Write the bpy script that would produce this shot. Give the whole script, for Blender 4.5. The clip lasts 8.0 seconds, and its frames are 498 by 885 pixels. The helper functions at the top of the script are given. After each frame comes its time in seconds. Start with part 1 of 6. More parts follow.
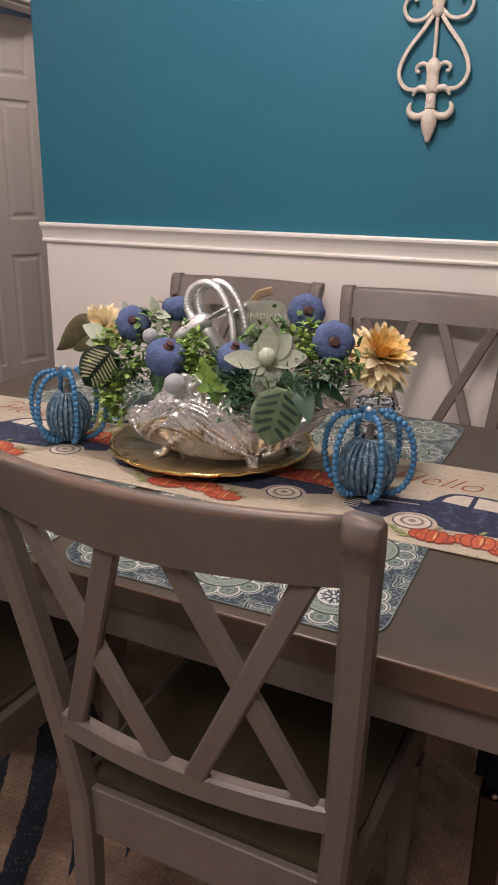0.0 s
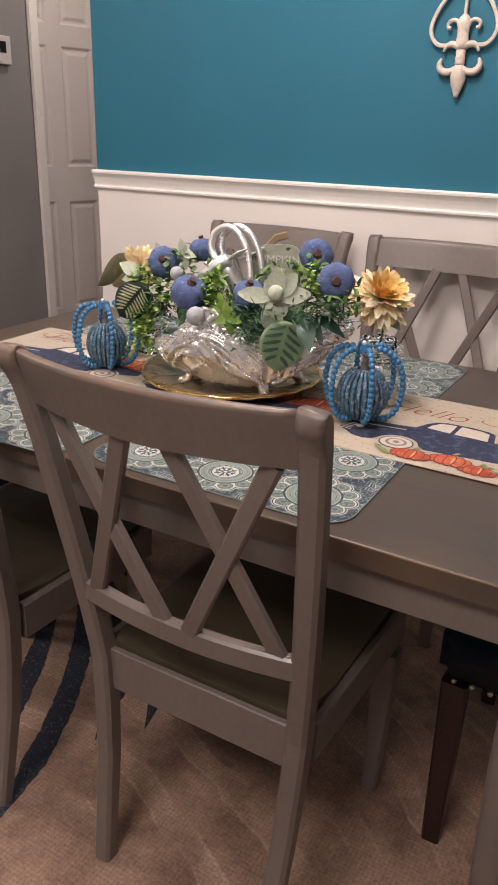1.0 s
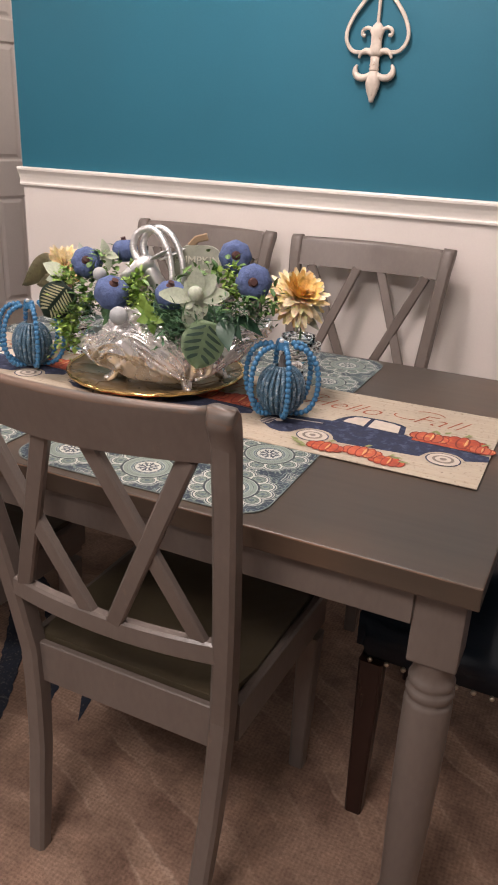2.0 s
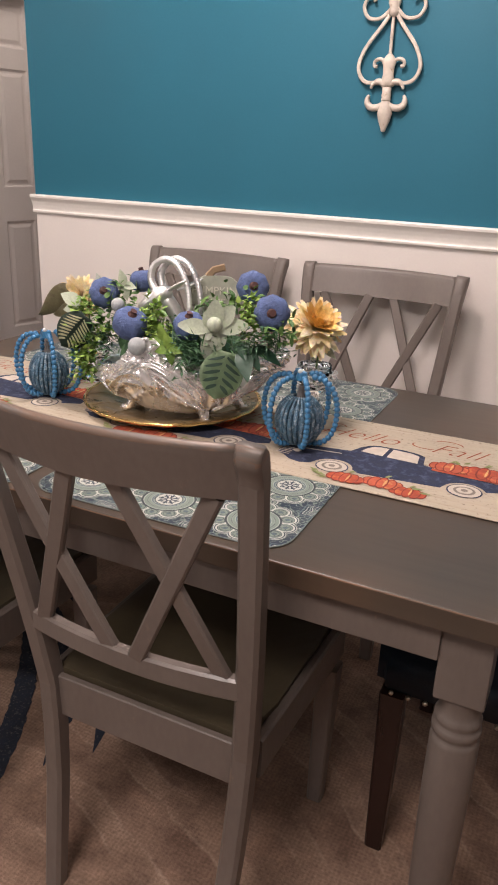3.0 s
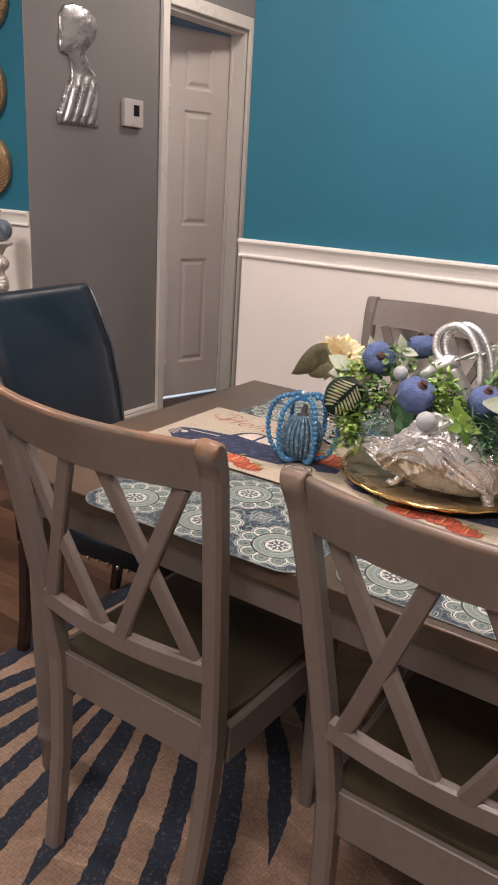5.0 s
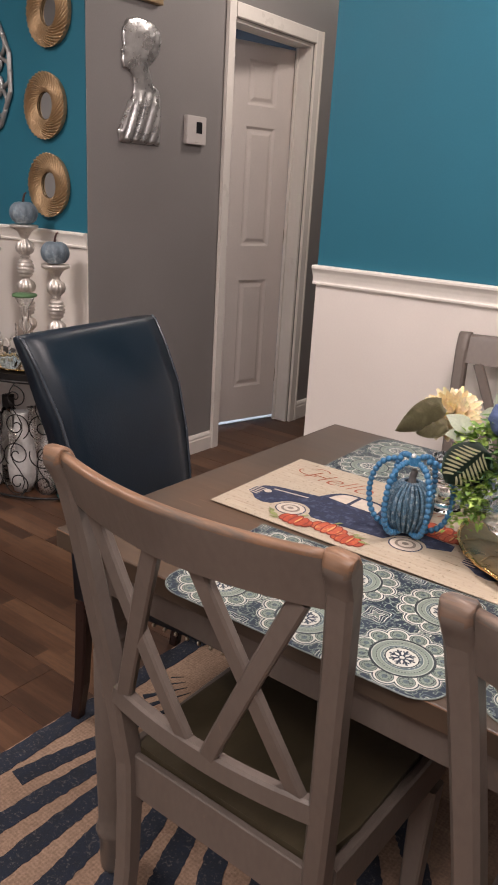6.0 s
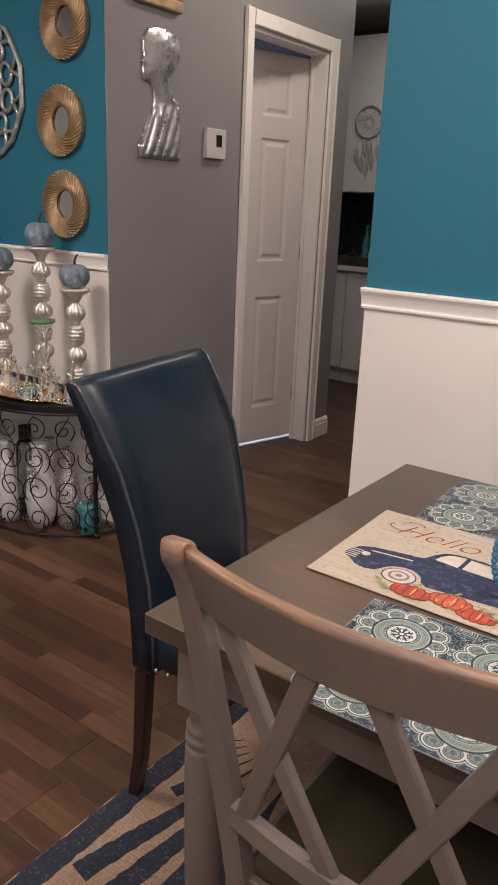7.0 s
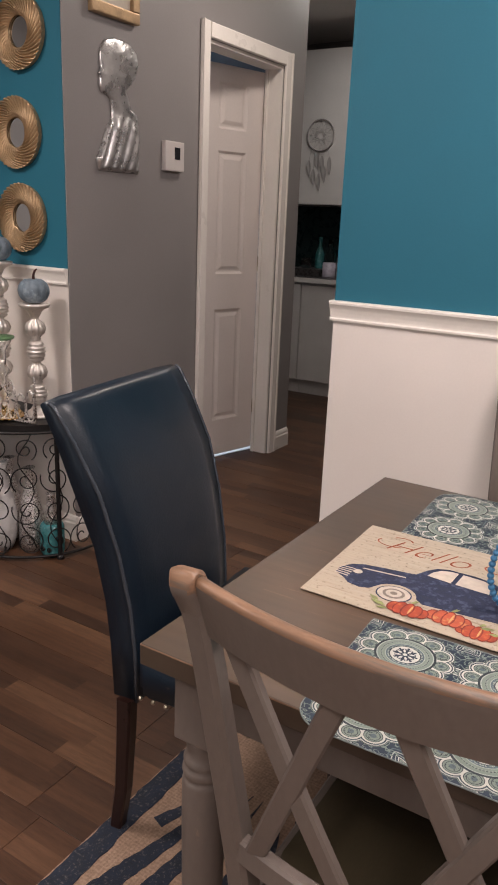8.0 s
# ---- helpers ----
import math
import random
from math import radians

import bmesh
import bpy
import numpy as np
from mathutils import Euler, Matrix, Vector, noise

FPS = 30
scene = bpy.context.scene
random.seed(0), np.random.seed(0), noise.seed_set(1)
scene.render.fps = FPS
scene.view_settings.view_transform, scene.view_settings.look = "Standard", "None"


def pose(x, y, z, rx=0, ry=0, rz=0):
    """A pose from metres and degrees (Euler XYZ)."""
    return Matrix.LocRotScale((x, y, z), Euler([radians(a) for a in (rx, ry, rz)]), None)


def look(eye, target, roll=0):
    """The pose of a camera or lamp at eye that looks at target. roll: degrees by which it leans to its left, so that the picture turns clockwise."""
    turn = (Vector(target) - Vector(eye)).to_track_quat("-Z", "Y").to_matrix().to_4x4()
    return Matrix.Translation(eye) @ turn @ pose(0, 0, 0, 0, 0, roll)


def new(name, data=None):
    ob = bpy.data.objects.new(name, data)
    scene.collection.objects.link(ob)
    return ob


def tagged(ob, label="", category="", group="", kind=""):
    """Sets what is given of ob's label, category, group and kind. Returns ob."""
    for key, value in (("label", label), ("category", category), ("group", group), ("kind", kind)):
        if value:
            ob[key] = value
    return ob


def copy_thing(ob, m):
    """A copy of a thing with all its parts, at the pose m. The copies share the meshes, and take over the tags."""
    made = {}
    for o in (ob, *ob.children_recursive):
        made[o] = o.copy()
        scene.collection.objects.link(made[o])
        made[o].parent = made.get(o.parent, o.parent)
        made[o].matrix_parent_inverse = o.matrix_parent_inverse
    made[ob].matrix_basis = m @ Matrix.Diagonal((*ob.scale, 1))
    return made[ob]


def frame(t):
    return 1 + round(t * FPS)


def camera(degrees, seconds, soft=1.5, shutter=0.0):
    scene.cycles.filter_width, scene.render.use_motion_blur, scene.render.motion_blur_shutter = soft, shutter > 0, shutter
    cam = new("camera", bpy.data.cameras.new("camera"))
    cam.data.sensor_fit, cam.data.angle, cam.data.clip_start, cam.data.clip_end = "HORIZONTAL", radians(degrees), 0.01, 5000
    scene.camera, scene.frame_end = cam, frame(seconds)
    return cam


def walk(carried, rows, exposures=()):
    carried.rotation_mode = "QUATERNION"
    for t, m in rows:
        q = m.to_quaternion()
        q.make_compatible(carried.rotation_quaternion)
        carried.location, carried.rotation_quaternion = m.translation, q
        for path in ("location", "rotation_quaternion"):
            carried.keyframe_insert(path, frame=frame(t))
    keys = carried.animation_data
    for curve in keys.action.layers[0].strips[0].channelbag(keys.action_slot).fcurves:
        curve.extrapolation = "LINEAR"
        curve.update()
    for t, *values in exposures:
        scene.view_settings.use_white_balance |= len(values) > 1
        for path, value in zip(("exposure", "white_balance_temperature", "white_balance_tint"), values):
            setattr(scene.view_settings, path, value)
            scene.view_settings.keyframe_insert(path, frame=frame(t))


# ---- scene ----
cam = camera(36.7, 8.0, soft=1.9)
PATH = [
    (0, (1.736, -2.042, 1.21), (0.921, -0.332, 0.569), 1.0),
    (0.5, (1.785, -2.089, 1.212), (0.903, -0.443, 0.496), 1.4),
    (1, (1.887, -2.162, 1.217), (0.968, -0.554, 0.462), 1.8),
    (1.5, (1.943, -2.186, 1.228), (1.164, -0.515, 0.451), 2.7),
    (3, (1.906, -2.192, 1.256), (1.113, -0.502, 0.539), 2.4),
    (3.5, (1.886, -2.203, 1.262), (0.988, -0.553, 0.574), 2.6),
    (4, (1.817, -2.21, 1.27), (0.846, -0.595, 0.6), 2.9),
    (4.5, (1.679, -2.222, 1.278), (0.666, -0.63, 0.614), 2.9),
    (5, (1.551, -2.22, 1.276), (0.504, -0.645, 0.624), 3.4),
    (6.5, (1.215, -2.063, 1.316), (0.056, -0.555, 0.695), 3.2),
    (7, (1.075, -2.077, 1.327), (-0.034, -0.529, 0.716), 2.4),
    (7.5, (1.009, -2.078, 1.322), (-0.055, -0.493, 0.725), 2.2),
    (8, (1.002, -2.087, 1.329), (-0.003, -0.457, 0.75), 2.3),
]
EXPOSURES = [(0, -0.36), (0.8, -0.1), (1.5, 0.0), (5.0, 0.0), (6.5, -0.10), (8, -0.10)]
walk(cam, [(t, look(eye, target, roll)) for t, eye, target, roll in PATH], exposures=EXPOSURES)

# ---- light ----
world = bpy.data.worlds.new("world")
world.use_nodes = True
scene.world = world
sky = world.node_tree.nodes.new("ShaderNodeTexSky")
sky.sky_type, sky.sun_disc = "NISHITA", False
sky.sun_elevation, sky.sun_rotation = radians(35), radians(200)
world.node_tree.links.new(sky.outputs[0], world.node_tree.nodes["Background"].inputs[0])
world.node_tree.nodes["Background"].inputs[1].default_value = 0.08


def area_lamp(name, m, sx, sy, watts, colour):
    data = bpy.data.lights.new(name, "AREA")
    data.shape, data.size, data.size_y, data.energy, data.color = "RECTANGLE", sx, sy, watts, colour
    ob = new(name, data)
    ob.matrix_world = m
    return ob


def round_lamp(name, at, radius, watts, colour):
    data = bpy.data.lights.new(name, "POINT")
    data.shadow_soft_size, data.energy, data.color = radius, watts, colour
    ob = new(name, data)
    ob.location = at
    return ob


# unseen lamps over the dining table, in hall and closet, plus added fills
round_lamp("table_lamp_light", (1.10, -0.98, 2.36), 0.16, 71, (1.0, 0.872, 0.845))
# fill added at an unseen window behind the camera, as daylight
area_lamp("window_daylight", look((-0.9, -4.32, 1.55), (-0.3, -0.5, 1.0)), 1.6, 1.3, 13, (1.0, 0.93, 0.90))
# overhead fill added out of view, mainly for the chair backs
area_lamp("room_ceiling_light", look((1.45, -2.85, 2.57), (1.45, -2.85, 0)), 0.8, 0.8, 54, (1.0, 0.885, 0.845))
# unseen fill added to brighten the console wall on the left
area_lamp("living_room_light", look((-1.3, -1.7, 2.57), (-1.3, -1.7, 0)), 0.6, 0.6, 46, (1.0, 0.88, 0.83))
area_lamp("hall_lamp_light", look((-0.45, 0.95, 2.58), (-0.45, 0.95, 0)), 0.3, 0.3, 11.5, (1.0, 0.88, 0.80))
# fill added over the kitchen to lift the cabinet fronts
area_lamp("kitchen_ceiling_light", look((-1.0, 2.35, 2.58), (-1.0, 2.35, 0)), 0.5, 0.5, 8.5, (1.0, 0.93, 0.88))
# hung low, so the closet's upper wall stays dark
area_lamp("closet_lamp_light", look((-2.0, 1.1, 1.7), (-2.0, 1.1, 0)), 0.3, 0.3, 38, (0.84, 0.91, 1.0))

# ---- materials ----
def shade(name, colour, rough=0.5, metal=0.0, vary=0.12, scale=6.0, bump=0.1, fine=90.0, stretch=(1, 1, 1), rough_vary=0.1, wear=None, wear_amount=0.35, wear_scale=14.0, random_vary=0.0, coat=0.0, spec=0.5):
    """A surface with broad and fine variation, relief, and an optional second colour in patches, as wear or flecks."""
    m = bpy.data.materials.new(name)
    m.use_nodes = True
    nt = m.node_tree
    n, l = nt.nodes, nt.links
    bs = n["Principled BSDF"]
    tc = n.new("ShaderNodeTexCoord")
    mp = n.new("ShaderNodeMapping")
    mp.inputs["Scale"].default_value = stretch
    l.new(tc.outputs["Object"], mp.inputs[0])
    if random_vary:
        info = n.new("ShaderNodeObjectInfo")
        away = n.new("ShaderNodeVectorMath")
        away.operation = "SCALE"
        away.inputs[0].default_value = (31, 17, 7)
        l.new(info.outputs["Random"], away.inputs["Scale"])
        l.new(away.outputs[0], mp.inputs["Location"])
    broad = n.new("ShaderNodeTexNoise")
    broad.inputs["Scale"].default_value, broad.inputs["Detail"].default_value = scale, 4
    l.new(mp.outputs[0], broad.inputs["Vector"])
    small = n.new("ShaderNodeTexNoise")
    small.inputs["Scale"].default_value, small.inputs["Detail"].default_value = fine, 3
    l.new(mp.outputs[0], small.inputs["Vector"])
    add = n.new("ShaderNodeMath")
    add.operation = "MULTIPLY_ADD"
    l.new(small.outputs[0], add.inputs[0])
    add.inputs[1].default_value = 0.5
    l.new(broad.outputs[0], add.inputs[2])
    rng = n.new("ShaderNodeMapRange")
    l.new(add.outputs[0], rng.inputs[0])
    rng.inputs[1].default_value, rng.inputs[2].default_value = 0.45, 1.05
    rng.inputs[3].default_value, rng.inputs[4].default_value = 1 - vary, 1 + vary
    value = rng.outputs[0]
    if random_vary:
        r2 = n.new("ShaderNodeMapRange")
        l.new(info.outputs["Random"], r2.inputs[0])
        r2.inputs[3].default_value, r2.inputs[4].default_value = 1 - random_vary, 1 + random_vary
        mul = n.new("ShaderNodeMath")
        mul.operation = "MULTIPLY"
        l.new(value, mul.inputs[0]), l.new(r2.outputs[0], mul.inputs[1])
        value = mul.outputs[0]
    base = n.new("ShaderNodeMix")
    base.data_type, base.blend_type = "RGBA", "MULTIPLY"
    base.inputs[0].default_value = 1.0
    base.inputs[6].default_value = (*colour, 1)
    l.new(value, base.inputs[7])
    col = base.outputs[2]
    if wear:
        wn = n.new("ShaderNodeTexNoise")
        wn.inputs["Scale"].default_value, wn.inputs["Detail"].default_value, wn.inputs["Roughness"].default_value = wear_scale, 6, 0.65
        l.new(mp.outputs[0], wn.inputs["Vector"])
        wr = n.new("ShaderNodeMapRange")
        l.new(wn.outputs[0], wr.inputs[0])
        wr.inputs[1].default_value, wr.inputs[2].default_value = 0.72 - wear_amount, 0.82 - wear_amount
        mix = n.new("ShaderNodeMix")
        mix.data_type = "RGBA"
        l.new(wr.outputs[0], mix.inputs[0]), l.new(col, mix.inputs[6])
        mix.inputs[7].default_value = (*wear, 1)
        col = mix.outputs[2]
    l.new(col, bs.inputs["Base Color"])
    rr = n.new("ShaderNodeMapRange")
    l.new(broad.outputs[0], rr.inputs[0])
    rr.inputs[1].default_value, rr.inputs[2].default_value = 0.3, 0.7
    rr.inputs[3].default_value, rr.inputs[4].default_value = max(0.02, rough - rough_vary), min(1, rough + rough_vary)
    l.new(rr.outputs[0], bs.inputs["Roughness"])
    bs.inputs["Metallic"].default_value = metal
    bs.inputs["Specular IOR Level"].default_value = spec
    bs.inputs["Coat Weight"].default_value = coat
    if bump:
        bp = n.new("ShaderNodeBump")
        bp.inputs["Strength"].default_value, bp.inputs["Distance"].default_value = bump, 0.004
        l.new(add.outputs[0], bp.inputs["Height"])
        l.new(bp.outputs[0], bs.inputs["Normal"])
    return m


def glass(name, tint=(1, 1, 1), rough=0.03):
    m = bpy.data.materials.new(name)
    m.use_nodes = True
    bs = m.node_tree.nodes["Principled BSDF"]
    bs.inputs["Base Color"].default_value = (*tint, 1)
    bs.inputs["Roughness"].default_value = rough
    bs.inputs["Transmission Weight"].default_value = 1.0
    bs.inputs["IOR"].default_value = 1.45
    return m


TEAL = shade("teal_wall_paint", (0.019, 0.128, 0.190), 0.55, vary=0.06, scale=2.5, bump=0.12, fine=160, spec=0.3)
WHITE_WALL = shade("white_wall_paint", (0.74, 0.68, 0.635), 0.5, vary=0.04, scale=2.0, bump=0.1, fine=160)
TRIM = shade("white_trim_gloss", (0.80, 0.75, 0.70), 0.35, vary=0.05, scale=5, bump=0.05)
GREY_WALL = shade("grey_wall_paint", (0.236, 0.220, 0.216), 0.5, vary=0.07, scale=2.2, bump=0.18, fine=140)
CEILING = shade("white_ceiling_paint", (0.75, 0.72, 0.68), 0.8, vary=0.04, bump=0.2)
DOOR_PAINT = shade("white_door_paint", (0.74, 0.67, 0.635), 0.4, vary=0.05, scale=4, bump=0.05)
FLOOR_GAP = shade("dark_floor_joint", (0.02, 0.012, 0.009), 0.8)
GREY_PAINT = shade("grey_brown_furniture_paint", (0.140, 0.113, 0.098), 0.42, vary=0.16, scale=7, bump=0.14, fine=120, stretch=(1, 1, 0.4), wear=(0.27, 0.185, 0.135), wear_amount=0.05, wear_scale=22)
RUBBED_PAINT = shade("rubbed_furniture_edge", (0.170, 0.110, 0.080), 0.46, vary=0.28, scale=9, bump=0.08, fine=60, stretch=(0.4, 4, 4), wear=(0.112, 0.090, 0.077), wear_amount=0.22, wear_scale=12)
# worn copper-toned wood, its colour also carrying the lamp's sheen on top edges
WORN_LIT_PAINT = shade("worn_lit_furniture_edge", (0.215, 0.120, 0.072), 0.44, vary=0.34, scale=9, bump=0.08, fine=60, stretch=(0.4, 4, 4), wear=(0.125, 0.092, 0.072), wear_amount=0.20, wear_scale=12)
SEAT_WOOD = shade("olive_brown_seat_stain", (0.058, 0.045, 0.026), 0.42, vary=0.2, scale=6, bump=0.1, stretch=(6, 1, 1))
NAVY_LEATHER = shade("navy_leather", (0.0062, 0.0128, 0.0225), 0.38, spec=0.38, vary=0.2, scale=9, bump=0.25, fine=220)
ESPRESSO = shade("espresso_wood", (0.022, 0.009, 0.007), 0.35, vary=0.25, scale=8, stretch=(3, 3, 0.5))
NAIL = shade("brass_nail", (0.55, 0.48, 0.38), 0.3, metal=1.0, vary=0.1, bump=0)
IRON = shade("black_wrought_iron", (0.014, 0.012, 0.012), 0.45, metal=0.4, vary=0.2)
SILVER = shade("polished_silver", (0.92, 0.90, 0.90), 0.28, metal=0.60, vary=0.08, scale=25, bump=0.04, fine=140, rough_vary=0.06)
ANTIQUE_SILVER = shade("antique_silver", (0.62, 0.57, 0.53), 0.38, metal=0.65, vary=0.2, scale=30, bump=0.1, wear=(0.16, 0.135, 0.12), wear_amount=0.12, wear_scale=35)
BASKET_SILVER = shade("embossed_silver_plate", (0.92, 0.88, 0.87), 0.27, metal=0.78, vary=0.12, scale=25, bump=0.05, fine=140, rough_vary=0.08)
MIRROR_GOLD = shade("brushed_gold_resin", (0.40, 0.275, 0.160), 0.44, metal=0.6, vary=0.3, scale=20, bump=0.15)
PEWTER = shade("dark_pewter", (0.36, 0.35, 0.345), 0.38, metal=0.6, vary=0.2, scale=30, bump=0.1)
RELIEF_SILVER = shade("dark_polished_silver", (0.56, 0.55, 0.55), 0.30, metal=0.88, vary=0.15, scale=25, bump=0.08, fine=120)
MIRROR = shade("mirror_glass", (0.85, 0.87, 0.87), 0.02, metal=1.0, vary=0.02, bump=0, rough_vary=0.01)


class Nodes:
    """Short-hand for arithmetic in a node tree."""

    def __init__(self, name):
        self.m = bpy.data.materials.new(name)
        self.m.use_nodes = True
        self.nt = self.m.node_tree
        self.bs = self.nt.nodes["Principled BSDF"]

    def add(self, kind):
        return self.nt.nodes.new(kind)

    def link(self, a, b):
        self.nt.links.new(a, b)

    def put(self, socket, v):
        if isinstance(v, (int, float)):
            socket.default_value = v
        elif isinstance(v, tuple):
            socket.default_value = v if len(v) == 4 else (*v, 1)
        else:
            self.link(v, socket)

    def math(self, op, a, b=0.0, c=0.0):
        n = self.add("ShaderNodeMath")
        n.operation = op
        for s, v in zip(n.inputs, (a, b, c)):
            self.put(s, v)
        return n.outputs[0]

    def mix(self, f, a, b, blend="MIX"):
        n = self.add("ShaderNodeMix")
        n.data_type, n.blend_type = "RGBA", blend
        self.put(n.inputs[0], f), self.put(n.inputs[6], a), self.put(n.inputs[7], b)
        return n.outputs[2]

    def noise(self, vec, scale, detail=3.0):
        n = self.add("ShaderNodeTexNoise")
        n.inputs["Scale"].default_value, n.inputs["Detail"].default_value = scale, detail
        self.link(vec, n.inputs["Vector"])
        return n.outputs[0]

    def ramp(self, f, stops, constant=True):
        n = self.add("ShaderNodeValToRGB")
        n.color_ramp.interpolation = "CONSTANT" if constant else "LINEAR"
        els = n.color_ramp.elements
        while len(els) < len(stops):
            els.new(1.0)
        for e, (p, c) in zip(els, stops):
            e.position, e.color = p, (*c, 1)
        self.link(f, n.inputs[0])
        return n.outputs[0]

    def object_xyz(self):
        tc = self.add("ShaderNodeTexCoord")
        sp = self.add("ShaderNodeSeparateXYZ")
        self.link(tc.outputs["Object"], sp.inputs[0])
        return tc.outputs["Object"], sp.outputs[0], sp.outputs[1], sp.outputs[2]

    def bump(self, height, strength=0.3, distance=0.002):
        n = self.add("ShaderNodeBump")
        n.inputs["Strength"].default_value, n.inputs["Distance"].default_value = strength, distance
        self.link(height, n.inputs["Height"])
        self.link(n.outputs[0], self.bs.inputs["Normal"])


def placemat_material():
    """Rows of medallions: a snowflake disc, speckled rings and twelve scalloped lobes, with stars and coins between."""
    k = Nodes("medallion_print_cloth")
    vec, x, y, z = k.object_xyz()
    u = k.math("MULTIPLY", x, 1 / 0.147)
    v = k.math("MULTIPLY", y, 1 / 0.145)
    fx = k.math("SUBTRACT", k.math("FRACT", k.math("ADD", u, 10.5)), 0.5)
    fy = k.math("SUBTRACT", k.math("FRACT", k.math("ADD", v, 10.0)), 0.5)

    def length(a, b):
        return k.math("SQRT", k.math("ADD", k.math("MULTIPLY", a, a), k.math("MULTIPLY", b, b)))

    def within(a, lo, hi):
        return k.math("MULTIPLY", k.math("GREATER_THAN", a, lo), k.math("LESS_THAN", a, hi))

    r = length(fx, fy)
    a = k.math("ARCTAN2", fy, fx)
    white, navy, steel, sage, dark, pale = (0.52, 0.51, 0.46), (0.016, 0.027, 0.048), (0.080, 0.112, 0.130), (0.185, 0.228, 0.192), (0.016, 0.024, 0.032), (0.35, 0.385, 0.335)
    frond = k.noise(vec, 420, 2)
    speck = k.math("GREATER_THAN", frond, 0.53)
    # the middle: white disc with a branching snowflake, then rings
    inner = k.ramp(k.math("MULTIPLY", r, 2), [(0, white), (0.285, dark), (0.305, steel), (0.365, pale), (0.38, sage), (0.445, dark), (0.46, sage), (0.525, pale), (0.545, dark)])
    fold8 = k.math("SUBTRACT", k.math("FRACT", k.math("MULTIPLY_ADD", a, 8 / (2 * math.pi), 8.5)), 0.5)
    fold12 = k.math("SUBTRACT", k.math("FRACT", k.math("MULTIPLY_ADD", a, 12 / (2 * math.pi), 12.5)), 0.5)
    across = k.math("MULTIPLY", k.math("ABSOLUTE", fold8), k.math("MULTIPLY", r, 2 * math.pi / 8))
    twig = k.math("ABSOLUTE", k.math("SUBTRACT", across, k.math("MULTIPLY", k.math("SUBTRACT", r, 0.062), 0.75)))
    arms = k.math("MULTIPLY", k.math("LESS_THAN", across, 0.011), within(r, 0.022, 0.122))
    twigs = k.math("MULTIPLY", k.math("LESS_THAN", twig, 0.008), within(r, 0.062, 0.104))
    hub = within(r, 0.022, 0.036)
    inner = k.mix(k.math("MAXIMUM", hub, k.math("MAXIMUM", arms, twigs)), inner, navy)
    inner = k.mix(k.math("MULTIPLY", within(r, 0.152, 0.170), speck), inner, pale)
    dots = k.math("MULTIPLY", k.math("GREATER_THAN", k.math("COSINE", k.math("MULTIPLY", a, 52.0)), 0.1), within(r, 0.210, 0.234))
    inner = k.mix(k.math("MULTIPLY", dots, 0.5), inner, pale)
    # twelve lobes round it
    lobe_x = k.math("SUBTRACT", k.math("MULTIPLY", r, k.math("COSINE", k.math("MULTIPLY", fold12, 2 * math.pi / 12))), 0.352)
    lobe_y = k.math("MULTIPLY", r, k.math("SINE", k.math("MULTIPLY", fold12, 2 * math.pi / 12)))
    d = length(lobe_x, lobe_y)
    lobes = k.ramp(k.math("MULTIPLY", d, 5), [(0, steel), (0.13, sage), (0.27, dark), (0.30, sage), (0.37, dark), (0.40, white), (0.49, dark), (0.53, steel), (0.56, white), (0.605, dark), (0.63, sage), (0.66, dark)])
    lobes = k.mix(k.math("MULTIPLY", within(d, 0.004, 0.066), k.math("GREATER_THAN", frond, 0.60)), lobes, dark)
    # between the medallions: stars and curls on steel blue
    cx = k.math("SUBTRACT", 0.5, k.math("ABSOLUTE", fx))
    cy = k.math("SUBTRACT", 0.5, k.math("ABSOLUTE", fy))
    cr = length(cx, cy)
    ca = k.math("ARCTAN2", cy, cx)
    star = k.math("MULTIPLY", k.math("ABSOLUTE", k.math("COSINE", k.math("MULTIPLY", ca, 2.0))), 0.05)
    corner = k.ramp(k.math("MULTIPLY", k.math("ADD", cr, star), 4), [(0, steel), (0.12, dark), (0.16, sage), (0.28, dark), (0.31, white), (0.37, navy), (0.46, pale), (0.50, navy), (0.60, white), (0.64, navy), (0.74, steel), (0.80, navy)])
    vine = k.math("ABSOLUTE", k.math("SUBTRACT", k.noise(vec, 110, 1), 0.5))
    corner = k.mix(k.math("MULTIPLY", k.math("LESS_THAN", vine, 0.030), k.math("GREATER_THAN", cr, 0.09)), corner, sage)
    coin_r = k.math("MINIMUM", length(cx, fy), length(fx, cy))
    coin = k.ramp(k.math("MULTIPLY", coin_r, 10), [(0, navy), (0.14, pale), (0.22, sage), (0.42, dark), (0.46, pale), (0.54, white), (0.64, dark)])
    corner = k.mix(k.math("LESS_THAN", coin_r, 0.072), corner, coin)
    outer = k.mix(k.math("GREATER_THAN", d, 0.136), lobes, corner)
    col = k.mix(k.math("GREATER_THAN", r, 0.296), inner, outer)
    fade = k.noise(vec, 14, 3)
    col = k.mix(0.35, col, k.mix(1.0, col, k.ramp(fade, [(0.3, (0.7, 0.7, 0.7)), (0.7, (1.2, 1.2, 1.2))], False), "MULTIPLY"))
    k.link(col, k.bs.inputs["Base Color"])
    k.bs.inputs["Roughness"].default_value = 0.5
    k.bump(k.noise(vec, 900, 1), 0.15, 0.001)
    return k.m


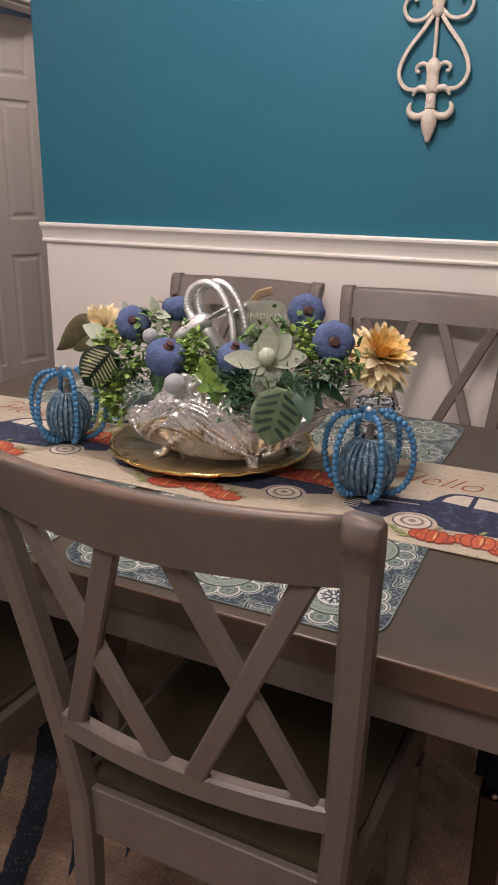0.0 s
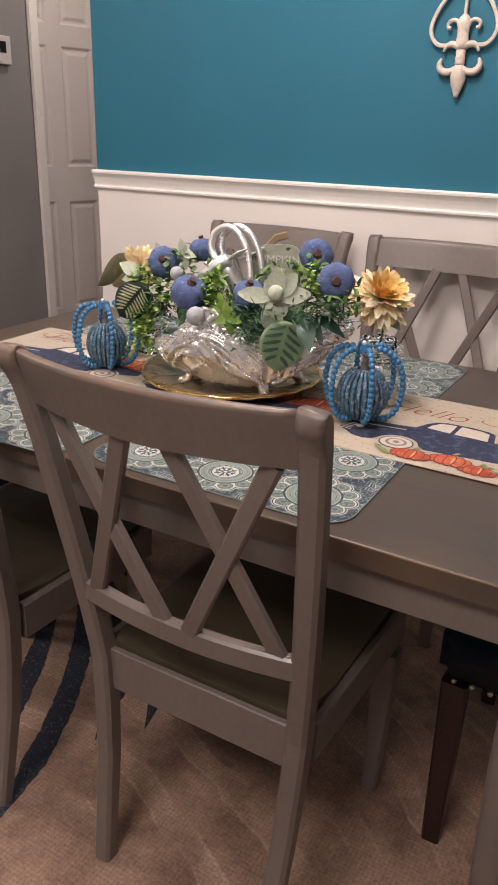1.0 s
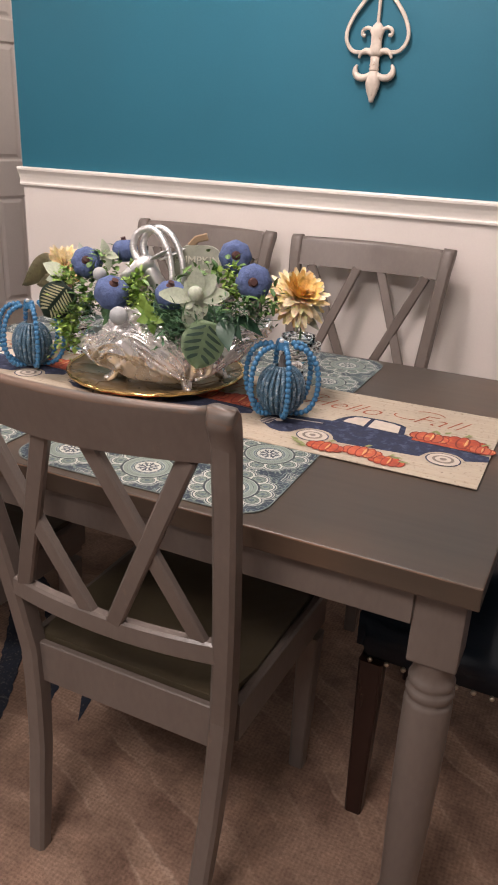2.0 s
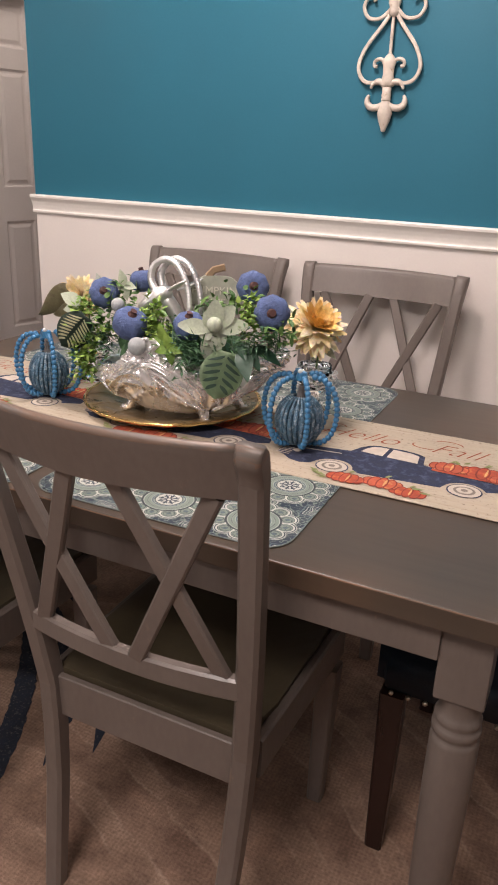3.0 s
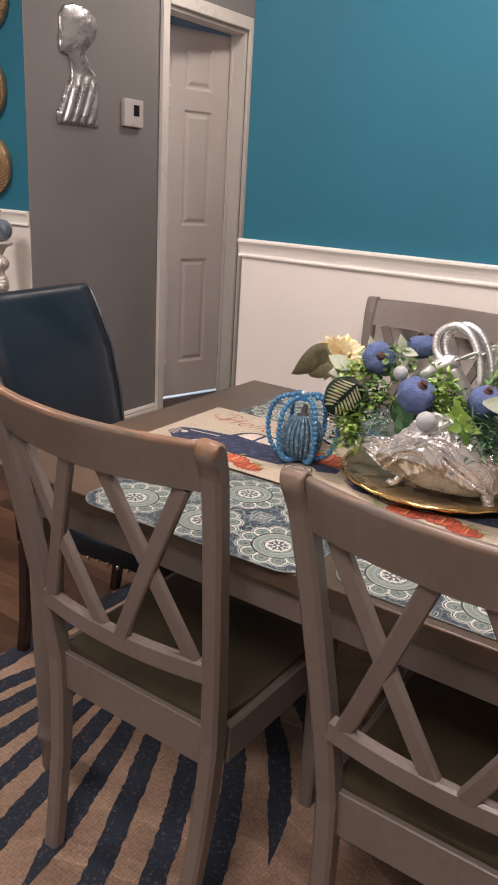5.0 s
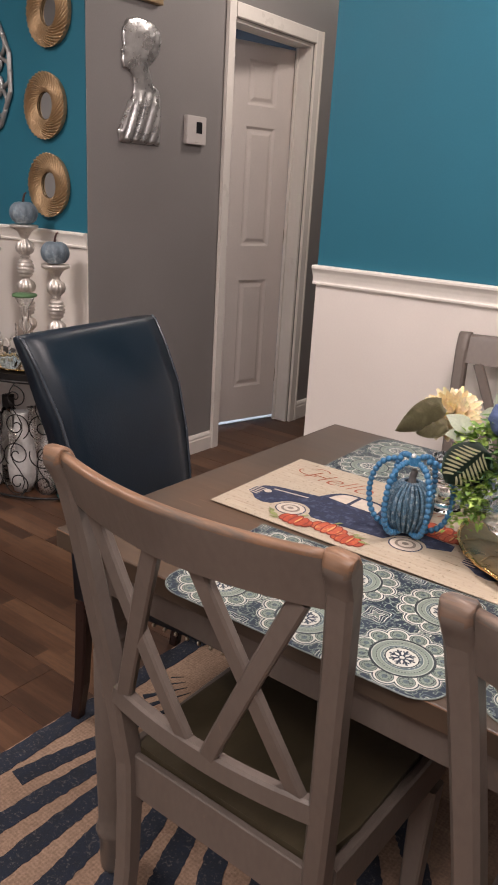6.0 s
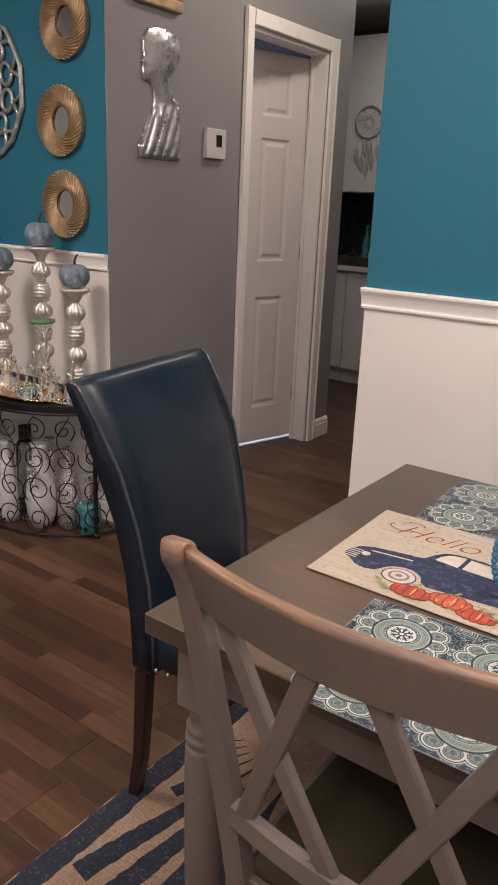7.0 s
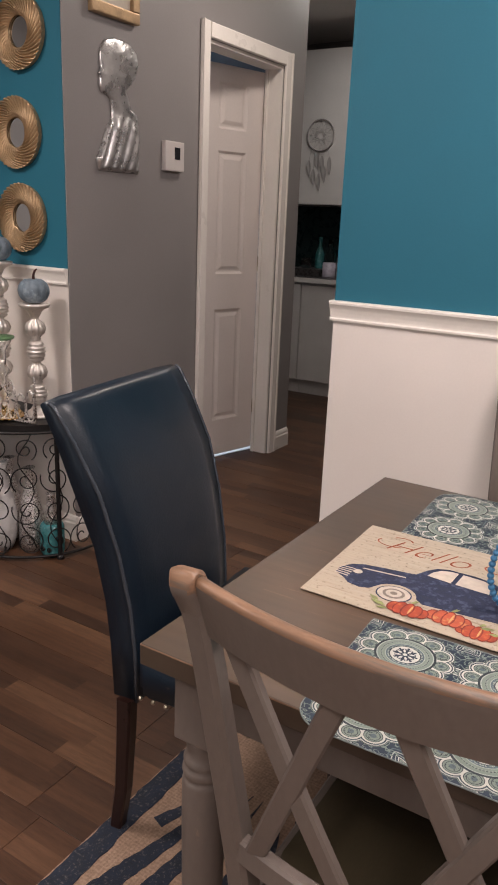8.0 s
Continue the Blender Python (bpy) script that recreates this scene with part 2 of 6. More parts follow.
def rug_material():
    k = Nodes("tan_woven_rug")
    vec, x, y, z = k.object_xyz()
    dx, dy = k.math("SUBTRACT", x, 0.95), k.math("SUBTRACT", y, -1.95)
    r = k.math("SQRT", k.math("ADD", k.math("MULTIPLY", dx, dx), k.math("MULTIPLY", dy, dy)))
    wob = k.noise(vec, 9, 4)
    rr = k.math("MULTIPLY_ADD", k.noise(vec, 3, 2), 0.09, k.math("MULTIPLY_ADD", wob, 0.045, r))
    rings = k.math("FRACT", k.math("MULTIPLY", rr, 7.0))
    tone = k.ramp(rings, [(0.0, (0.215, 0.132, 0.095)), (0.27, (0.240, 0.148, 0.107)), (0.31, (0.42, 0.298, 0.228)), (0.35, (0.330, 0.218, 0.160)), (0.60, (0.390, 0.262, 0.193)), (0.66, (0.43, 0.305, 0.232)), (0.70, (0.290, 0.185, 0.135)), (0.98, (0.215, 0.132, 0.095))], False)
    blocks = k.ramp(k.noise(vec, 13, 2), [(0.36, (0.80, 0.78, 0.77)), (0.46, (1, 1, 1)), (0.56, (1, 1, 1)), (0.64, (1.16, 1.15, 1.14))], False)
    tone = k.mix(1.0, tone, blocks, "MULTIPLY")
    plain = (0.385, 0.262, 0.188)
    # the arcs are woven clearly in some patches and lost in others
    patch = k.ramp(k.noise(vec, 4.5, 3), [(0.40, (0, 0, 0)), (0.60, (1, 1, 1))], False)
    tone = k.mix(patch, k.mix(1.0, (0.315, 0.205, 0.150), blocks, "MULTIPLY"), tone)
    side = k.add("ShaderNodeMapRange")
    k.link(x, side.inputs[0])
    side.inputs[1].default_value, side.inputs[2].default_value = 0.1, 1.1
    col = k.mix(side.outputs[0], plain, tone)
    # slanting weave
    su, sv = k.math("ADD", x, y), k.math("SUBTRACT", x, y)
    knot = k.math("MULTIPLY", k.math("SINE", k.math("MULTIPLY", su, 380.0)), k.math("SINE", k.math("MULTIPLY", sv, 380.0)))
    shown = k.math("MULTIPLY", k.noise(vec, 11, 4), 0.9)
    col = k.mix(shown, col, k.mix(1.0, col, k.ramp(k.math("MULTIPLY_ADD", knot, 0.5, 0.5), [(0.2, (0.74, 0.72, 0.70)), (0.6, (1.1, 1.1, 1.1))], False), "MULTIPLY"))
    col = k.mix(1.0, col, k.ramp(k.noise(vec, 160, 3), [(0.3, (0.78, 0.76, 0.74)), (0.7, (1.18, 1.18, 1.18))], False), "MULTIPLY")
    col = k.mix(1.0, col, k.ramp(k.noise(vec, 5, 3), [(0.3, (0.78, 0.75, 0.73)), (0.7, (1.12, 1.12, 1.12))], False), "MULTIPLY")
    col = k.mix(1.0, col, (0.86, 0.86, 0.86), "MULTIPLY")
    k.link(col, k.bs.inputs["Base Color"])
    k.bs.inputs["Roughness"].default_value = 0.95
    k.bump(k.noise(vec, 300, 2), 0.5, 0.003)
    return k.m


def floor_material():
    """Boards printed as three narrow strips each, every strip a little lighter or darker, with fine grain."""
    k = Nodes("red_brown_floor_wood")
    vec, x, y, z = k.object_xyz()
    info = k.add("ShaderNodeObjectInfo")
    own = info.outputs["Random"]
    strip = k.math("FLOOR", k.math("MULTIPLY", y, 3 / 0.165))
    shift = k.add("ShaderNodeTexWhiteNoise")
    shift.noise_dimensions = "2D"
    pair = k.add("ShaderNodeCombineXYZ")
    k.link(strip, pair.inputs[0]), k.link(own, pair.inputs[1])
    k.link(pair.outputs[0], shift.inputs["Vector"])
    along = k.math("ADD", k.math("MULTIPLY", x, 1 / 0.46), shift.outputs["Value"])
    cell = k.add("ShaderNodeTexWhiteNoise")
    cell.noise_dimensions = "3D"
    trio = k.add("ShaderNodeCombineXYZ")
    k.link(strip, trio.inputs[0]), k.link(own, trio.inputs[1]), k.link(k.math("FLOOR", along), trio.inputs[2])
    k.link(trio.outputs[0], cell.inputs["Vector"])
    tone = cell.outputs["Value"]
    st = k.add("ShaderNodeMapping")
    st.inputs["Scale"].default_value = (5, 60, 5)
    k.link(vec, st.inputs[0])
    away = k.add("ShaderNodeVectorMath")
    away.operation = "SCALE"
    away.inputs[0].default_value = (31, 17, 7)
    k.link(k.math("ADD", tone, own), away.inputs["Scale"])
    k.link(away.outputs[0], st.inputs["Location"])
    grain = k.noise(st.outputs[0], 1.6, 6)
    pores = k.noise(st.outputs[0], 9.0, 4)
    col = k.ramp(tone, [(0.0, (0.046, 0.022, 0.0125)), (0.35, (0.066, 0.031, 0.017)), (0.7, (0.090, 0.043, 0.023)), (1.0, (0.125, 0.063, 0.034))], False)
    col = k.mix(1.0, col, k.ramp(grain, [(0.25, (0.70, 0.66, 0.62)), (0.5, (1, 1, 1)), (0.75, (1.28, 1.26, 1.22))], False), "MULTIPLY")
    col = k.mix(1.0, col, k.ramp(pores, [(0.30, (0.72, 0.70, 0.68)), (0.45, (1, 1, 1)), (0.8, (1.08, 1.08, 1.08))], False), "MULTIPLY")
    col = k.mix(1.0, col, k.ramp(k.noise(vec, 2.2, 3), [(0.3, (0.86, 0.86, 0.86)), (0.7, (1.12, 1.12, 1.12))], False), "MULTIPLY")
    k.link(col, k.bs.inputs["Base Color"])
    k.link(k.math("MULTIPLY_ADD", grain, 0.16, 0.30), k.bs.inputs["Roughness"])
    k.bs.inputs["Specular IOR Level"].default_value = 0.4
    k.bump(pores, 0.10, 0.001)
    return k.m


def table_material():
    """Worn grey-brown stain: warm bare patches, fine grain along the boards, small scuffs."""
    k = Nodes("grey_brown_table_stain")
    vec, x, y, z = k.object_xyz()
    st = k.add("ShaderNodeMapping")
    st.inputs["Scale"].default_value = (2.5, 70, 30)
    k.link(vec, st.inputs[0])
    grain = k.noise(st.outputs[0], 1.0, 5)
    patch = k.noise(vec, 3.2, 5)
    col = k.ramp(patch, [(0.34, (0.062, 0.048, 0.038)), (0.52, (0.080, 0.056, 0.040)), (0.70, (0.115, 0.068, 0.042))], False)
    col = k.mix(1.0, col, k.ramp(grain, [(0.25, (0.86, 0.85, 0.84)), (0.55, (1, 1, 1)), (0.8, (1.12, 1.10, 1.07))], False), "MULTIPLY")
    scuff = k.math("MULTIPLY", k.math("GREATER_THAN", k.noise(st.outputs[0], 2.3, 6), 0.66), k.math("GREATER_THAN", patch, 0.58))
    col = k.mix(k.math("MULTIPLY", scuff, 0.7), col, (0.17, 0.10, 0.062))
    k.link(col, k.bs.inputs["Base Color"])
    k.link(k.math("MULTIPLY_ADD", patch, 0.14, 0.30), k.bs.inputs["Roughness"])
    k.bump(grain, 0.06, 0.001)
    return k.m


def canvas_material():
    k = Nodes("natural_canvas_print")
    vec, x, y, z = k.object_xyz()
    st = k.add("ShaderNodeMapping")
    st.inputs["Scale"].default_value = (10, 140, 1)
    k.link(vec, st.inputs[0])
    grain = k.noise(st.outputs[0], 1.0, 5)
    spots = k.noise(vec, 150, 3)
    col = k.ramp(grain, [(0.27, (0.24, 0.170, 0.115)), (0.36, (0.385, 0.320, 0.245)), (0.75, (0.44, 0.375, 0.295))], False)
    col = k.mix(1.0, col, k.ramp(spots, [(0.25, (0.55, 0.5, 0.45)), (0.4, (1, 1, 1)), (0.8, (1.05, 1.03, 1.0))], False), "MULTIPLY")
    k.link(col, k.bs.inputs["Base Color"])
    k.bs.inputs["Roughness"].default_value = 0.9
    k.bump(k.noise(vec, 700, 1), 0.3, 0.001)
    return k.m


def leaf_material(name, colour, tip, rough=0.5, transl=0.15):
    """Foliage: each leaf a little different, paler along the middle."""
    k = Nodes(name)
    vec, x, y, z = k.object_xyz()
    g = k.add("ShaderNodeNewGeometry")
    rnd_ = g.outputs["Random Per Island"]
    col = k.mix(rnd_, colour, tip)
    col = k.mix(1.0, col, k.ramp(k.noise(vec, 220, 3), [(0.3, (0.86, 0.86, 0.86)), (0.7, (1.12, 1.12, 1.12))], False), "MULTIPLY")
    k.link(col, k.bs.inputs["Base Color"])
    k.bs.inputs["Roughness"].default_value = rough
    k.bs.inputs["Subsurface Weight"].default_value = transl
    k.bs.inputs["Subsurface Radius"].default_value = (0.004, 0.006, 0.002)
    return k.m


PLACEMAT = placemat_material()
RUG = rug_material()
TABLE_PAINT = table_material()
FLOOR_WOOD = floor_material()
CANVAS = canvas_material()
RUG_NAVY = shade("navy_rug_pile", (0.012, 0.0165, 0.030), 0.95, vary=0.5, scale=40, bump=0.5, fine=260, wear=(0.085, 0.078, 0.080), wear_amount=0.16, wear_scale=140)
NAVY_PRINT = shade("navy_fabric_print", (0.020, 0.026, 0.058), 0.9, vary=0.3, scale=60, bump=0.2, fine=500, wear=(0.06, 0.07, 0.12), wear_amount=0.2, wear_scale=60)
MAROON_PRINT = shade("maroon_fabric_print", (0.20, 0.030, 0.018), 0.9, vary=0.3, scale=70)
TAUPE_PRINT = shade("taupe_fabric_print", (0.20, 0.165, 0.14), 0.9, vary=0.25, scale=80)
CREAM_PRINT = shade("cream_fabric_print", (0.50, 0.43, 0.36), 0.9, vary=0.15, scale=60)
RED_PRINT = shade("pumpkin_red_print", (0.36, 0.062, 0.030), 0.9, vary=0.35, scale=70, wear=(0.46, 0.14, 0.05), wear_amount=0.18, wear_scale=70)
ORANGE_PRINT = shade("pumpkin_orange_print", (0.42, 0.090, 0.045), 0.9, vary=0.3, scale=70, wear=(0.50, 0.21, 0.08), wear_amount=0.18, wear_scale=60)
GREEN_PRINT = shade("leaf_green_print", (0.23, 0.25, 0.10), 0.9, vary=0.3, scale=60)
RUST_PRINT = shade("rust_lettering", (0.30, 0.085, 0.045), 0.9, vary=0.25, scale=50)
BLUE_BEAD = shade("blue_painted_bead", (0.045, 0.165, 0.32), 0.3, vary=0.2, scale=60, bump=0.05)
# the pale second colour paints whitish highlights on the small beads
BLUE_WEAVE = shade("grey_blue_highlit_bead", (0.070, 0.140, 0.205), 0.42, vary=0.3, scale=90, bump=0.1, wear=(0.30, 0.37, 0.43), wear_amount=0.19, wear_scale=120)
BLUE_FELT = shade("periwinkle_felt", (0.085, 0.118, 0.245), 0.95, vary=0.3, scale=70, bump=0.9, fine=300)
BROWN_STEM = shade("dark_brown_stem", (0.075, 0.032, 0.028), 0.8, vary=0.3, scale=60)
WHITE_BALL = shade("frosted_white_berry", (0.37, 0.38, 0.385), 0.85, vary=0.15, scale=60, bump=0.4, fine=300)
BOXWOOD = leaf_material("bright_boxwood_leaf", (0.10, 0.20, 0.025), (0.33, 0.46, 0.10))
FERN = leaf_material("dark_fern_leaf", (0.028, 0.085, 0.042), (0.085, 0.18, 0.075))
MIDLEAF = leaf_material("mid_green_leaf", (0.05, 0.12, 0.03), (0.16, 0.27, 0.075))
SAGE = leaf_material("sage_velvet_petal", (0.38, 0.42, 0.32), (0.52, 0.55, 0.44), 0.8)
YELLOW_PETAL = leaf_material("yellow_silk_petal", (0.84, 0.66, 0.34), (0.90, 0.80, 0.58), 0.7, 0.3)
GOLD_PETAL = leaf_material("golden_silk_petal", (0.74, 0.42, 0.10), (0.86, 0.62, 0.25), 0.7, 0.3)
BROWN_LEAF = leaf_material("brown_green_leaf", (0.12, 0.10, 0.05), (0.17, 0.15, 0.075))
STRIPE_DARK = shade("dark_leaf_stripe", (0.015, 0.035, 0.022), 0.5, vary=0.2, scale=80)
DARK_LEAF = shade("dark_glossy_leaf", (0.022, 0.060, 0.034), 0.45, vary=0.25, scale=50, bump=0.15)
HOSTA = shade("variegated_leaf", (0.25, 0.34, 0.20), 0.5, vary=0.25, scale=60, bump=0.2)
PALE_LEAF = shade("pale_striped_leaf", (0.40, 0.39, 0.24), 0.5, vary=0.2, scale=60, bump=0.2)
SIGN_WOOD = shade("whitewashed_sign", (0.40, 0.40, 0.33), 0.85, vary=0.2, scale=40)
SIGN_EDGE = shade("tan_sign_wood", (0.30, 0.20, 0.12), 0.8, vary=0.2, scale=40)
LETTER = shade("cream_letter", (0.70, 0.67, 0.58), 0.8, vary=0.08)
TRAY_BRONZE = shade("dark_bronze_plate", (0.34, 0.25, 0.135), 0.34, metal=0.75, vary=0.3, scale=30, bump=0.5, fine=70)
TRAY_GOLD = shade("gold_plate_rim", (0.75, 0.50, 0.20), 0.22, metal=1.0, vary=0.2, scale=40, bump=0.3, fine=90)
CREAM_METAL = shade("antique_white_metal", (0.55, 0.475, 0.405), 0.45, vary=0.2, scale=30, bump=0.15, wear=(0.30, 0.21, 0.14), wear_amount=0.12, wear_scale=40)
PLASTIC = shade("white_plastic", (0.56, 0.52, 0.50), 0.4, vary=0.03, bump=0)
SCREEN = shade("dark_display", (0.012, 0.013, 0.016), 0.2, vary=0.05, bump=0)
PICTURE = shade("pale_picture_paper", (0.5, 0.45, 0.38), 0.8)
GREY_BLUE_PUMPKIN = shade("dusty_blue_pumpkin", (0.130, 0.168, 0.205), 0.5, vary=0.3, scale=25, bump=0.2, wear=(0.30, 0.36, 0.40), wear_amount=0.18, wear_scale=20)
GLASS = glass("clear_glass")
BLUE_GLASS = glass("pale_blue_glass", (0.62, 0.80, 0.92), 0.05)
TEAL_GLAZE = shade("teal_glaze", (0.05, 0.19, 0.20), 0.25, vary=0.25, scale=30)
WHITE_GLAZE = shade("white_glaze", (0.60, 0.58, 0.57), 0.3, vary=0.1, scale=20)
LAVENDER = shade("lavender_glass_jar", (0.42, 0.39, 0.46), 0.3, vary=0.2, scale=30)
SPARKLE = shade("silver_sequins", (0.66, 0.62, 0.60), 0.3, metal=0.9, vary=0.45, scale=180, bump=0.9, fine=300)
GREEN_WAX = shade("green_candle_wax", (0.095, 0.19, 0.085), 0.5, vary=0.1)
CABINET = shade("white_cabinet_paint", (0.62, 0.60, 0.58), 0.45, vary=0.05)
COUNTER = shade("dark_counter", (0.05, 0.045, 0.045), 0.3, vary=0.4, scale=60)
BACKSPLASH = shade("dark_green_tile", (0.015, 0.035, 0.038), 0.3, vary=0.3, scale=20)
STRING = shade("grey_string", (0.36, 0.34, 0.33), 0.8)


# ---- mesh helpers ----
def part(name, bm, material, parent=None, label="", smooth=False, extra=()):
    me = bpy.data.meshes.new(name)
    bmesh.ops.recalc_face_normals(bm, faces=bm.faces)
    for f in bm.faces:
        f.smooth = smooth
    bm.to_mesh(me)
    bm.free()
    for m in (material, *extra):
        me.materials.append(m)
    ob = new(name, me)
    ob.parent = parent
    if label:
        ob["label"] = label
    return ob


def thing(name, m, label, category, group="", kind=""):
    ob = new(name)
    ob.empty_display_size = 0.05
    ob.matrix_world = m
    return tagged(ob, label, category, group, kind)


def box(x0, x1, y0, y1, z0, z1, bevel=0.0, bm=None):
    own = bmesh.new()
    bmesh.ops.create_cube(own, size=1, matrix=Matrix.LocRotScale(((x0 + x1) / 2, (y0 + y1) / 2, (z0 + z1) / 2), None, (x1 - x0, y1 - y0, z1 - z0)))
    if bevel:
        bmesh.ops.bevel(own, geom=own.edges[:], offset=bevel, segments=2, affect="EDGES", profile=0.6)
    return merge(bm, own)


def merge(bm, own, m=None):
    if m is not None:
        own.transform(m)
    if bm is None:
        return own
    me = bpy.data.meshes.new("tmp")
    own.to_mesh(me)
    own.free()
    bm.from_mesh(me)
    bpy.data.meshes.remove(me)
    return bm


def grid_skin(rows, closed_u=True, cap=True, bm=None):
    """Skin a list of rings (lists of points of equal length)."""
    bm = bm or bmesh.new()
    vs = [[bm.verts.new(p) for p in row] for row in rows]
    n = len(rows[0])
    for a, b in zip(vs[:-1], vs[1:]):
        for i in range(n if closed_u else n - 1):
            j = (i + 1) % n
            bm.faces.new((a[i], a[j], b[j], b[i]))
    if cap and closed_u:
        bm.faces.new(vs[0][::-1])
        bm.faces.new(vs[-1])
    return bm


def lathe(profile, seg=24, at=(0, 0, 0), ripple=0, depth=0.0, bm=None, squash=(1, 1), cap=True):
    """Turn (radius, height) rows round the upright axis; ripple: number of flutes."""
    rows = []
    for r, z in profile:
        ring = []
        for i in range(seg):
            a = 2 * math.pi * i / seg
            rr = r * (1 + depth * math.cos(ripple * a)) if ripple else r
            ring.append((at[0] + rr * math.cos(a) * squash[0], at[1] + rr * math.sin(a) * squash[1], at[2] + z))
        rows.append(ring)
    return grid_skin(rows, bm=bm, cap=cap)


def tube(points, radius, seg=8, bm=None, closed=False, flat=(1, 1)):
    """A round bar along points; radius is a number or one for each point."""
    pts = [Vector(p) for p in points]
    n = len(pts)
    rad = radius if isinstance(radius, (list, tuple)) else [radius] * n
    rows, up = [], None
    for i, p in enumerate(pts):
        a = pts[(i - 1) % n] if closed or i else p
        b = pts[(i + 1) % n] if closed or i < n - 1 else p
        d = (b - a).normalized()
        if up is None:
            up = d.cross(Vector((0, 0, 1)) if abs(d.z) < 0.9 else Vector((0, 1, 0))).normalized()
        up = (up - d * up.dot(d)).normalized()
        side = d.cross(up)
        rows.append([p + (up * math.cos(t) * flat[0] + side * math.sin(t) * flat[1]) * rad[i] for t in [2 * math.pi * k / seg for k in range(seg)]])
    if closed:
        rows.append(rows[0])
        bm = grid_skin(rows, cap=False, bm=bm)
        bmesh.ops.remove_doubles(bm, verts=bm.verts[:], dist=1e-6)
        return bm
    return grid_skin(rows, bm=bm)


def bar(points, wide, deep, across=(1, 0, 0), soft=0.004, bm=None):
    """A board of rectangular section, wide along 'across' and deep at right angles to it, along points."""
    pts = [Vector(p) for p in points]
    ws = wide if isinstance(wide, (list, tuple)) else [wide] * len(pts)
    ds = deep if isinstance(deep, (list, tuple)) else [deep] * len(pts)
    ac = Vector(across)
    rows = []
    for i, p in enumerate(pts):
        d = (pts[min(i + 1, len(pts) - 1)] - pts[max(i - 1, 0)]).normalized()
        u = (ac - d * ac.dot(d)).normalized()
        v = d.cross(u)
        w, e, s = ws[i] / 2, ds[i] / 2, min(soft, ws[i] / 4, ds[i] / 4)
        sect = [(w, -e + s), (w, e - s), (w - s, e), (-w + s, e), (-w, e - s), (-w, -e + s), (-w + s, -e), (w - s, -e)]
        rows.append([p + u * a + v * b for a, b in sect])
    return grid_skin(rows, bm=bm)


def extrude_profile(profile, start, end, out, up=(0, 0, 1)):
    """A moulding: profile rows (out, up) carried from start to end."""
    o, u = Vector(out), Vector(up)
    return grid_skin([[Vector(p) + o * a + u * b for a, b in profile] for p in (start, end)])


def ball(r, at=(0, 0, 0), u=12, v=8, bm=None, scale=(1, 1, 1)):
    own = bmesh.new()
    bmesh.ops.create_uvsphere(own, u_segments=u, v_segments=v, radius=r, matrix=Matrix.LocRotScale(at, None, scale))
    return merge(bm, own)


def arc(cx, cz, r, a0, a1, n=14, y=0.0, grow=0.0):
    """Points on an arc or spiral in the x-z plane; degrees, radius changes by grow over the sweep."""
    out = []
    for i in range(n + 1):
        t = i / n
        a = radians(a0 + (a1 - a0) * t)
        rr = r + grow * t
        out.append((cx + rr * math.cos(a), y, cz + rr * math.sin(a)))
    return out


# ---- the setting ----
RAIL_Z = 1.094        # top of the chair rail
CEIL_Z = 2.62


def two_tone(name, x0, x1, y0, y1, label):
    """A wall painted teal above the chair rail and white below it."""
    bm = box(x0, x1, y0, y1, 0, 1.06)
    low = len(bm.faces)
    box(x0, x1, y0, y1, 1.06, CEIL_Z, bm=bm)
    bm.faces.ensure_lookup_table()
    ob = part(name, bm, WHITE_WALL, extra=(TEAL,))
    for p in ob.data.polygons:
        p.material_index = 1 if p.index >= low else 0
    return tagged(ob, label, "wall", kind="structure")


two_tone("wall_north", 0.0, 4.0, 0.0, 0.13, "teal painted wall over white lower wall with chair rail")
two_tone("wall_north_west", -3.2, -1.119, 0.0, 0.10, "teal wall over white wainscot behind the console table")

RAIL = [(0, -0.062), (0.009, -0.061), (0.010, -0.055), (0.007, -0.051), (0.007, -0.046), (0.009, -0.036), (0.013, -0.024), (0.018, -0.015), (0.021, -0.011), (0.0215, -0.004), (0.019, 0.0), (0, 0.0)]
BASE = [(0, 0), (0.016, 0), (0.016, 0.075), (0.012, 0.082), (0.013, 0.092), (0.007, 0.105), (0, 0.11)]


def moulding(name, prof, start, end, out, label):
    return tagged(part(name, extrude_profile(prof, start, end, out), TRIM), label, "trim", kind="structure")


moulding("chair_rail", RAIL, (-0.009, 0, RAIL_Z), (4.0, 0, RAIL_Z), (0, -1, 0), "white moulded chair rail along the teal wall")
moulding("chair_rail", [(a * 0.35, b) for a, b in RAIL], (0, 0.0, RAIL_Z), (0, 0.13, RAIL_Z), (-1, 0, 0), "white chair rail returning round the wall end")
moulding("chair_rail", RAIL, (-3.2, 0, RAIL_Z + 0.016), (-1.117, 0, RAIL_Z + 0.016), (0, -1, 0), "white chair rail behind the console table")
moulding("baseboard", BASE, (-0.016, 0, 0), (4.0, 0, 0), (0, -1, 0), "white baseboard below the white wall")
moulding("baseboard", BASE, (-3.2, 0, 0), (-1.100, 0, 0), (0, -1, 0), "white baseboard behind the console table")
moulding("baseboard", [(d, z * 0.88) for d, z in BASE], (-1.115, 0.0, 0), (-1.115, 0.830, 0), (1, 0, 0), "white baseboard along the grey wall")
moulding("baseboard", BASE, (-1.115, 1.616, 0), (-1.115, 1.77, 0), (1, 0, 0), "white baseboard beyond the door")

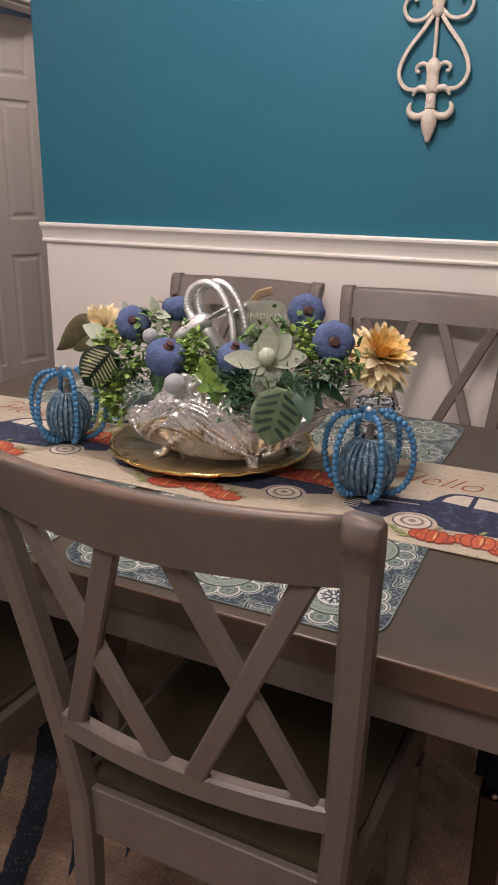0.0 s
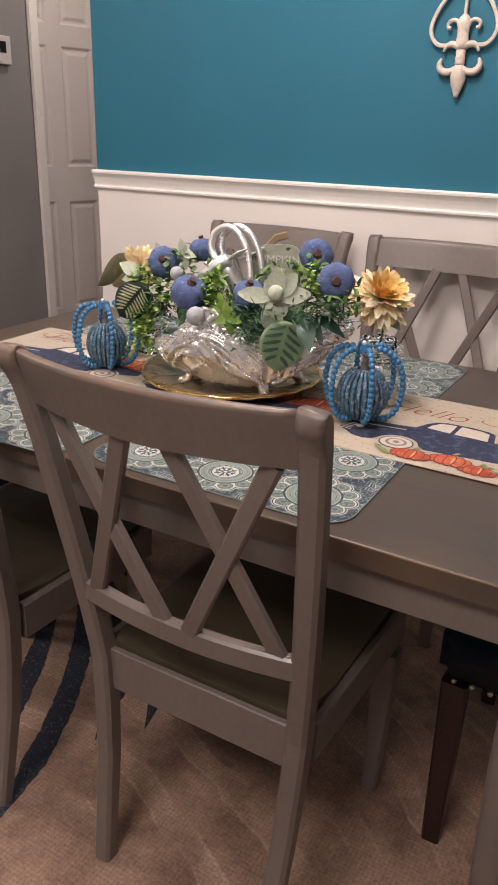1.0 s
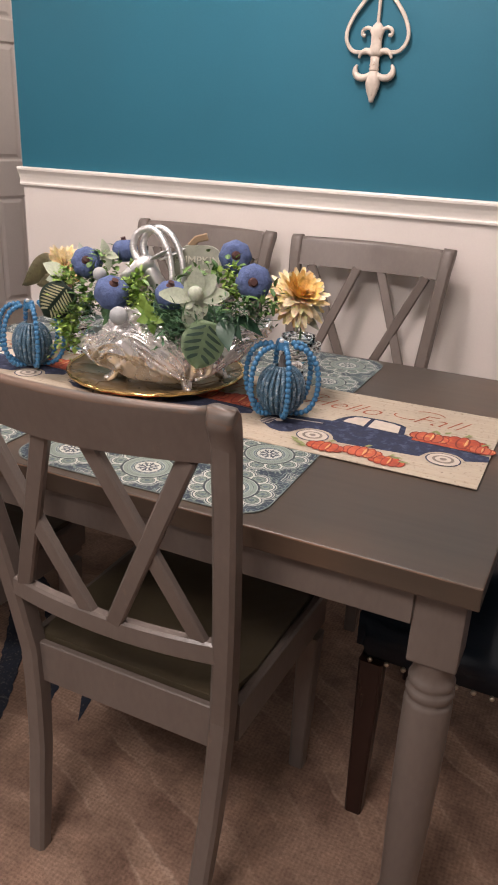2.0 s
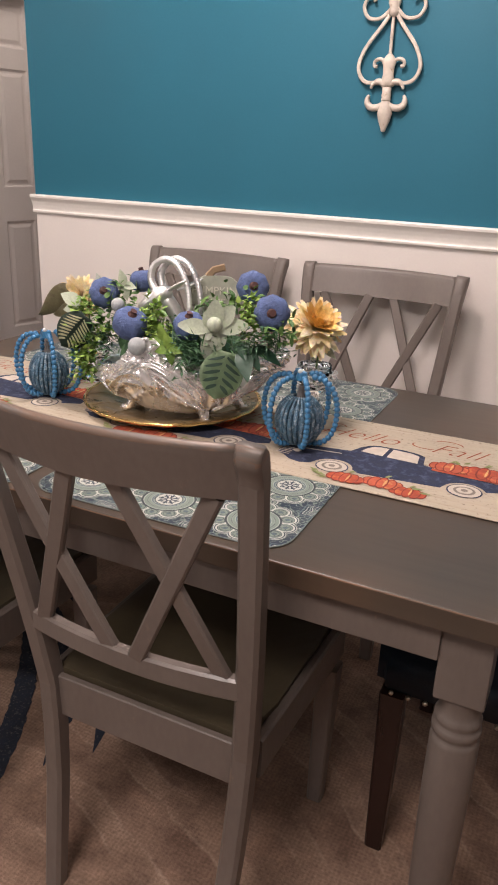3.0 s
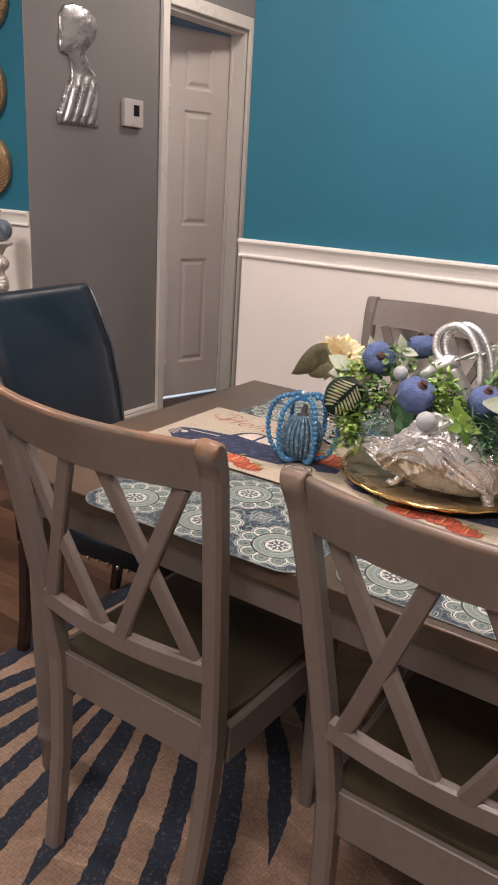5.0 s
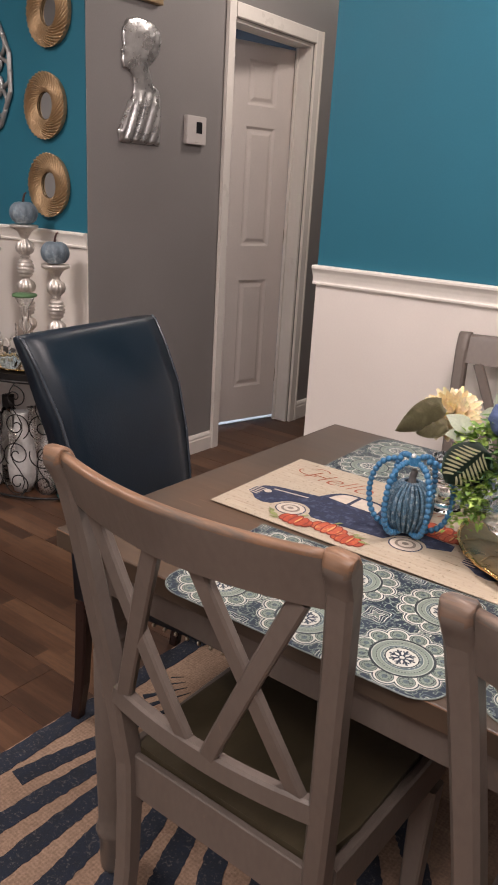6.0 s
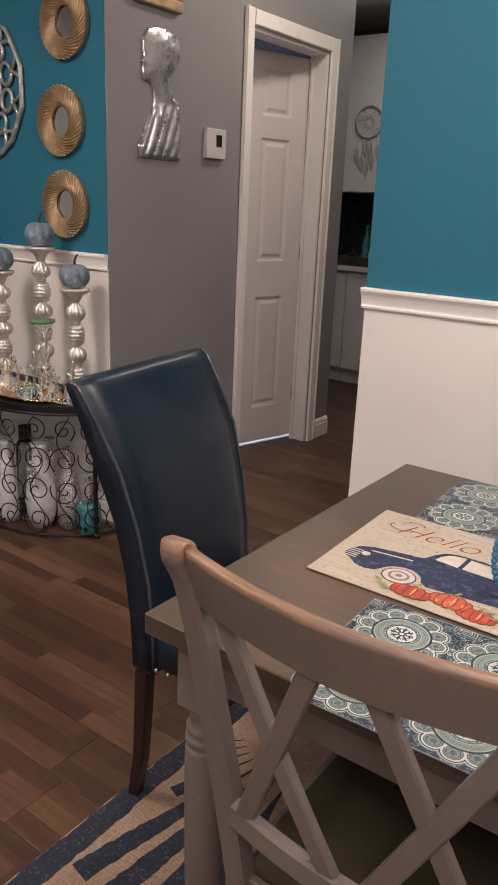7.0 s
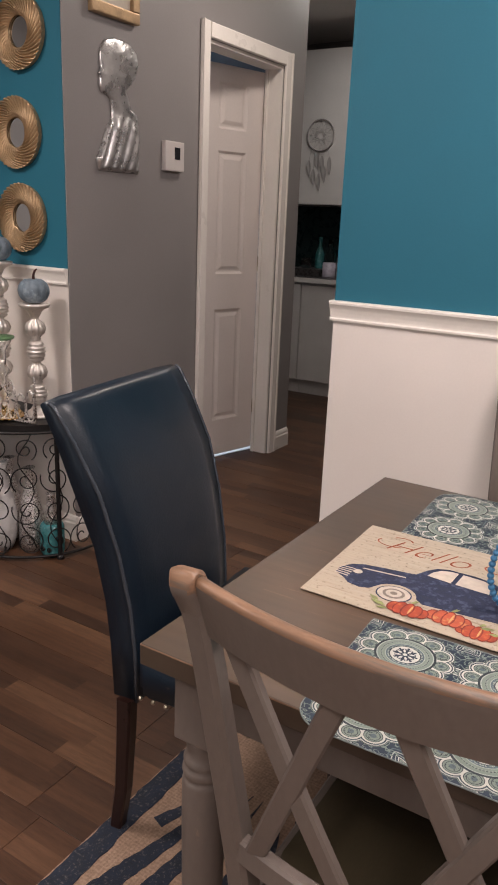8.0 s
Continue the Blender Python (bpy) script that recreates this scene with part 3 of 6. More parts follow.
# grey wall with the door opening
DY0, DY1, DZ = 0.874, 1.538, 2.060
bm = box(-1.215, -1.115, 0.003, DY0, 0, CEIL_Z)
box(-1.215, -1.115, DY1, 1.77, 0, CEIL_Z, bm=bm)
box(-1.215, -1.115, DY0, DY1, DZ, CEIL_Z, bm=bm)
tagged(part("wall_west", bm, GREY_WALL), "plain grey painted wall with a white door", "wall", kind="structure")


def casing_part(name, pts, parent):
    return part(name, bar(pts, 0.064, 0.018, across=(0, 1, 0) if abs(Vector(pts[1]).z - Vector(pts[0]).z) > 0.1 else (0, 0, 1), soft=0.005), TRIM, parent)


door = tagged(thing("door_1", pose(-1.115, DY0, 0), "", ""), "white six-panel interior door standing slightly ajar", "door", kind="structure")
W = DY1 - DY0
part("casing", bar([(0.010, -0.030, 0), (0.010, -0.030, DZ + 0.064)], 0.058, 0.018, across=(0, 1, 0), soft=0.005), TRIM, door)
casing_part("casing", [(0.010, W + 0.034, 0), (0.010, W + 0.034, DZ + 0.064)], door)
casing_part("casing", [(0.011, 0.001, DZ + 0.032), (0.011, W - 0.001, DZ + 0.032)], door)
for x, y0, y1 in ((0.022, -0.058, -0.047), (0.022, W + 0.052, W + 0.064)):
    part("casing_bead", box(x - 0.006, x + 0.002, y0, y1, 0.0, DZ + 0.066, 0.002), TRIM, door)
part("jamb", box(-0.10, 0.0, 0.0, 0.016, 0, DZ - 0.016, 0.001), TRIM, door)
part("jamb", box(-0.10, 0.0, W - 0.016, W, 0, DZ - 0.016, 0.001), TRIM, door)
part("jamb", box(-0.10, 0.0, 0.0, W, DZ - 0.016, DZ, 0.001), TRIM, door)
part("door_stop", box(-0.090, -0.075, W - 0.028, W - 0.016, 0, DZ - 0.016, 0.001), TRIM, door)


def door_leaf(w, h, t=0.035):
    """A leaf hinged at y = 0 running towards -y, its face at x = 0, with raised panels in two columns."""
    bm = bmesh.new()
    st, mid = 0.110, 0.086
    cols = [(-w + st, -w / 2 - mid / 2), (-w / 2 + mid / 2, -st)]
    rws = [(0.200, 0.815), (1.000, 1.610), (1.713, 1.928)]
    ys = sorted({-w, 0.0, *[c for p in cols for c in p]})
    zs = sorted({0.0, h, *[c for p in rws for c in p]})
    for face, sx in ((0.0, 1), (-t, -1)):
        for a, b in zip(ys[:-1], ys[1:]):
            for c, d in zip(zs[:-1], zs[1:]):
                if (a, b) in cols and (c, d) in rws:
                    steps = [(0, 0.0), (0.012, -0.010), (0.022, -0.010), (0.040, -0.002)]
                    rings = [[(face + sx * o, a + i, c + i), (face + sx * o, b - i, c + i), (face + sx * o, b - i, d - i), (face + sx * o, a + i, d - i)] for i, o in steps]
                    grid_skin(rings, cap=False, bm=bm)
                    bm.faces.new([bm.verts.new(v) for v in rings[-1]])
                else:
                    bm.faces.new([bm.verts.new(v) for v in ((face, a, c), (face, b, c), (face, b, d), (face, a, d))])
    bmesh.ops.remove_doubles(bm, verts=bm.verts[:], dist=1e-5)
    for y in (-w, 0.0):
        bm.faces.new([bm.verts.new(v) for v in ((0, y, 0), (-t, y, 0), (-t, y, h), (0, y, h))])
    for z in (0, h):
        bm.faces.new([bm.verts.new(v) for v in ((0, -w, z), (-t, -w, z), (-t, 0, z), (0, 0, z))])
    bmesh.ops.remove_doubles(bm, verts=bm.verts[:], dist=1e-5)
    return bm


leaf = part("door_leaf", door_leaf(0.69, 2.006), DOOR_PAINT, door, "white six-panel leaf")
leaf.matrix_basis = pose(-0.102, W - 0.014, 0.026, 0, 0, -15)
for z in (0.25, 1.05, 1.8):
    part("hinge", tube([(0.006, 0.0, z - 0.04), (0.006, 0.0, z + 0.04)], 0.006), NAIL, leaf)

# even dark tone, set so the gaps round the door leaf stay dim
CLOSET_WALL = shade("blue_grey_wall_paint", (0.17, 0.19, 0.23), 0.6, vary=0.05, scale=2)
SLIT_FLOOR = shade("slit_bright_floor", (0.62, 0.64, 0.67), 0.35, vary=0.08, scale=3, bump=0.05)
# closet behind the door
bm = box(-2.9, -2.8, 0.1, 1.77, 0, CEIL_Z)
box(-2.8, -1.215, 1.67, 1.77, 0, CEIL_Z, bm=bm)
tagged(part("closet_wall", bm, CLOSET_WALL), "blue-grey wall of the lit closet behind the door", "wall", kind="structure")

# floor pale and cut along the leaf, painting the slit's light; hall boards adjoin
slit_floor_edge = [(-2.8, 0.1), (-1.622, 0.1), (-1.218, 1.60), (-1.218, 1.67), (-2.8, 1.67)]
tagged(part("closet_floor", grid_skin([[(x, y, z) for x, y in slit_floor_edge] for z in (-0.004, 0.003)]), SLIT_FLOOR), "pale closet floor cut along the door leaf to brighten the slit below", "floor", kind="structure")

# hall and kitchen beyond, and the rest of the room
bm = box(0.0, 0.13, 0.13, 3.6, 0, CEIL_Z)
tagged(part("wall_hall", bm, GREY_WALL), "grey hall wall", "wall", kind="structure")
bm = box(-3.3, 0.13, 3.62, 3.74, 0, CEIL_Z)
tagged(part("wall_kitchen", bm, GREY_WALL), "dim grey kitchen wall behind the counter", "wall", kind="structure")
bm = box(-3.3, -3.2, -4.5, 3.62, 0, CEIL_Z)
tagged(part("wall_far_west", bm, GREY_WALL), "grey side wall", "wall", kind="structure")
bm = box(4.0, 4.12, -4.5, 0.13, 0, CEIL_Z)
tagged(part("wall_east", bm, WHITE_WALL), "pale side wall", "wall", kind="structure")
bm = box(-3.2, -1.75, -4.5, -4.38, 0, CEIL_Z)
box(-0.05, 4.0, -4.5, -4.38, 0, CEIL_Z, bm=bm)
box(-1.75, -0.05, -4.5, -4.38, 0, 0.85, bm=bm)
box(-1.75, -0.05, -4.5, -4.38, 2.25, CEIL_Z, bm=bm)
tagged(part("wall_south", bm, GREY_WALL), "grey wall with a window opening", "wall", kind="structure")
tagged(part("ceiling", box(-3.3, 4.12, -4.5, 3.74, CEIL_Z, CEIL_Z + 0.1), CEILING), "white painted ceiling", "ceiling", kind="structure")
floor = tagged(part("floor", box(-3.3, 4.12, -4.5, 3.74, -0.1, -0.006), FLOOR_GAP), "red-brown wooden plank floor", "floor", kind="structure")


# ---- table and chairs ----
TZ = 0.74
TX0, TX1, TY0, TY1 = 0.386, 1.876, -1.363, -0.459
CX, CY = (TX0 + TX1) / 2, (TY0 + TY1) / 2


def dining_table():
    t = thing("dining_table", pose(CX, CY, 0), "grey-brown painted wooden dining table with turned legs", "table")
    hx, hy = (TX1 - TX0) / 2, (TY1 - TY0) / 2
    top_ob = part("tabletop", box(-hx, hx, -hy, hy, TZ - 0.034, TZ, 0.0025), TABLE_PAINT, t, extra=(WORN_LIT_PAINT,))
    for f in top_ob.data.polygons:
        if 0.2 < f.normal.z < 0.95:
            f.material_index = 1
    for sy in (-1, 1):
        part("apron", box(-hx + 0.1135, hx - 0.0835, sy * (hy - 0.026) - 0.010, sy * (hy - 0.026) + 0.010, 0.650, TZ - 0.034, 0.002), GREY_PAINT, t)
    for sx in (-1, 1):
        part("apron", box(sx * (hx - 0.026) - 0.010, sx * (hx - 0.026) + 0.010, -hy + 0.10, hy - 0.10, 0.650, TZ - 0.034, 0.002), GREY_PAINT, t)
    prof = [(0.0, 0.0), (0.021, 0.0), (0.025, 0.020), (0.027, 0.085), (0.031, 0.095), (0.0335, 0.106), (0.031, 0.117), (0.028, 0.124), (0.029, 0.16), (0.0325, 0.30), (0.0345, 0.43), (0.0345, 0.508), (0.0330, 0.516), (0.0300, 0.519), (0.0335, 0.524), (0.0345, 0.530), (0.0335, 0.536), (0.0300, 0.539), (0.0325, 0.544), (0.0330, 0.550), (0.0305, 0.555), (0.0285, 0.561), (0.0285, 0.574), (0.031, 0.582), (0.031, 0.590), (0.0, 0.590)]
    for sx in (-1, 1):
        for sy in (-1, 1):
            x, y = sx * (hx - (0.050 if sx > 0 else 0.080)), sy * (hy - 0.056)
            leg = part("leg", lathe(prof, 24, (x, y, 0)), GREY_PAINT, t, smooth=True)
            part("leg_block", box(x - 0.034, x + 0.034, y - 0.034, y + 0.034, 0.588, TZ - 0.0345, 0.003), GREY_PAINT, leg)
    return t


dining_table()


def cross_back_chair(m, label, edge, rise=0.0, sway=0.0):
    """x across, y towards the seat's front, origin on the floor between the back legs; edge: the finish of the rubbed top edges; rise, sway: how far the top of the back stands taller and leans aside."""
    c = thing("dining_chair", m, label, "chair", "dining chairs round the table")

    def back_y(x, z):
        lean = np.interp(z, [0.40, 0.57, 0.75, 0.965], [0.050, 0.027, -0.008, -0.053])
        bow = np.interp(z, [0.43, 0.57, 0.95], [0.0, 0.030, 0.038]) * (1 - (x / 0.21) ** 2)
        return float(lean - bow)

    def post_y(z):
        return float(np.interp(z, [0.40, 0.57, 0.75, 0.86, 0.93, 0.965], [0.050, 0.027, -0.004, -0.022, -0.040, -0.056]))

    for s in (-1, 1):
        pts, ws, ds = [], [], []
        for z in (0.0, 0.10, 0.22, 0.33, 0.42, 0.52, 0.62, 0.72, 0.82, 0.885, 0.905, 0.920, 0.9275, 0.934, 0.940, 0.945, 0.949, 0.952, 0.9538):
            x = s * float(np.interp(z, [0, 0.43, 0.965], [0.162, 0.182, 0.224]))
            y = float(np.interp(z, [0, 0.22, 0.40], [0.0, 0.036, 0.050])) if z < 0.40 else post_y(z)
            # above the rail the post swells and rolls over to the rear
            pts.append((x, y - float(np.interp(z, [0.905, 0.932], [0.0, 0.004])), z))
            ws.append(float(np.interp(z, [0.88, 0.92], [0.034, 0.035])))
            ds.append(2 * math.sqrt(0.0176 ** 2 - (z - 0.9365) ** 2) if z > 0.93 else float(np.interp(z, [0, 0.42, 0.80, 0.905, 0.93], [0.030, 0.038, 0.030, 0.031, 0.0335])))
        p = part("back_post", bar(pts, ws, ds, soft=0.006), GREY_PAINT, c, extra=(edge,))
        for f in p.data.polygons:
            if f.center.z > 0.90 and abs(f.normal.x) < 0.85:
                f.use_smooth = True
            if f.center.z > 0.936:
                f.material_index = 1
        part("front_leg", bar([(s * 0.185, 0.405, 0), (s * 0.190, 0.405, 0.345)], [0.030, 0.042], [0.030, 0.042]), GREY_PAINT, c)
        part("side_apron", bar([(s * 0.190, 0.070, 0.396), (s * 0.200, 0.426, 0.396)], 0.018, 0.074), GREY_PAINT, c)
    xs = [-0.207 + 0.414 * i / 24 for i in range(25)]
    prof = [(-0.011, 0.0), (-0.0105, 0.80), (-0.0100, 0.90), (-0.0075, 0.97), (-0.003, 1.0), (0.003, 1.0), (0.0075, 0.97), (0.0100, 0.90), (0.0105, 0.80), (0.011, 0.0)]
    rows = []
    for x in xs:
        lo, hi = 0.871 + 0.004 * abs(x) / 0.2, 0.951
        rows.append([(x, (back_y(x, 0.88) + 0.012) * (1 - k) + back_y(x, 0.945) * k + dy, lo + (hi - lo) * k) for dy, k in prof])
    p = part("top_rail", grid_skin(rows), GREY_PAINT, c, extra=(edge,))
    for f in p.data.polygons:
        if f.center.z > 0.943:
            f.material_index, f.use_smooth = 1, True
    low = bar([(x * 0.90, back_y(x * 0.90, 0.557), 0.557) for x in xs], 0.037, 0.020, across=(0, 0, 1))
    part("lower_rail", low, GREY_PAINT, c)
    for a, b, off in ((-0.170, -0.024, 0.002), (0.170, 0.024, -0.002), (-0.034, -0.156, -0.002), (0.034, 0.156, 0.002)):
        n = 6
        pts = [(a + (b - a) * i / n, back_y(a + (b - a) * i / n, 0.875 + (0.570 - 0.875) * i / n) + off + 0.003 + 0.011 * (1 - i / n), 0.875 + (0.570 - 0.875) * i / n) for i in range(n + 1)]
        part("cross_slat", bar(pts, 0.026, 0.015, across=(1, 0, 0.3), soft=0.003), GREY_PAINT, c)
    part("rear_apron", bar([(-0.168, 0.050, 0.392), (0.168, 0.050, 0.392)], 0.080, 0.013, across=(0, 0, 1), soft=0.002), GREY_PAINT, c)
    part("front_apron", bar([(-0.190, 0.418, 0.394), (0.190, 0.418, 0.394)], 0.072, 0.020, across=(0, 0, 1)), GREY_PAINT, c)
    rows = []
    for j in range(9):
        y = 0.058 + 0.371 * j / 8
        w = 0.172 + 0.016 * min(1, j / 2)
        rows.append([(w * (-1 + 2 * i / 8), y, 0.440 - 0.012 * math.sin(math.pi * i / 8) * math.sin(math.pi * min(1, j / 7))) for i in range(9)] + [(w * (1 - 2 * i / 8), y, 0.421) for i in range(9)])
    part("seat", grid_skin(rows), SEAT_WOOD, c, "olive-brown dished wooden seat")
    for ob in c.children_recursive:
        for v in ob.data.vertices:
            k = min(1.0, max(0.0, (v.co.z - 0.46) / 0.41))
            v.co.x += sway * k * k
            v.co.z += rise * k
    return c


cross_back_chair(pose(1.363, -1.436, 0), "grey-brown painted cross-back dining chair with lightly rubbed edges", RUBBED_PAINT, 0.0, -0.007)
cross_back_chair(pose(0.791, -1.450, 0), "grey-brown painted cross-back dining chair with worn copper edges", WORN_LIT_PAINT, 0.010)
FAR = cross_back_chair(pose(0.776, -0.122, 0, 0, 0, 180), "grey-brown painted cross-back dining chair beside the white wall", GREY_PAINT, 0.013)
copy_thing(FAR, pose(1.311, -0.122, 0, 0, 0, 180))


# lighter than the leather: the edge highlight is put into the piping's colour
LIT_PIPING = shade("highlit_leather_edge", (0.050, 0.058, 0.072), 0.18, vary=0.2, scale=20, bump=0.1)


def parsons_chair(m, label):
    """x towards the seat's front, y across, origin on the floor below the seat's rear edge."""
    c = thing("upholstered_chair", m, label, "chair", "leather end chairs")
    hw = 0.243
    # back: side profile of (front x, rear x, z)
    prof = [(0.018, -0.060, 0.340), (0.016, -0.064, 0.46), (0.008, -0.073, 0.56), (-0.014, -0.094, 0.68), (-0.050, -0.135, 0.80), (-0.102, -0.170, 0.90), (-0.134, -0.192, 0.950), (-0.144, -0.197, 0.964), (-0.155, -0.189, 0.970)]
    def half(z):
        return float(np.interp(z, [0.340, 0.60, 0.80, 0.96], [0.200, 0.208, 0.224, 0.235]))

    rows = []
    for f, r, z in prof:
        k = 0.010
        hw = half(z)
        bow = 0.005 * max(0, min(1, (z - 0.4) / 0.2))
        ring = []
        for i in range(9):
            y = -hw + 2 * hw * i / 8
            ring.append((f - bow * (1 - (y / hw) ** 2) - (k if i in (0, 8) else 0), y, z))
        for i in range(9):
            y = hw - 2 * hw * i / 8
            ring.append((r + (k if i in (0, 8) else 0), y, z))
        rows.append(ring)
    part("backrest", grid_skin(rows), NAVY_LEATHER, c, "navy leather back flaring to the rear", smooth=True)
    for s in (-1, 1):
        part("piping", tube([(f - 0.010, s * (half(z) + 0.0005), z) for f, r, z in prof], 0.0042, 6), LIT_PIPING, c, smooth=True)
    hw = 0.243
    seat = bmesh.new()
    bmesh.ops.create_cube(seat, size=1, matrix=Matrix.LocRotScale((0.264, 0, 0.430), None, (0.467, 2 * hw, 0.105)))
    bmesh.ops.bevel(seat, geom=seat.edges[:], offset=0.02, segments=3, affect="EDGES")
    s_ob = part("seat", seat, NAVY_LEATHER, c, "padded navy leather seat", smooth=True)
    nails = [(0.045 + 0.030 * i, s * (hw + 0.001), 0.389) for i in range(15) for s in (-1, 1)] + [(0.4985, -0.20 + 0.0308 * i, 0.389) for i in range(14)]
    me = None
    for x, y, z in nails:
        if me is None:
            first = part("nailhead", ball(0.0050, u=8, v=5), NAIL, s_ob, "brass nailhead", smooth=True)
            me = first.data
            ob = first
        else:
            ob = new("nailhead", me)
            ob.parent = s_ob
            ob["label"] = "brass nailhead"
        ob.location = (x, y, z)
    for s in (-1, 1):
        part("leg", bar([(-0.040, s * (hw - 0.034), 0.0), (-0.022, s * (hw - 0.034), 0.12), (-0.018, s * (hw - 0.040), 0.26), (-0.018, s * (hw - 0.044), 0.341)], [0.028, 0.030, 0.033, 0.034], [0.028, 0.031, 0.034, 0.036], across=(0, 1, 0)), ESPRESSO, c)
        part("leg", bar([(0.465, s * (hw - 0.026), 0.0), (0.465, s * (hw - 0.026), 0.376)], [0.032, 0.044], [0.032, 0.044], across=(0, 1, 0)), ESPRESSO, c)
    return c


END = parsons_chair(pose(0.078, -0.850, 0, 0, 0, 7), "navy blue leather upholstered chair with brass nailheads and dark legs")
copy_thing(END, pose(2.157, -0.866, 0, 0, 0, 180))


# ---- rug ----
RUG_X0, RUG_X1, RUG_Y0, RUG_Y1, RUG_T = 0.036, 2.75, -2.45, -0.12, 0.010
rug = tagged(part("area_rug", box(RUG_X0, RUG_X1, RUG_Y0, RUG_Y1, 0.0005, RUG_T, 0.003), RUG), "tan woven area rug with a navy sunburst pattern", "rug")


def rug_strip(points, widths, name="navy_stripe"):
    """A raised strip of navy pile with ragged edges."""
    rows = []
    for i, (p, w) in enumerate(zip(points, widths)):
        d = (Vector(points[min(i + 1, len(points) - 1)]) - Vector(points[max(i - 1, 0)])).normalized()
        nrm = Vector((-d.y, d.x))
        j = [rnd2.uniform(0.90, 1.10) for _ in range(2)]
        a, b = Vector(p) + nrm * w / 2 * j[0], Vector(p) - nrm * w / 2 * j[1]
        rows.append([(a.x, a.y, RUG_T + 0.0015), (b.x, b.y, RUG_T + 0.0015), (b.x, b.y, RUG_T - 0.004), (a.x, a.y, RUG_T - 0.004)])
    part(name, grid_skin(rows), RUG_NAVY, rug)


rnd2 = random.Random(11)
FAN = Vector((0.30, -0.62))
a_end = -34.0
while a_end > -172:
    reach = (rnd2.uniform(0.90, 0.98) if a_end > -46 else rnd2.uniform(1.02, 1.22)) if a_end > -85 else 1.3
    bend = float(np.interp(a_end, [-110, -60, -34], [-6, 6, 43]))
    pts, ws = [], []
    for i in range(90):
        r = 0.20 + (reach - 0.20) * i / 89
        a = radians(a_end + (0.92 - r) * bend)
        p = FAN + Vector((math.cos(a), math.sin(a))) * r
        if p.x < 0.132:
            break
        full = 0.050 * min(1.0, r / 0.62)
        ws.append(full * min(1, (i + 0.4) / 16) * min(1.0, (89.4 - i) / 16))
        pts.append((p.x, p.y))
    if len(pts) > 3:
        rug_strip(pts, ws)
    a_end -= 6.9
rug_strip([(0.068, RUG_Y0 + 0.03 + (RUG_Y1 - RUG_Y0 - 0.06) * i / 120) for i in range(121)], [0.056] * 121, "navy_border")

# ---- runner and placemats ----
MAT_Z = TZ + 0.0005


def cloth(corners, nx, ny, thick, wave):
    """A thin cloth between four corners (front left, front right, back right, back left), slightly wavy."""
    fl, fr, br, bl = [Vector((*c, 0)) for c in corners]
    bm = bmesh.new()
    lay = []
    for z in (0.0, thick):
        vs = []
        for j in range(ny + 1):
            for i in range(nx + 1):
                u, v = i / nx, j / ny
                p = (fl * (1 - u) + fr * u) * (1 - v) + (bl * (1 - u) + br * u) * v
                p.z = z + wave * (0.5 + 0.5 * noise.noise(Vector((p.x * 9, p.y * 9, 3))))
                vs.append(bm.verts.new(p))
        lay.append(vs)
    w = nx + 1
    for vs in lay:
        for j in range(ny):
            for i in range(nx):
                bm.faces.new((vs[j * w + i], vs[j * w + i + 1], vs[(j + 1) * w + i + 1], vs[(j + 1) * w + i]))
    rim = [i for i in range(w)] + [j * w + nx for j in range(1, ny + 1)] + [ny * w + i for i in range(nx - 1, -1, -1)] + [j * w for j in range(ny - 1, 0, -1)]
    for a, b in zip(rim, rim[1:] + rim[:1]):
        bm.faces.new((lay[0][a], lay[0][b], lay[1][b], lay[1][a]))
    return bm


GOLD_PRINT = shade("pumpkin_gold_print", (0.55, 0.32, 0.13), 0.9, vary=0.25, scale=70)
HEM = shade("blue_grey_hem_cloth", (0.20, 0.23, 0.22), 0.8, vary=0.3, scale=90)


def mat_outline(hx, hy, r, n=8):
    out = []
    for sx, sy, a0 in ((1, -1, -90), (1, 1, 0), (-1, 1, 90), (-1, -1, 180)):
        if sy > 0:
            out.append((sx * hx, hy))
            continue
        for i in range(n + 1):
            a = radians(a0 + 90 * i / n)
            out.append((sx * (hx - r) + r * math.cos(a), sy * (hy - r) + r * math.sin(a)))
    return out


def mat_body(hx, hy, r, thick):
    """A cloth mat with two rounded corners: rows across, its width following the corners."""
    rows = []
    ny = 28
    for j in range(ny + 1):
        y = -hy + 2 * hy * j / ny
        d = max(0.0, -y - (hy - r))
        w = hx - (r - math.sqrt(max(0.0, r * r - d * d)))
        wave = [0.0012 * noise.noise(Vector((w * (-1 + i / 6) * 9, y * 9, 3))) + 0.0008 for i in range(13)]
        rows.append([(w * (-1 + i / 6), y, thick + wave[i]) for i in range(13)] + [(w * (1 - i / 6), y, 0.0) for i in range(13)])
    return grid_skin(rows)


mat_proto = None
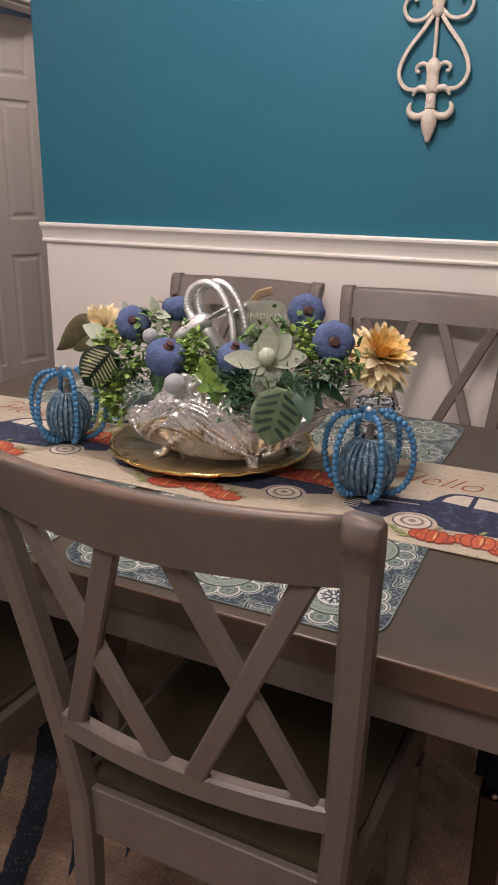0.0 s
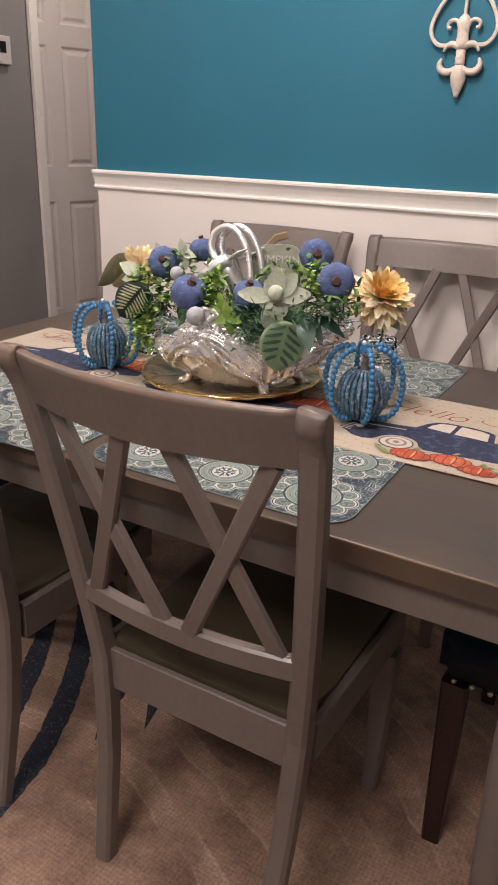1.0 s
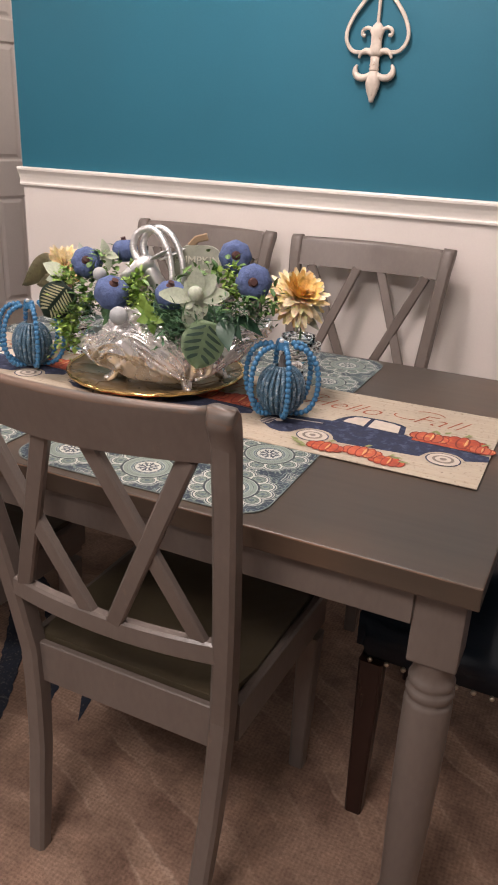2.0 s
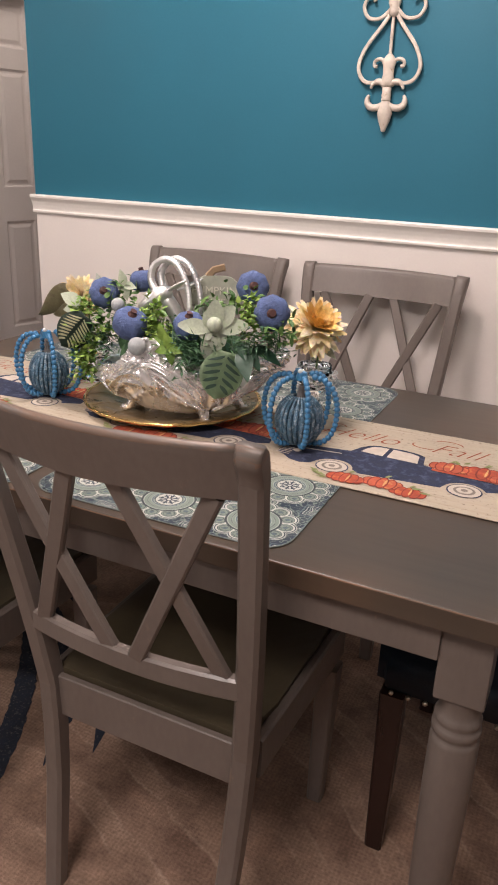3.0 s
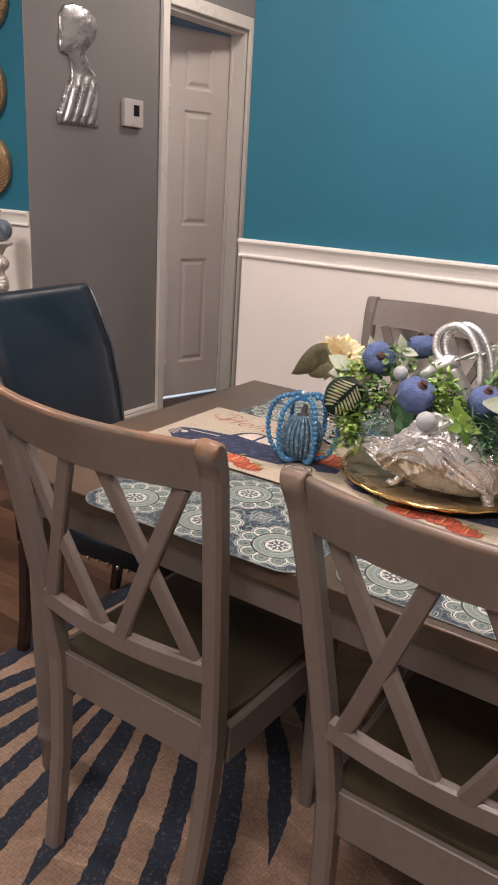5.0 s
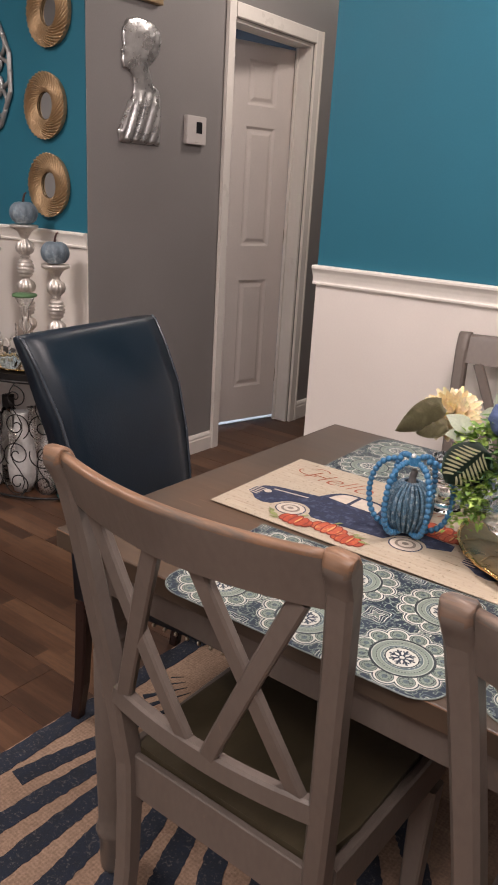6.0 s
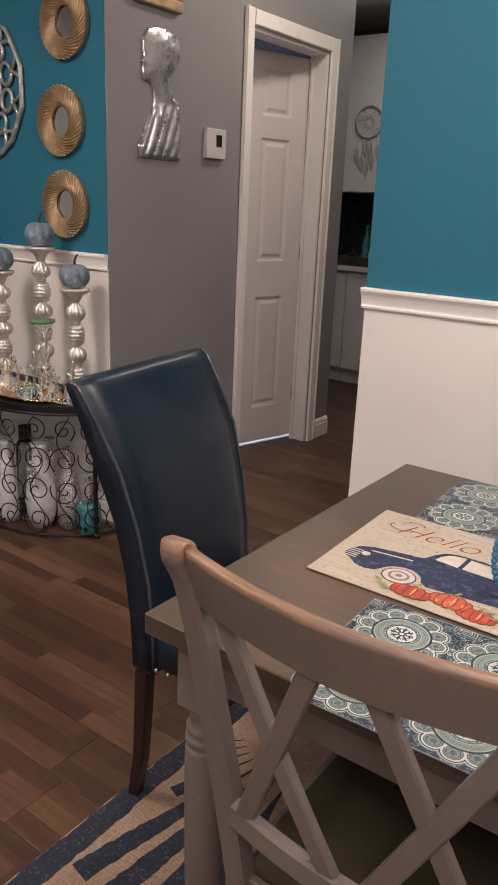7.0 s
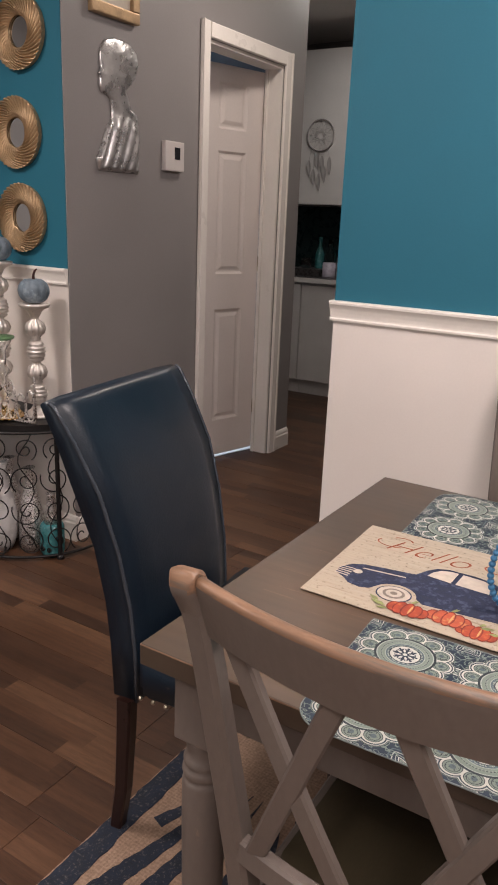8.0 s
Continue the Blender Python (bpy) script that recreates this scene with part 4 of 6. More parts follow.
for cx, cy, turn, lab in ((0.860, -1.238, 2.0, "navy and sage medallion print placemat at a set place"), (1.338, -1.200, 1.0, "navy and sage medallion print placemat at a set place"), (0.762, -0.612, 182.0, "navy and sage medallion print placemat beside the wall"), (1.278, -0.622, 180.5, "navy and sage medallion print placemat beside the wall")):
    if mat_proto is None:
        m_ob = part("placemat", mat_body(0.222, 0.143, 0.045, 0.0012), PLACEMAT)
        hem = part("hem", tube([(x, y, 0.0012) for x, y in mat_outline(0.222, 0.143, 0.045)], 0.0012, 6, closed=True), HEM, m_ob)
        mat_proto = (m_ob, hem)
    else:
        m_ob = new("placemat", mat_proto[0].data)
        new("hem", mat_proto[1].data).parent = m_ob
    m_ob.matrix_world = pose(cx, cy, MAT_Z, 0, 0, turn)
    tagged(m_ob, lab, "placemat", "placemats")

RX0, RX1, RY0 = 0.490, 1.817, -1.085
RZ = TZ + 0.0036
runner = tagged(part("table_runner", cloth([(0.495, -1.085), (1.818, -1.086), (1.813, -0.737), (0.485, -0.764)], 60, 14, 0.0012, 0.0), CANVAS), "beige canvas table runner printed with trucks and pumpkins", "table runner")
runner.location.z = RZ - 0.0012


def flat(poly, dz, bm=None, thick=0.0003):
    bm = bm or bmesh.new()
    top = [bm.verts.new((x, y, dz)) for x, y in poly]
    bm.faces.new(top)
    return bm


def oval(u, v, ru, rv, n=20, a0=0, a1=360):
    return [(u + ru * math.cos(radians(a0 + (a1 - a0) * i / n)), v + rv * math.sin(radians(a0 + (a1 - a0) * i / n))) for i in range(n)]


def lettering(text, size, material, parent, m, name="lettering", shear=0.0, depth=0.0, thin=0.0):
    cu = bpy.data.curves.new("text", "FONT")
    cu.body, cu.size, cu.shear, cu.align_x, cu.extrude = text, size, shear, "LEFT", depth
    cu.offset = -thin
    ob = bpy.data.objects.new("text", cu)
    me = bpy.data.meshes.new_from_object(ob)
    bpy.data.objects.remove(ob)
    me.materials.append(material)
    ob = new(name, me)
    ob.parent = parent
    ob.matrix_basis = m
    return ob


def pumpkin_print(u, v, r, material, lift=0.0):
    """Five lobes, each with a dark edge, a bright face and gold streaks."""
    edge, face, gleam = bmesh.new(), bmesh.new(), bmesh.new()
    for q, (k, w, h) in enumerate(((-0.72, 0.34, 0.50), (0.72, 0.34, 0.50), (-0.38, 0.36, 0.66), (0.38, 0.36, 0.66), (0.0, 0.30, 0.72))):
        z = 0.0020 + lift + 0.00012 * q
        flat(oval(u + k * r, v, r * w, r * h), z, edge)
        flat(oval(u + k * r, v, r * (w - 0.07), r * (h - 0.08)), z + 0.00004, face)
        side = -1 if k > 0 else 1
        flat(oval(u + k * r + side * w * r * 0.45, v + 0.05 * r, r * 0.05, r * h * 0.62), z + 0.00008, gleam)
    ob = part("pumpkin_print", edge, MAROON_PRINT, runner, "red and gold pumpkin print")
    part("lobe_face", face, material, ob)
    part("lobe_gleam", gleam, GOLD_PRINT, ob)
    stalk = [(u - 0.10 * r, v + 0.70 * r), (u + 0.08 * r, v + 0.70 * r), (u + 0.25 * r, v + 1.05 * r), (u + 0.05 * r, v + 1.05 * r)]
    part("stalk_print", flat(stalk, 0.0030 + lift), GREEN_PRINT, ob)
    return ob


TILE = 0.4435
for i in range(3):
    ox, oy = RX0 + TILE * i, RY0

    def at(pts):
        return [(ox + a, oy + b) for a, b in pts]

    hood = [(0.026, 0.090), (0.024, 0.112), (0.036, 0.134), (0.056, 0.146), (0.090, 0.153), (0.145, 0.163), (0.156, 0.190), (0.168, 0.207), (0.186, 0.216), (0.232, 0.218), (0.262, 0.213), (0.276, 0.204), (0.282, 0.166), (0.298, 0.160), (0.437, 0.140), (0.441, 0.116), (0.410, 0.102)]
    rear_arch = oval(0.370, 0.086, 0.036, 0.034, 9, 22, 172)
    front_arch = oval(0.140, 0.072, 0.037, 0.035, 9, 8, 165)
    bed = at(hood + rear_arch + [(0.330, 0.080), (0.190, 0.066)] + front_arch + [(0.098, 0.068), (0.082, 0.061), (0.060, 0.066), (0.044, 0.080)])
    truck = part("truck_print", flat(bed, 0.0015), NAVY_PRINT, runner, "navy truck print")
    panes = [[(0.163, 0.170), (0.167, 0.188), (0.177, 0.203), (0.190, 0.209), (0.206, 0.210), (0.205, 0.166)], [(0.213, 0.166), (0.214, 0.210), (0.250, 0.208), (0.266, 0.200), (0.271, 0.164)]]
    for pane in panes:
        part("window_print", flat(at(pane), 0.0019), CREAM_PRINT, truck)
    part("trim_print", flat(at([(0.060, 0.128), (0.060, 0.132), (0.135, 0.142), (0.135, 0.138)]), 0.0019), CREAM_PRINT, truck)
    for b in range(5):
        part("grille_bar_print", flat(at([(0.024, 0.088 + 0.007 * b), (0.050, 0.086 + 0.008 * b), (0.050, 0.089 + 0.008 * b), (0.024, 0.091 + 0.007 * b)]), 0.0019), CREAM_PRINT, truck)
    part("headlight_print", flat(at(oval(0.058, 0.112, 0.008, 0.008)), 0.0022), CREAM_PRINT, truck)
    for wu, wv in ((0.140, 0.072), (0.370, 0.086)):
        for r, m_, dz in ((0.030, NAVY_PRINT, 0.0020), (0.0275, CREAM_PRINT, 0.0023), (0.0185, TAUPE_PRINT, 0.0026), (0.0135, CREAM_PRINT, 0.0029), (0.006, TAUPE_PRINT, 0.0032)):
            part("wheel_print", flat(at(oval(wu, wv, r, r * 0.92)), dz), m_, truck)
    for u, v, r, m_ in ((0.178, 0.034, 0.032, RED_PRINT), (0.240, 0.046, 0.034, ORANGE_PRINT), (0.288, 0.030, 0.030, RED_PRINT), (0.326, 0.174, 0.034, ORANGE_PRINT), (0.385, 0.178, 0.042, RED_PRINT), (0.418, 0.160, 0.026, ORANGE_PRINT)):
        pumpkin_print(ox + u, oy + v, r, m_, 0.0003 * (int(u * 1000) % 4))
    part("side_board_print", flat(at([(0.300, 0.146), (0.430, 0.143), (0.430, 0.158), (0.300, 0.156)]), 0.0026), RED_PRINT, runner)
    for u, v, s, a in ((0.130, 0.030, 0.030, 165), (0.118, 0.042, 0.024, 150), (0.140, 0.018, 0.020, 200), (0.30, 0.05, 0.024, 25), (0.315, 0.038, 0.022, 5), (0.335, 0.205, 0.022, 120), (0.352, 0.212, 0.020, 60), (0.425, 0.19, 0.018, 40)):
        d = Vector((math.cos(radians(a)), math.sin(radians(a))))
        n_ = Vector((-d.y, d.x))
        part("leaf_print", flat(at([tuple(Vector((u, v)) + d * s * f + n_ * s * g) for f, g in ((-0.5, 0), (-0.1, 0.2), (0.5, 0), (-0.1, -0.2))]), 0.0030), GREEN_PRINT, runner)
    lettering("Hello", 0.072, RUST_PRINT, runner, pose(ox + 0.052, oy + 0.232, 0.0018, 0, 0, 0), shear=0.42, thin=0.0014)
    lettering("Fall", 0.072, RUST_PRINT, runner, pose(ox + 0.272, oy + 0.238, 0.0018, 0, 0, 0), shear=0.42, thin=0.0014)
    for u, v, r, a0, a1 in ((0.062, 0.262, 0.030, 150, 330), (0.075, 0.285, 0.020, 0, 170), (0.262, 0.262, 0.026, 150, 330), (0.300, 0.292, 0.030, 10, 160)):
        o_, i_ = at(oval(u, v, r, r * 0.6, 14, a0, a1)), at(oval(u, v, r - 0.003, r * 0.6 - 0.003, 14, a0, a1))
        sw = bmesh.new()
        for q in range(13):
            flat([o_[q], o_[q + 1], i_[q + 1], i_[q]], 0.0019, sw)
        part("flourish_print", sw, RUST_PRINT, runner)

# ---- gold charger plate ----
PLATE = Vector((1.10, -0.868, RZ + 0.004))
plate = thing("charger_plate", Matrix.Translation(PLATE), "round bronze charger plate with a shiny gold rim", "plate")
part("dish", lathe([(0.0, 0.002), (0.118, 0.002), (0.128, 0.004), (0.150, 0.013), (0.182, 0.017), (0.184, 0.014), (0.150, 0.009), (0.125, 0.0), (0.0, 0.0)], 64), TRAY_BRONZE, plate, smooth=True)
part("rim", tube([(0.186 * math.cos(a), 0.186 * math.sin(a), 0.0158 + 0.0008 * math.sin(24 * a)) for a in [2 * math.pi * i / 120 for i in range(120)]], 0.0036, 8, closed=True), TRAY_GOLD, plate, "shiny gold rope rim", smooth=True)
for k in range(14):
    a0 = 2 * math.pi * k / 14
    vein = [(rr * math.cos(a0 + 0.5 * (rr - 0.07) / 0.11), rr * math.sin(a0 + 0.5 * (rr - 0.07) / 0.11), zz) for rr, zz in ((0.070, 0.0035), (0.100, 0.0035), (0.126, 0.0055), (0.150, 0.0145), (0.178, 0.0178))]
    part("embossed_vein", tube(vein, 0.0008, 5), TRAY_BRONZE, plate, smooth=True)

# ---- silver shell basket ----
BASKET = pose(1.152, -0.905, RZ + 0.0065, 0, 0, 14)
basket = thing("silver_basket", BASKET, "ornate polished silver shell basket holding flowers on a gold plate", "basket")


rb = random.Random(5)
LEAVES = []
for i in range(13):
    a0 = 2 * math.pi * (i + rb.uniform(-0.2, 0.2)) / 13
    LEAVES.append((a0, rb.uniform(0.50, 0.66), rb.uniform(-0.85, -0.45) if i % 4 else rb.uniform(0.5, 0.8), rb.uniform(0.125, 0.160), rb.uniform(0.024, 0.032)))


def basket_top(a):
    """Height of the rim above the foot: a tall curled crest at the front, low beside the spout."""
    def near(deg, sharp):
        return math.exp(-(math.sin((a - radians(deg)) / 2) ** 2) * sharp)

    return 0.100 + 0.060 * near(257, 24) + 0.028 * near(0, 8) - 0.030 * near(185, 7) + 0.004 * math.sin(9 * a)


def basket_flare(a, v):
    """Share of the rim's reach at each height: steep flanks, but undercut below the long lip."""
    base = 0.66 - 0.20 * max(0.0, math.cos(a)) ** 2
    return base + (1 - base) * math.sin(v * math.pi / 2) ** 0.85


def basket_lip(a):
    return 0.034 * math.exp(-(math.sin(a / 2) ** 2) * 22) + 0.012 * math.exp(-(math.cos(a / 2) ** 2) * 30)


def acanthus(a, v):
    """Relief of scrolling leaves on the bowl: long ribs sweep along each curved leaf, deep gaps between."""
    best = 0.0
    for a0, v0, tilt, ln, wd in LEAVES:
        da = (a - a0 + math.pi) % (2 * math.pi) - math.pi
        if abs(da) > 0.9:
            continue
        x, z = da * 0.135, (v - v0) * 0.125
        p = x * math.cos(tilt) + z * math.sin(tilt)
        q = -x * math.sin(tilt) + z * math.cos(tilt) + 8.0 * p * p - 0.010
        f = p / ln
        if abs(f) > 0.5:
            continue
        w = wd * (1 - (2 * f) ** 2) ** 0.5
        if abs(q) < w:
            k = q / w
            best = max(best, (1 - k * k) ** 0.5 * (0.0095 + 0.0035 * math.cos(3 * math.pi * k + 1.2)))
    return best


def basket_hem(a):
    """Where the relief ends above the smooth skirt: high to the sides of each foot, low at the feet."""
    return 0.21 - 0.09 * math.cos(4 * (a - radians(300)))


def basket_skin(inner=False):
    """The bowl stands on a narrow waist and flares out to the rim, its flanks fluted like a shell."""
    rows = []
    nv, nu = 60, 420
    for j in range(nv + 1):
        v = j / nv
        ring = []
        for i in range(nu):
            a = 2 * math.pi * i / nu
            flare = basket_flare(a, v)
            rx, ry = 0.174 * flare, 0.112 * flare
            off = -0.004
            if not inner:
                edge = 0.80 + 0.06 * math.sin(5 * a)
                scallop = basket_hem(a)
                skirt = min(1.0, max(0.0, (v - scallop) / 0.10))
                off = 1.35 * acanthus(a, v)
                off += 0.0032 * math.cos(34 * a + 5 * v) * max(0.0, math.sin(math.pi * v)) * (1.0 if off < 0.002 else 0.25)
                off *= skirt
                off += 0.0065 * math.exp(-((v - edge - 0.08) / 0.05) ** 2) * (0.7 + 0.3 * math.cos(60 * a))
                off += 0.0055 * math.exp(-((v - scallop) / 0.045) ** 2) * (0.65 + 0.35 * math.cos(52 * a + 9 * v))
            lip = basket_lip(a) * max(0, v - 0.62) / 0.38
            ring.append(((rx + off + lip) * math.cos(a), (ry + off) * math.sin(a), 0.020 + v * (basket_top(a) - 0.006)))
        rows.append(ring)
    return rows


rows = basket_skin() + basket_skin(True)[::-1]
part("bowl", grid_skin(rows), BASKET_SILVER, basket, "embossed silver bowl with scrolling leaves", smooth=True)
for a in (25, 155, 205, 300):
    r = radians(a)
    x, y = 0.106 * math.cos(r), 0.068 * math.sin(r)
    foot = tube([(x * 0.9, y * 0.9, 0.034), (x * 1.08, y * 1.08, 0.022), (x * 1.16, y * 1.16, 0.010), (x * 1.24, y * 1.24, 0.005), (x * 1.30, y * 1.30, 0.012)], [0.010, 0.012, 0.009, 0.007, 0.005], 8)
    ball(0.0075, (x * 1.24, y * 1.24, 0.0075), 10, 7, foot)
    part("scroll_foot", foot, BASKET_SILVER, basket, smooth=True)
rope = []
for i in range(240):
    a = 2 * math.pi * i / 240
    rope.append(((0.173 + basket_lip(a)) * math.cos(a), 0.112 * math.sin(a), 0.013 + basket_top(a)))
part("rope_rim", tube(rope, [0.0042 + 0.0014 * math.sin(2 * math.pi * i / 4) for i in range(240)], 8, closed=True), BASKET_SILVER, basket, "beaded silver rim", smooth=True)


def bead_rope(keys, r, name="bead_rope"):
    """A string of beads laid on the bowl's flank through keys of (degrees, height share)."""
    bm = bmesh.new()
    n_ = 12
    for (a0, v0), (a1, v1) in zip(keys, keys[1:]):
        for i in range(n_):
            f = i / n_
            a, v = radians(a0 + (a1 - a0) * f), v0 + (v1 - v0) * f
            flare = basket_flare(a, v)
            off = 0.010
            ball(r * (1.12 if i % 2 else 0.85), ((0.174 * flare + off) * math.cos(a), (0.112 * flare + off) * math.sin(a), 0.020 + v * (basket_top(a) - 0.006)), 7, 5, bm)
    part(name, bm, BASKET_SILVER, basket, "sweeping string of silver beads", smooth=True)


bead_rope([(238, 0.92), (243, 0.78), (252, 0.62), (263, 0.47), (275, 0.36), (286, 0.24), (297, 0.12)], 0.0036)
bead_rope([(352, 0.74), (342, 0.55), (330, 0.38), (318, 0.24), (306, 0.13)], 0.0036)
bead_rope([(262, 0.97), (258, 0.86), (263, 0.76), (271, 0.74), (274, 0.82), (270, 0.88)], 0.0030, "crest_scroll")


# ---- silver antelope figure in the basket ----
SATIN_SILVER = shade("satin_silver", (0.70, 0.68, 0.67), 0.44, metal=0.85, vary=0.15, scale=40, bump=0.05, fine=140)


def antelope():
    bm = bmesh.new()
    tube([(1.168, -0.890, 0.850), (1.156, -0.898, 0.900), (1.134, -0.906, 0.945), (1.116, -0.912, 0.975), (1.106, -0.916, 0.992)], [0.026, 0.021, 0.0165, 0.0145, 0.0125], 14, bm)
    tube([(1.122, -0.910, 0.993), (1.107, -0.916, 0.991), (1.091, -0.924, 0.982), (1.078, -0.931, 0.971), (1.068, -0.936, 0.962), (1.064, -0.938, 0.958)], [0.012, 0.0175, 0.0155, 0.0115, 0.0092, 0.0045], 14, bm)
    for s in (-1, 1):
        o = Vector((0.0055, 0.0085, 0)) * s
        keys = [(1.098, -0.912, 0.992), (1.080, -0.907, 1.006), (1.071, -0.903, 1.028), (1.079, -0.898, 1.052), (1.104, -0.894, 1.065), (1.130, -0.893, 1.056), (1.150, -0.895, 1.034), (1.164, -0.899, 1.006), (1.172, -0.904, 0.976), (1.176, -0.908, 0.945)]
        pts, rr = [], []
        for i in range(9):
            for j in range(24):
                t = j / 24
                p0, p1, p2, p3 = [Vector(keys[min(max(i + q, 0), 9)]) for q in (-1, 0, 1, 2)]
                v = 0.5 * ((2 * p1) + (p2 - p0) * t + (2 * p0 - 5 * p1 + 4 * p2 - p3) * t * t + (3 * p1 - p0 - 3 * p2 + p3) * t ** 3)
                k = (i + t) / 9
                v = Vector((1.176 - (1.176 - v.x) * 0.91, v.y, 0.945 + (v.z - 0.945) * 0.93))
                pts.append(v + o * (1 + 0.3 * k))
                rr.append((0.0078 - 0.0024 * k) * (0.93, 1.0, 1.01, 1.01, 1.01, 1.0)[j % 6])
        tube(pts, rr, 10, bm)
        e = Vector((1.122, -0.908, 0.997)) + o
        tube([e, e + Vector((0.020, 0.004 + 0.012 * s, 0.010)), e + Vector((0.036, 0.006 + 0.016 * s, 0.020)), e + Vector((0.046, 0.008 + 0.016 * s, 0.025))], [0.004, 0.010, 0.008, 0.001], 8, bm, flat=(1, 0.4))
        ball(0.0035, (1.093 + 0.005 * s, -0.930 + 0.018 * s, 0.991), 8, 6, bm)
    return tagged(part("antelope_figurine", bm, SATIN_SILVER, smooth=True), "polished silver antelope figurine with long arched horns", "figurine")


antelope()


# ---- flowers ----
def leaf(bm, base, along, up, length, width, droop=0.3, fold=0.25, n=4, tip=0.0):
    d = Vector(along).normalized()
    s = d.cross(Vector(up))
    s = s.normalized() if s.length > 1e-4 else Vector((1, 0, 0))
    u = s.cross(d)
    left, mid, right = [], [], []
    for i in range(n + 1):
        t = i / n
        w = width * (math.sin(math.pi * (0.08 + 0.92 * t) ** 0.8) if tip == 0 else math.sin(math.pi * (0.06 + (0.94 - 0.25 * tip) * t) ** 1.1)) * 0.5 if i < n or tip else 0.0
        c = Vector(base) + d * (length * t) - u * (droop * length * t * t)
        mid.append(bm.verts.new(c))
        left.append(bm.verts.new(c + s * w + u * (fold * w)) if w > 1e-5 else mid[-1])
        right.append(bm.verts.new(c - s * w + u * (fold * w)) if w > 1e-5 else mid[-1])
    for i in range(n):
        for a, b in ((left, mid), (mid, right)):
            vs = []
            for v in (a[i], b[i], b[i + 1], a[i + 1]):
                if v not in vs:
                    vs.append(v)
            if len(vs) > 2:
                bm.faces.new(vs)
    return bm


rf = random.Random(21)


def random_way(tilt=0.3):
    a = rf.uniform(0, 2 * math.pi)
    return Vector((math.cos(a), math.sin(a), rf.uniform(-0.3, 0.9) + tilt)).normalized()


CORE = Vector((1.155, -0.915, 0.895))
AX = (Vector((0.970, 0.242, 0)), Vector((-0.242, 0.970, 0)))


def spot(u, v, z):
    return Vector((CORE.x, CORE.y, 0)) + AX[0] * u + AX[1] * v + Vector((0, 0, z))


bouquet = thing("flower_arrangement", Matrix.Translation((0, 0, 0)), "artificial greenery with blue felt pumpkins and sage flowers in the basket", "flowers")


def sprigs(name, material, centres, count, length, width, spread, label, fine=False):
    bm = bmesh.new()
    for c in centres:
        for _ in range(count):
            p = Vector(c) + Vector((rf.gauss(0, spread), rf.gauss(0, spread), rf.gauss(0, spread * 0.8)))
            w = (p - CORE).normalized() * 0.8 + random_way(0.1)
            ln = length * rf.uniform(0.6, 1.3)
            leaf(bm, p, w, Vector((0, 0, 1)) + random_way() * 0.5, ln, width * rf.uniform(0.7, 1.2), rf.uniform(0, 0.6), 0.3, 3)
    ob = part(name, bm, material, bouquet, label)
    ob["kind"] = "stuff"
    return ob


bright = [(0.935, -0.965, 0.882), (0.942, -0.972, 0.852), (0.950, -0.976, 0.815), (0.925, -0.955, 0.908), (0.968, -0.985, 0.872), (0.925, -0.945, 0.942), (0.948, -0.955, 0.952), (0.945, -0.965, 0.912), (0.965, -0.970, 0.895), (0.958, -0.972, 0.862), (0.962, -0.972, 0.838), (1.127, -0.985, 0.948), (1.115, -0.965, 0.968), (1.150, -0.998, 0.935), (1.090, -0.975, 0.935), (1.300, -0.925, 0.990), (1.318, -0.945, 0.972), (1.006, -0.962, 0.912), (1.306, -0.955, 0.955)]
sprigs("boxwood_foliage", BOXWOOD, bright, 54, 0.0125, 0.0095, 0.0125, "bright green boxwood leaves")
mid = [(0.972, -0.962, 0.895), (0.985, -0.955, 0.925), (1.012, -0.945, 0.958), (1.013, -0.915, 0.985), (1.022, -0.925, 0.97), (1.095, -0.960, 0.945), (1.340, -0.950, 0.948), (1.372, -0.940, 0.938), (1.376, -0.925, 0.955), (1.250, -0.890, 0.985), (1.190, -0.890, 0.960), (0.950, -0.915, 0.950), (1.305, -0.900, 0.965), (1.060, -0.930, 0.95), (1.225, -0.930, 0.955)]
sprigs("leafy_foliage", MIDLEAF, mid, 30, 0.020, 0.0105, 0.016, "mid green leaves")
darkc = [(1.228, -1.005, 0.908), (1.221, -1.015, 0.886), (1.240, -0.998, 0.923), (1.205, -1.008, 0.900), (1.335, -0.965, 0.930), (1.360, -0.950, 0.922), (1.318, -0.985, 0.930), (0.985, -0.965, 0.90), (1.010, -0.965, 0.885), (1.14, -0.95, 0.925), (1.07, -0.93, 0.93), (1.29, -0.94, 0.94), (1.18, -0.95, 0.93)]
sprigs("fern_foliage", FERN, darkc, 75, 0.021, 0.0042, 0.0165, "dark feathery fern")
# packed moss that fills the bowl
fill = bmesh.new()
for i in range(26):
    a = rf.uniform(0, 2 * math.pi)
    q = rf.uniform(0, 1) ** 0.5
    ball(rf.uniform(0.022, 0.034), spot(0.135 * q * math.cos(a), 0.065 * q * math.sin(a), 0.868 + rf.uniform(0, 0.03)), 8, 6, fill)
part("moss_filling", fill, FERN, bouquet)


